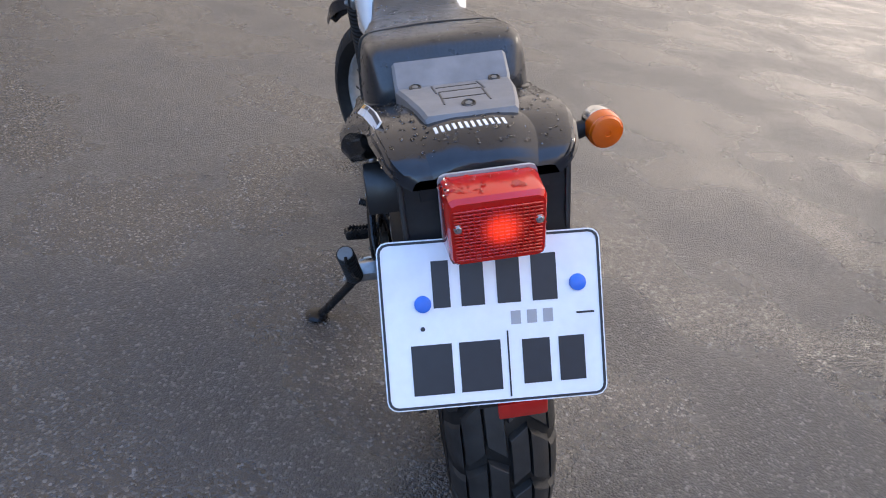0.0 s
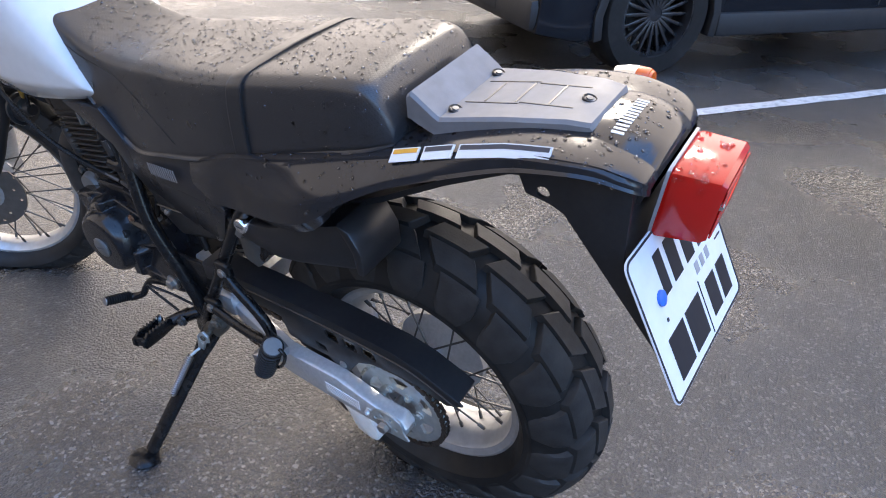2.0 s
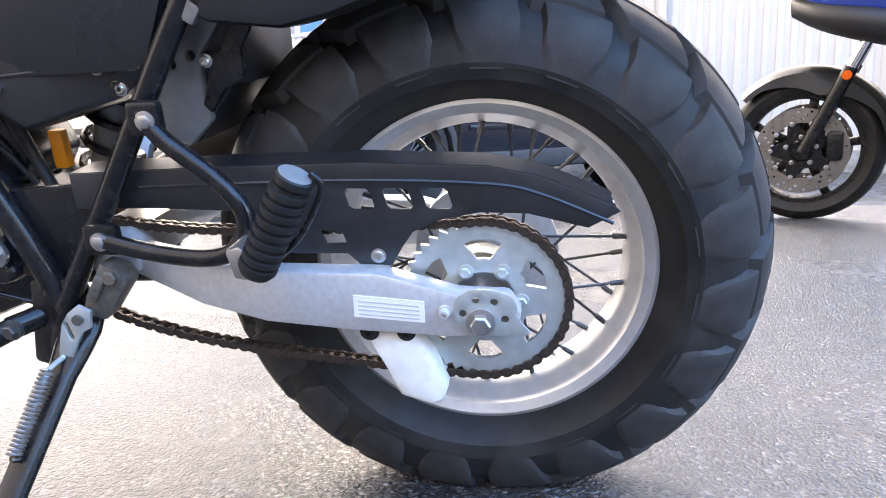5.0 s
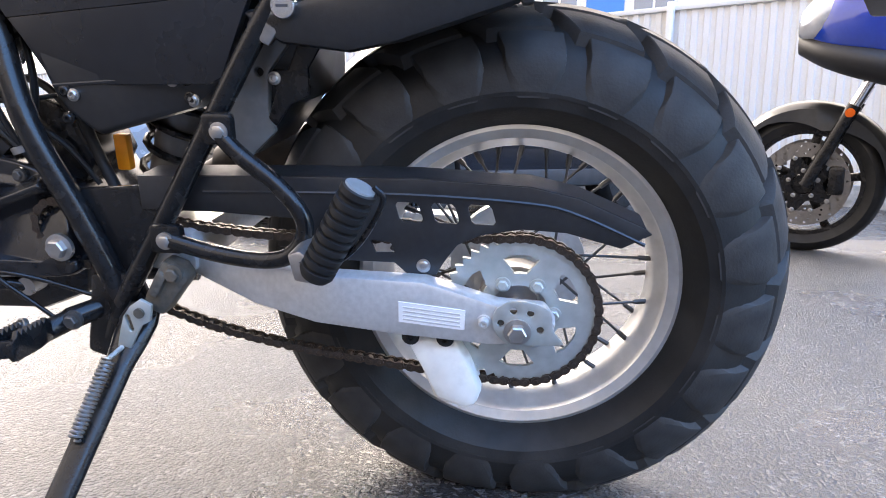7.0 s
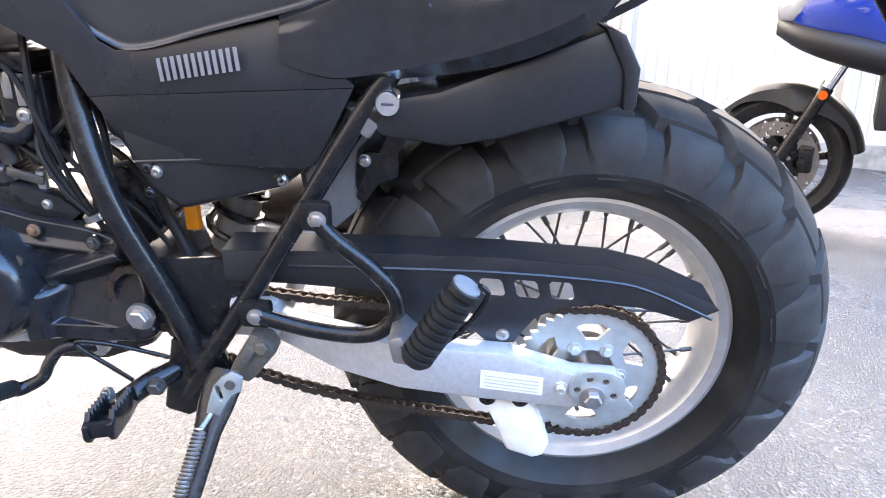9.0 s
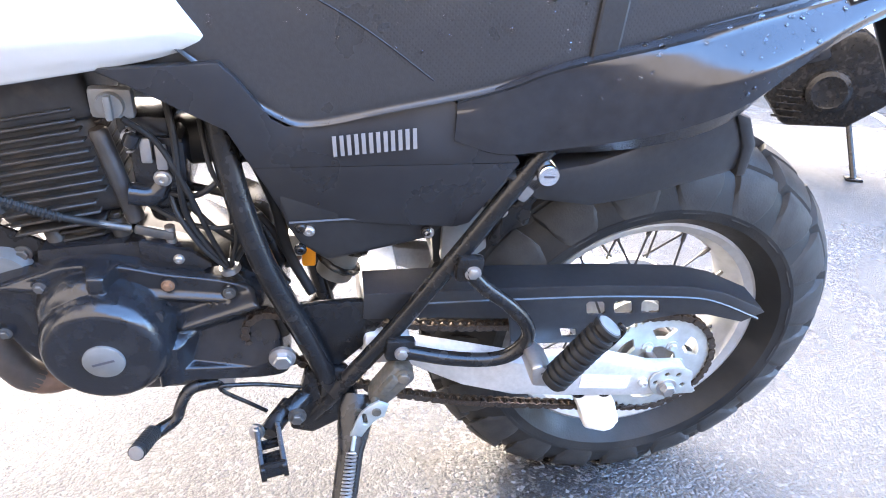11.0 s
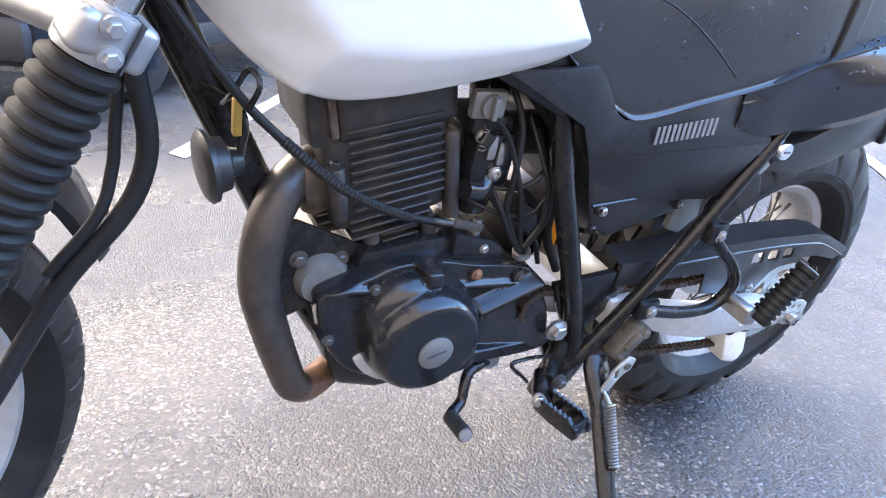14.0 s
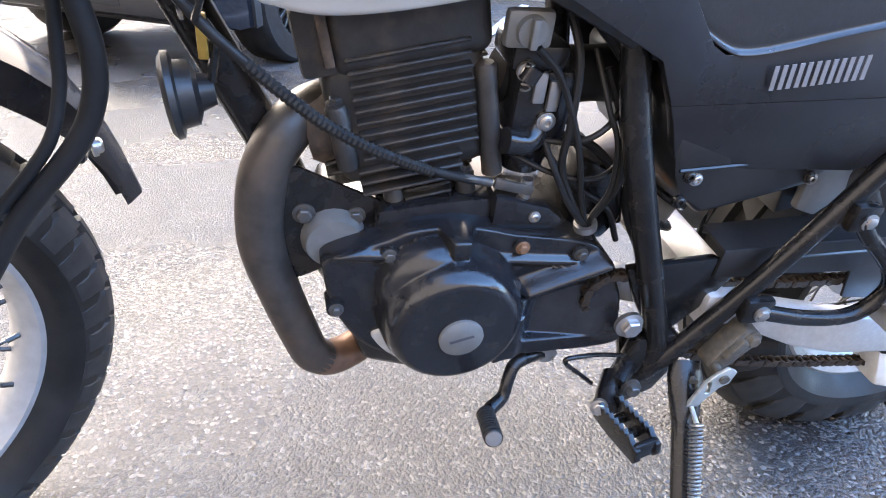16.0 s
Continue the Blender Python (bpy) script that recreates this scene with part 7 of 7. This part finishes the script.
for s in (-1, 1):
    part("fork_tube", tube([Vector((s * 0.10, 1.42, 0.30)) + fd * 0.34, Vector((s * 0.10, 1.42, 0.30)) + fd * 0.78], 0.021, 16, smooth=False), CHROME, forkb)
    part("reflector", lathe([(0, 0), (0.018, 0), (0.018, 0.008), (0, 0.009)], frame_to(Vector((s * 0.128, 1.42, 0.30)) + fd * 0.33, (s, 0, 0)), 14), ORANGE, forkb)
mgb = []
for a in np.linspace(radians(-80), radians(46), 24):
    r, q = 0.325, math.degrees(a)
    dip = 0.022 + 0.062 * max(0.0, 1.0 - abs(q + 14) / 46.0)
    wide = 0.078 + 0.022 * max(0.0, 1.0 - abs(q + 14) / 30.0)
    mgb.append([(x, 1.43 + r2 * math.sin(a), 0.30 + r2 * math.cos(a)) for x, r2 in ((-wide, r - dip - 0.01), (-0.072, r - 0.012), (-0.04, r + 0.008), (0, r + 0.017), (0.04, r + 0.008), (0.072, r - 0.012), (wide, r - dip - 0.01), (wide - 0.006, r - dip - 0.01), (0.064, r - 0.017), (0, r + 0.010), (-0.064, r - 0.017), (-wide + 0.006, r - dip - 0.01))])
part("front_mudguard", rings(bmesh.new(), mgb), GUARDPAINT, blue, "dark grey front mudguard")


def half_ring(y, w, zb, zt):
    h = zt - zb
    return [(-w * 0.6, y, zb), (-w, y, zb + 0.35 * h), (-w * 0.9, y, zb + 0.75 * h), (-w * 0.4, y, zt), (w * 0.4, y, zt), (w * 0.9, y, zb + 0.75 * h), (w, y, zb + 0.35 * h), (w * 0.6, y, zb)]


fair = part("fairing", loft([half_ring(r[0] + 0.15, r[1], r[2] - 0.10, r[3] - 0.10) for r in ((1.31, 0.05, 1.01, 1.08), (1.27, 0.13, 0.95, 1.13), (1.17, 0.20, 0.89, 1.21), (1.03, 0.23, 0.85, 1.27), (0.89, 0.22, 0.81, 1.23), (0.77, 0.19, 0.77, 1.13))], 3, 4), BIKEBLUE, blue, "glossy blue half fairing")
part("headlamp", loft([half_ring(r[0] + 0.15, r[1], r[2] - 0.10, r[3] - 0.10) for r in ((1.345, 0.03, 1.01, 1.06), (1.325, 0.10, 0.985, 1.10), (1.25, 0.165, 0.98, 1.17), (1.17, 0.15, 1.02, 1.19))], 3, 3), HEADLAMP, fair, "clear headlamp")
part("fairing_lower", loft([half_ring(r[0] + 0.15, r[1], r[2] - 0.10, r[3] - 0.10) for r in ((1.335, 0.07, 0.93, 1.01), (1.23, 0.185, 0.87, 0.99), (1.06, 0.235, 0.81, 0.97), (0.84, 0.20, 0.75, 0.93))], 3, 3), CARTRIM, fair, "black lower cowl")
part("windscreen", loft([half_ring(r[0] + 0.15, r[1], r[2] - 0.10, r[3] - 0.10) for r in ((1.19, 0.12, 1.18, 1.21), (1.09, 0.17, 1.23, 1.37), (1.01, 0.15, 1.27, 1.45))], 2, 3), GLASSDARK, fair)
for s in (-1, 1):
    mir = part("mirror", lathe([(0, -0.02), (0.05, -0.015), (0.055, 0.005), (0, 0.01)], frame_to((s * 0.36, 1.30, 1.14), (0, -1, 0)) @ Matrix.Diagonal((1.4, 0.8, 1, 1)), 20), CARTRIM, blue)
    part("mirror_stay", tube([(s * 0.16, 1.30, 1.00), (s * 0.26, 1.31, 1.07), (s * 0.34, 1.31, 1.13)], 0.008, 8), CARTRIM, mir)
part("handlebar", tube([(-0.38, 1.0, 1.06), (-0.2, 1.10, 1.08), (0, 1.14, 1.06), (0.2, 1.10, 1.08), (0.38, 1.0, 1.06)], 0.014, 10), FRAME, blue)
part("fuel_tank", loft([half_ring(*r) for r in ((1.06, 0.10, 0.80, 0.96), (0.98, 0.16, 0.76, 1.03), (0.85, 0.18, 0.75, 1.03), (0.72, 0.15, 0.76, 0.95), (0.62, 0.09, 0.78, 0.86))], 3, 4), BIKEBLUE, blue, "blue fuel tank")
part("seat", loft([half_ring(*r) for r in ((0.68, 0.09, 0.78, 0.85), (0.5, 0.15, 0.76, 0.85), (0.25, 0.15, 0.80, 0.90), (0.0, 0.13, 0.84, 0.95), (-0.2, 0.09, 0.88, 0.97))], 3, 4), VINYL, blue)
part("tail", loft([half_ring(*r) for r in ((0.3, 0.16, 0.72, 0.82), (0.0, 0.15, 0.76, 0.87), (-0.25, 0.10, 0.84, 0.94), (-0.36, 0.05, 0.88, 0.95))], 3, 4), BIKEBLUE, blue)
part("rear_mudguard", tube([(0, -0.20, 0.86), (0, -0.32, 0.74), (0, -0.38, 0.60)], [0.07, 0.06, 0.04], 10), CARTRIM, blue)
eng = part("engine", slab([(0.98, 0.62), (0.70, 0.66), (0.55, 0.56), (0.52, 0.36), (0.66, 0.24), (0.92, 0.22), (1.02, 0.34)], -0.19, 0.19, 0.03), FRAME, blue, "black engine block")
part("clutch_cover", lathe([(0, 0), (0.095, 0), (0.09, 0.03), (0.07, 0.04), (0.06, 0.036), (0, 0.036)], axis_x(-0.19, 0.78, 0.40), 32), FRAME, eng)
part("side_cover", slab([(0.98, 0.60), (0.84, 0.62), (0.80, 0.54), (0.90, 0.50), (0.99, 0.50)], -0.215, -0.18, 0.012), ENGINE, eng)
for i in range(5):
    part("case_rib", block((-0.196, 0.92, 0.27 + 0.03 * i), (0.016, 0.12, 0.008), 0.003), FRAME, eng)
part("radiator", block((0, 1.06, 0.60), (0.34, 0.05, 0.26), 0.01), CARTRIM, blue)
part("swingarm", slab([(0.55, 0.44), (0.0, 0.34), (-0.05, 0.33), (-0.05, 0.28), (0.0, 0.27), (0.55, 0.35)], -0.15, -0.11, 0.008), FRAME, blue)
part("swingarm", slab([(0.55, 0.44), (0.0, 0.34), (-0.05, 0.33), (-0.05, 0.28), (0.0, 0.27), (0.55, 0.35)], 0.11, 0.15, 0.008), FRAME, blue)
part("footpeg", tube([(-0.16, 0.52, 0.38), (-0.27, 0.52, 0.38)], 0.014, 10, smooth=False), FRAME, blue)
foot2 = BB.inverted() @ Vector((BB @ Vector((-0.30, 0.60, 0.0))).to_tuple()[:2] + (swell(*(BB @ Vector((-0.30, 0.60, 0.0))).to_tuple()[:2]) + 0.008,))
st2 = part("side_stand", tube([(-0.15, 0.66, 0.28), foot2], 0.012, 10, smooth=False), FRAME, blue, "black side stand")
part("stand_foot", block(foot2, (0.05, 0.07, 0.012), 0.004), FRAME, st2)
part("muffler", lathe([(0, 0), (0.04, 0), (0.06, 0.06), (0.06, 0.4), (0.05, 0.44), (0, 0.44)], frame_to((0.18, 0.36, 0.40), (0.05, -1, 0.35)), 24), ALU, blue)

# ---- rain drops on seat, tail, panel and lamp ----


def drops(name, targets, count, box, rad, parent, seed, flat=0.5):
    rng = random.Random(seed)
    bm = bmesh.new()
    trees = [skin_of(ob) for ob in targets]
    made = 0
    for _ in range(count * 4):
        if made >= count:
            break
        x, y, z = (rng.uniform(*b) for b in box)
        d = Vector((x * 4.0 * rng.uniform(0.0, 1.0), 0, -1)) if rng.random() < 0.6 else Vector((1 if x < 0 else -1, 0, -0.25))
        o = Vector((x, y, 1.2)) if d.z == -1 and d.x == 0 else Vector((x, y, z)) - d.normalized() * 0.4
        best = None
        for tree in trees:
            p, nrm, _, dist = tree.ray_cast(o, d.normalized())
            if p is not None and (best is None or dist < best[2]):
                best = (p, nrm, dist)
        if best is None:
            continue
        p, nrm, _ = best
        if nrm.dot(d) > 0:
            nrm = -nrm
        r = rad * rng.choice((0.35, 0.4, 0.5, 0.6, 0.8, 1.0, 1.2))
        m = frame_to(p, nrm) @ pose(0, 0, 0, 0, 0, rng.uniform(0, 360)) @ Matrix.Diagonal((rng.uniform(0.8, 1.3), 1, 1, 1))
        lathe([(r, -0.0004), (r * 0.92, r * flat * 0.5), (r * 0.6, r * flat * 0.88), (0.0001, r * flat)], m, 8, bm)
        made += 1
    ob = part(name, bm, WATER, parent, "beads of rain water", angle=80)
    tagged(ob, "beads of rain water", kind="stuff")
    return ob


seat_tree = skin_of(seat)
for sgn in (-1, 1):
    line_ = []
    for y, z in curve_points([(0.70, 0.872), (0.681, 0.864), (0.623, 0.845), (0.572, 0.838), (0.518, 0.832), (0.477, 0.817), (0.43, 0.791), (0.377, 0.756)], 4):
        hit, *_ = seat_tree.ray_cast(Vector((sgn * 0.4, y, z)), Vector((-sgn, 0, 0)))
        if hit is not None:
            line_.append(hit)
    part("seam", tube(line_, 0.0010, 6, 2), RUBBER_SOFT, seat)
drops("rain_water", [seat], 2000, ((-0.13, 0.13), (-0.03, 0.76), (0.78, 0.95)), 0.0024, seat, 3)
drops("rain_water", [tail], 1500, ((-0.13, 0.13), (-0.33, 0.24), (0.74, 0.93)), 0.0024, tail, 5)
drops("rain_water", [lamp], 60, ((-0.05, 0.05), (-0.40, -0.35), (0.88, 0.90)), 0.0030, lamp, 7)
